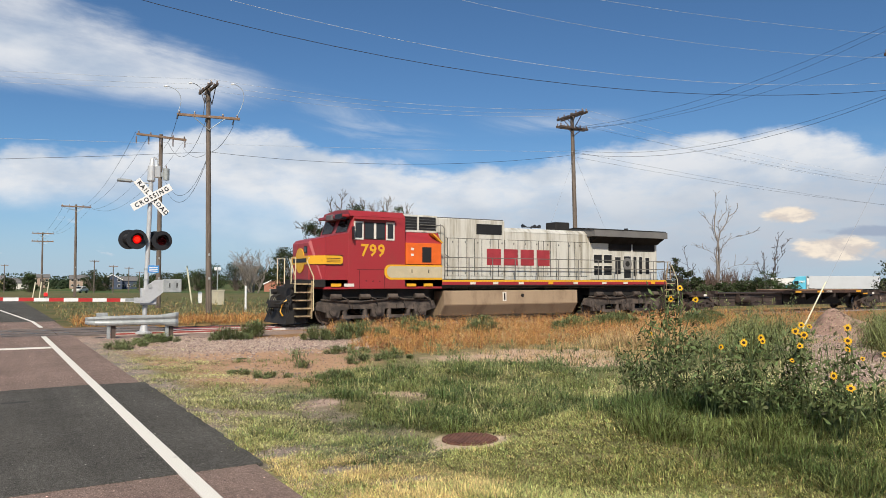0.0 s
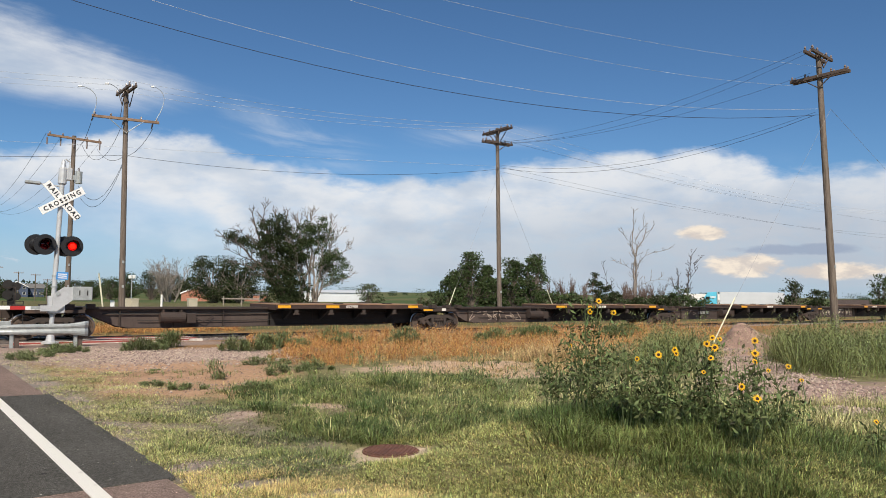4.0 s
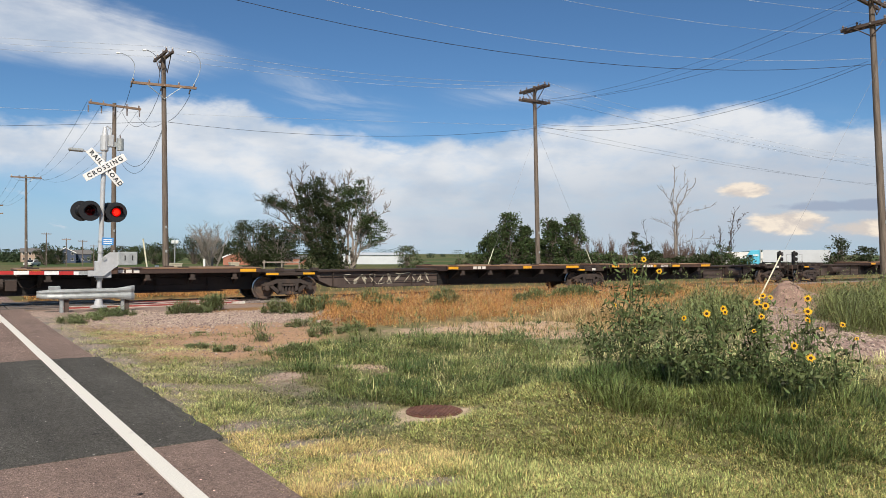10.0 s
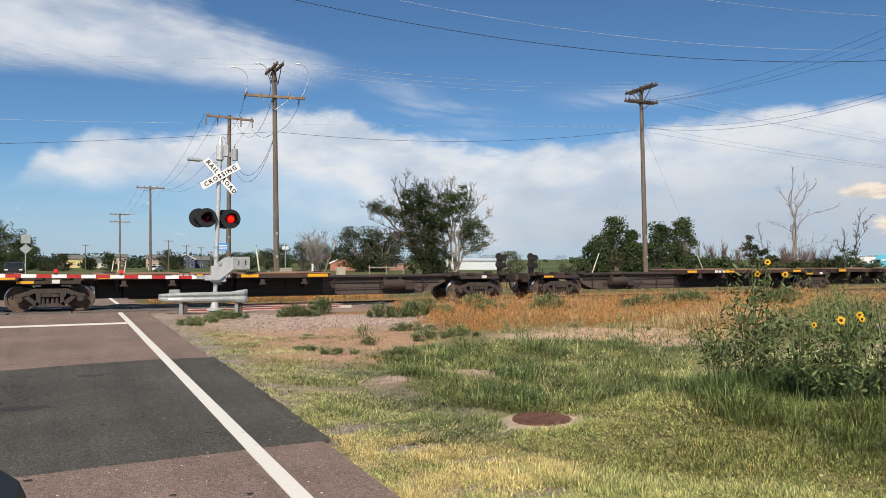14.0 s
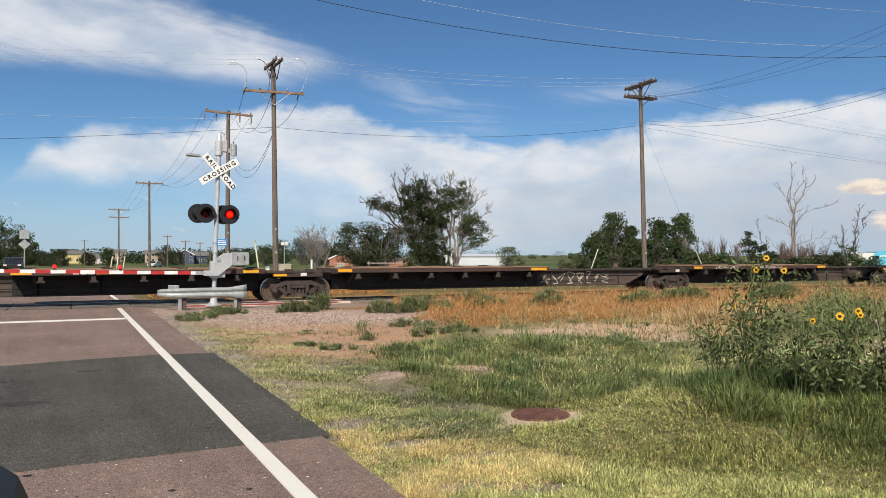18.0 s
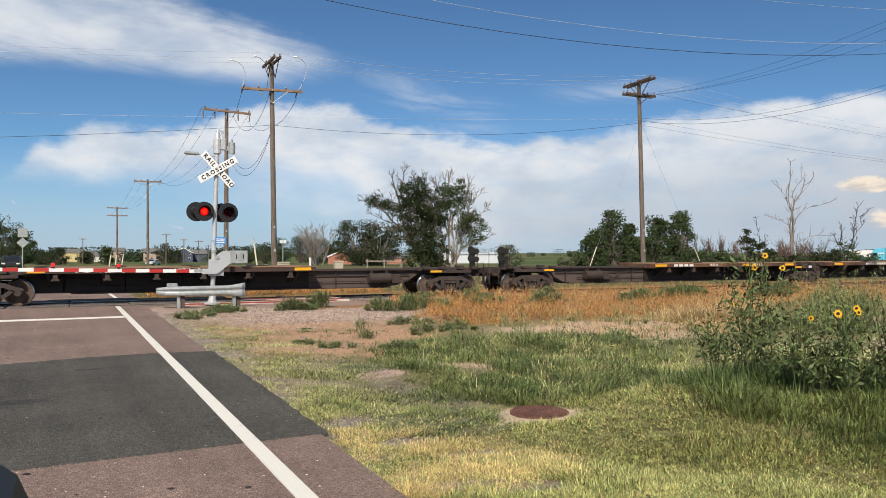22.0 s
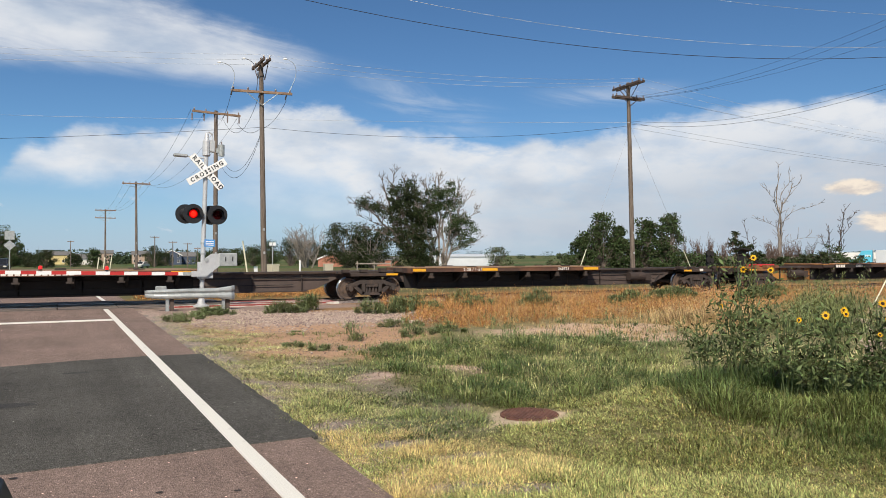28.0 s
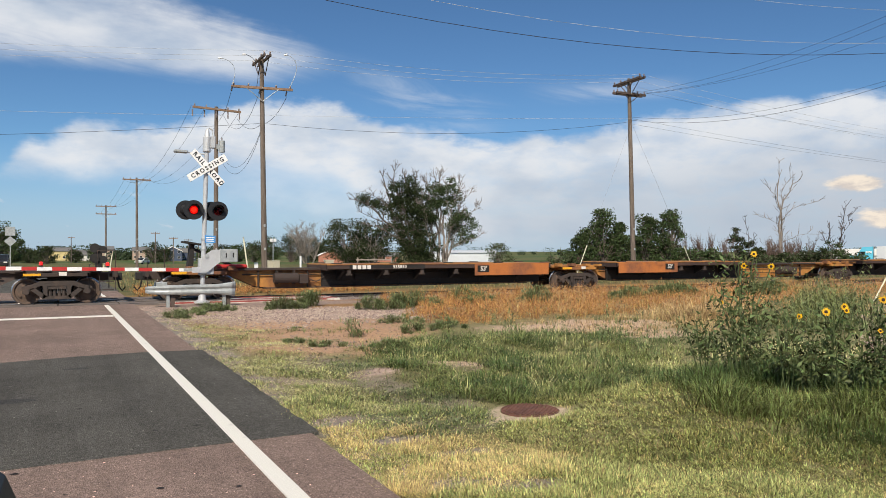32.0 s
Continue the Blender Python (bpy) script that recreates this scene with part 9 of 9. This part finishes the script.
for v in mound.verts:
    z = heap_height(v.co.x, v.co.y)
    v.co.z = z * (1 + 0.16 * random.random() + 0.1 * math.sin(5 * v.co.x) * math.sin(4 * v.co.y)) - 0.06
mo = part("gravel_mound", mound, mat("mound_soil", (0.36, 0.235, 0.185), 0.95, vary=0.3, scale=3, fine=40, bump=0.6), None, smooth=True)
mo.matrix_world = Matrix.Translation(MOUND) @ pose(0, 0, 0, 0, 0, -57)
tagged(mo, "low pinkish mound of gravel and soil", "mound")
stones = []
for _ in range(2600):
    lx, ly = random.gauss(0.2, 0.75), random.gauss(0, 0.7)
    stones.append(mo.matrix_world @ Vector((lx, ly, heap_height(lx, ly) * 1.06 - 0.06)))
pebbles("gravel", "pinkish crushed stones over the mound", np.array(stones), 0.022, GRIT)

# ---- manhole ----
mh = thing("manhole", "rusty round manhole cover in the lawn", "manhole", at=Matrix.Translation((4.63, 7.05, float(ground_height(np.array(4.63), np.array(7.05))) + 0.012)))
IRON = mat("rusty_iron", (0.12, 0.055, 0.042), 0.8, 0.2, vary=0.25, scale=6, fine=60, bump=0.3, other=(0.18, 0.085, 0.06))
part("collar", lathe(new_bm(), [(0.36, -0.12), (0.358, -0.03), (0.35, -0.022), (0.336, -0.02), (0.33, -0.06)], 32), mat("sandy_concrete", (0.4, 0.31, 0.23), 0.9, vary=0.25, scale=4, fine=60, bump=0.4), mh, "sandy concrete collar")
cover = part("cover", cyl(new_bm(), (0, 0, -0.03), (0, 0, 0.008), 0.325, seg=40), IRON, mh, "ribbed cast-iron cover")
bm = new_bm()
for k in range(-7, 8):
    half = math.sqrt(0.3 ** 2 - (k * 0.04) ** 2) if abs(k * 0.04) < 0.3 else 0
    box(bm, k * 0.04 - 0.012, k * 0.04 + 0.012, -half, half, 0.004, 0.024, 0.004)
part("ribs", bm, IRON, cover)

# ---- sunflowers ----
PETAL = leaf_mat("yellow_petal", (0.85, 0.5, 0.01), 0.15, 0.3)
DISC = mat("brown_disc", (0.05, 0.022, 0.008), 0.9, vary=0.3, scale=30, bump=0.3)
STEM = mat("green_stem", (0.085, 0.115, 0.04), 0.7, vary=0.2, scale=8, bump=0.1)


def flower(parent, p, face, size):
    size *= 0.84 * random.uniform(0.85, 1.05)
    m = Matrix.Translation(p) @ Vector(face).to_track_quat("Z", "Y").to_matrix().to_4x4()
    bm = new_bm()
    for ring, n in ((0, 11), (1, 12)):
        for k in range(n):
            a = 2 * math.pi * (k + 0.5 * ring) / n
            ln, w = size * random.uniform(0.72, 1.15), size * random.uniform(0.11, 0.17)
            z = 0.12 * size * (ring - 0.5) + random.uniform(-0.1, 0.12) * size
            c, s_ = math.cos(a), math.sin(a)
            pts = [(0.3, -0.6, 0), (0.65, -1, 0.3), (1.0, 0, 0.9), (0.65, 1, 0.3), (0.3, 0.6, 0)]
            bm.faces.new([bm.verts.new((c * u * ln - s_ * v * w, s_ * u * ln + c * v * w, z * q)) for u, v, q in pts])
    bmesh.ops.transform(bm, matrix=m, verts=bm.verts)
    head = part("flower_head", bm, PETAL, parent, "yellow sunflower head with dark centre")
    part("disc", lathe(new_bm(), [(0.36 * size, -0.02 * size), (0.38 * size, 0.05 * size), (0.25 * size, 0.12 * size), (0.03 * size, 0.13 * size)], 14, m), DISC, head)


def sunflower(base, heads, foliage, height, seed, label, leaf=0.033, wide=0.46):
    """heads: places; the foliage fills round the stems."""
    r = random.Random(seed)
    q = np.random.default_rng(seed)
    sf = thing("sunflower_plant", label, "sunflower", "wild sunflowers", at=Matrix.Translation(base))
    cs = []
    for hp, size in heads:
        hp = Vector(hp) - Vector(base)
        foot = Vector((r.uniform(-0.2, 0.2), r.uniform(-0.2, 0.2), 0))
        midp = foot.lerp(hp, 0.55) + Vector((r.uniform(-0.1, 0.1), r.uniform(-0.1, 0.1), 0.12))
        part("stem", tube(new_bm(), [foot, midp, hp], 0.006, 5), STEM, sf)
        flower(sf, hp, (-0.62 + r.uniform(-0.3, 0.3), -0.7 + r.uniform(-0.3, 0.2), 0.35 + r.uniform(-0.2, 0.3)), size)
        cs.append(np.array([foot.lerp(hp, 0.2 + 0.77 * k / 44) for k in range(44)]) + q.normal(size=(44, 3)) * np.linspace(0.1, 0.035, 44)[:, None])
    for k in range(int(foliage * 1.3)):
        a, rad = r.uniform(0, 6.283), wide * r.random() ** 0.7 * height
        high = r.uniform(0.35, 1.05)
        rad *= 1.3 - 0.75 * high
        tip = Vector((math.cos(a) * rad, math.sin(a) * rad, height * high))
        part("stem", tube(new_bm(), [(tip.x * 0.3, tip.y * 0.3, 0), (tip.x * 0.7, tip.y * 0.7, tip.z * 0.6), tip], 0.005, 4), STEM, sf) if k < 12 else None
        cs.append(np.array([Vector((tip.x * 0.3, tip.y * 0.3, 0)).lerp(tip, r.random() ** 0.7) for _ in range(20)]) + q.normal(size=(20, 3)) * 0.065)
    c = np.concatenate(cs)
    c = c[c[:, 2] > 0.16 + 0.1 * q.random(len(c))]
    part("foliage", leaves_mesh("foliage", c, leaf, q, LEAF_SUN, 0.4, True), LEAF_SUN, sf, "broad rough green leaves")


def rooted(heading, dist):
    p = polar(heading, dist)
    p.z = float(ground_height(np.array(p.x), np.array(p.y)))
    return p


def on_ray(heading, tilt, dist):
    return polar(heading, dist, EYE.z + dist * math.tan(radians(tilt)))


sunflower(rooted(48.4, 9.1), [(on_ray(49.07, -0.18, 9.08), 0.052), (on_ray(50.18, -1.04, 8.97), 0.052), (on_ray(48.41, -1.01, 9.08), 0.048), (on_ray(46.93, -3.61, 9.07), 0.042)], 60, 1.38, 1, "tallest wild sunflower with dark dense foliage", wide=0.40)
sunflower(rooted(45.8, 9.3), [], 30, 0.62, 2, "low leafy sunflower plant not in bloom", wide=0.55)
sunflower(rooted(51.3, 8.6), [(on_ray(51.94, -4.43, 8.59), 0.042)], 32, 0.92, 3, "leafy sunflower plant with one bloom", wide=0.46)
sunflower(rooted(53.8, 8.6), [(on_ray(53.58, -4.07, 8.06), 0.056), (on_ray(54.67, -3.68, 8.44), 0.052), (on_ray(54.80, -3.94, 8.33), 0.050)], 36, 1.0, 4, "wild sunflower with three blooms close together", wide=0.46)
sunflower(rooted(57.2, 8.7), [(on_ray(56.92, -3.16, 8.44), 0.054), (on_ray(57.49, -3.40, 8.33), 0.054), (on_ray(57.29, -2.71, 8.55), 0.044), (on_ray(57.79, -2.81, 8.56), 0.042), (on_ray(57.24, -4.16, 8.11), 0.042), (on_ray(56.76, -5.20, 8.00), 0.036)], 36, 1.02, 5, "wild sunflower with a cluster of blooms", wide=0.46)
sunflower(rooted(59.9, 8.2), [(on_ray(60.18, -2.82, 8.45), 0.056), (on_ray(60.19, -3.70, 8.34), 0.054), (on_ray(60.20, -4.30, 8.23), 0.050)], 26, 0.88, 6, "wild sunflower with three blooms on one stalk", wide=0.42)
sunflower(rooted(59.4, 8.2), [(on_ray(59.41, -6.10, 7.68), 0.054), (on_ray(60.46, -6.88, 7.58), 0.058)], 16, 0.6, 7, "short sunflower with two blooms", wide=0.55)
sunflower(rooted(55.7, 8.6), [], 16, 0.6, 8, "low leafy sunflower plant not in bloom", wide=0.60)
sunflower(rooted(61.9, 8.8), [(on_ray(62.29, -4.53, 8.79), 0.042), (on_ray(61.01, -4.88, 8.57), 0.036), (on_ray(63.12, -5.43, 8.80), 0.034)], 18, 0.5, 9, "sparse sunflower with small blooms", wide=0.50)
sunflower(rooted(67.7, 8.8), [(on_ray(67.58, -7.84, 8.81), 0.042)], 16, 0.4, 10, "small sunflower with one bud", wide=0.50)
sunflower(rooted(52.4, 8.6), [], 16, 0.6, 11, "low leafy sunflower plant not in bloom", wide=0.60)


# ---- what moves ----
def motions():
    for ob in TRAIN:
        walk(ob, [(0, pose(NOSE_AT, TRACK_Y, 0)), (32, pose(NOSE_AT - 32 * SPEED, TRACK_Y, 0))])
    # the two lamps take turns: each light board comes forward to its lens and draws back into its case
    ahead, back = pose(0, 0, 0), pose(0, 0.09, 0)
    for board, begin in zip(LIGHT_BOARDS, (0.518, 0.076)):
        rows = [(0, ahead if begin > 0.5 else back)]
        for k in range(-1, 34):
            on, off = begin + 0.972 * k, begin + 0.972 * k + (0.545 if begin > 0.5 else 0.44)
            for t, before, after in ((on, back, ahead), (off, ahead, back)):
                if 0.06 < t < 31.9:
                    rows += [(t - 0.017, before), (t + 0.017, after)]
        rows.append((32, rows[-1][1]))
        walk(board, rows)
    step = 2 / FPS
    for ob, x, radius in WHEELSETS:
        turn = -math.degrees(SPEED * step / radius)
        walk(ob, [(k * step, pose(x, 0, radius, 0, (turn * k) % 360, 0)) for k in range(481)])


motions()
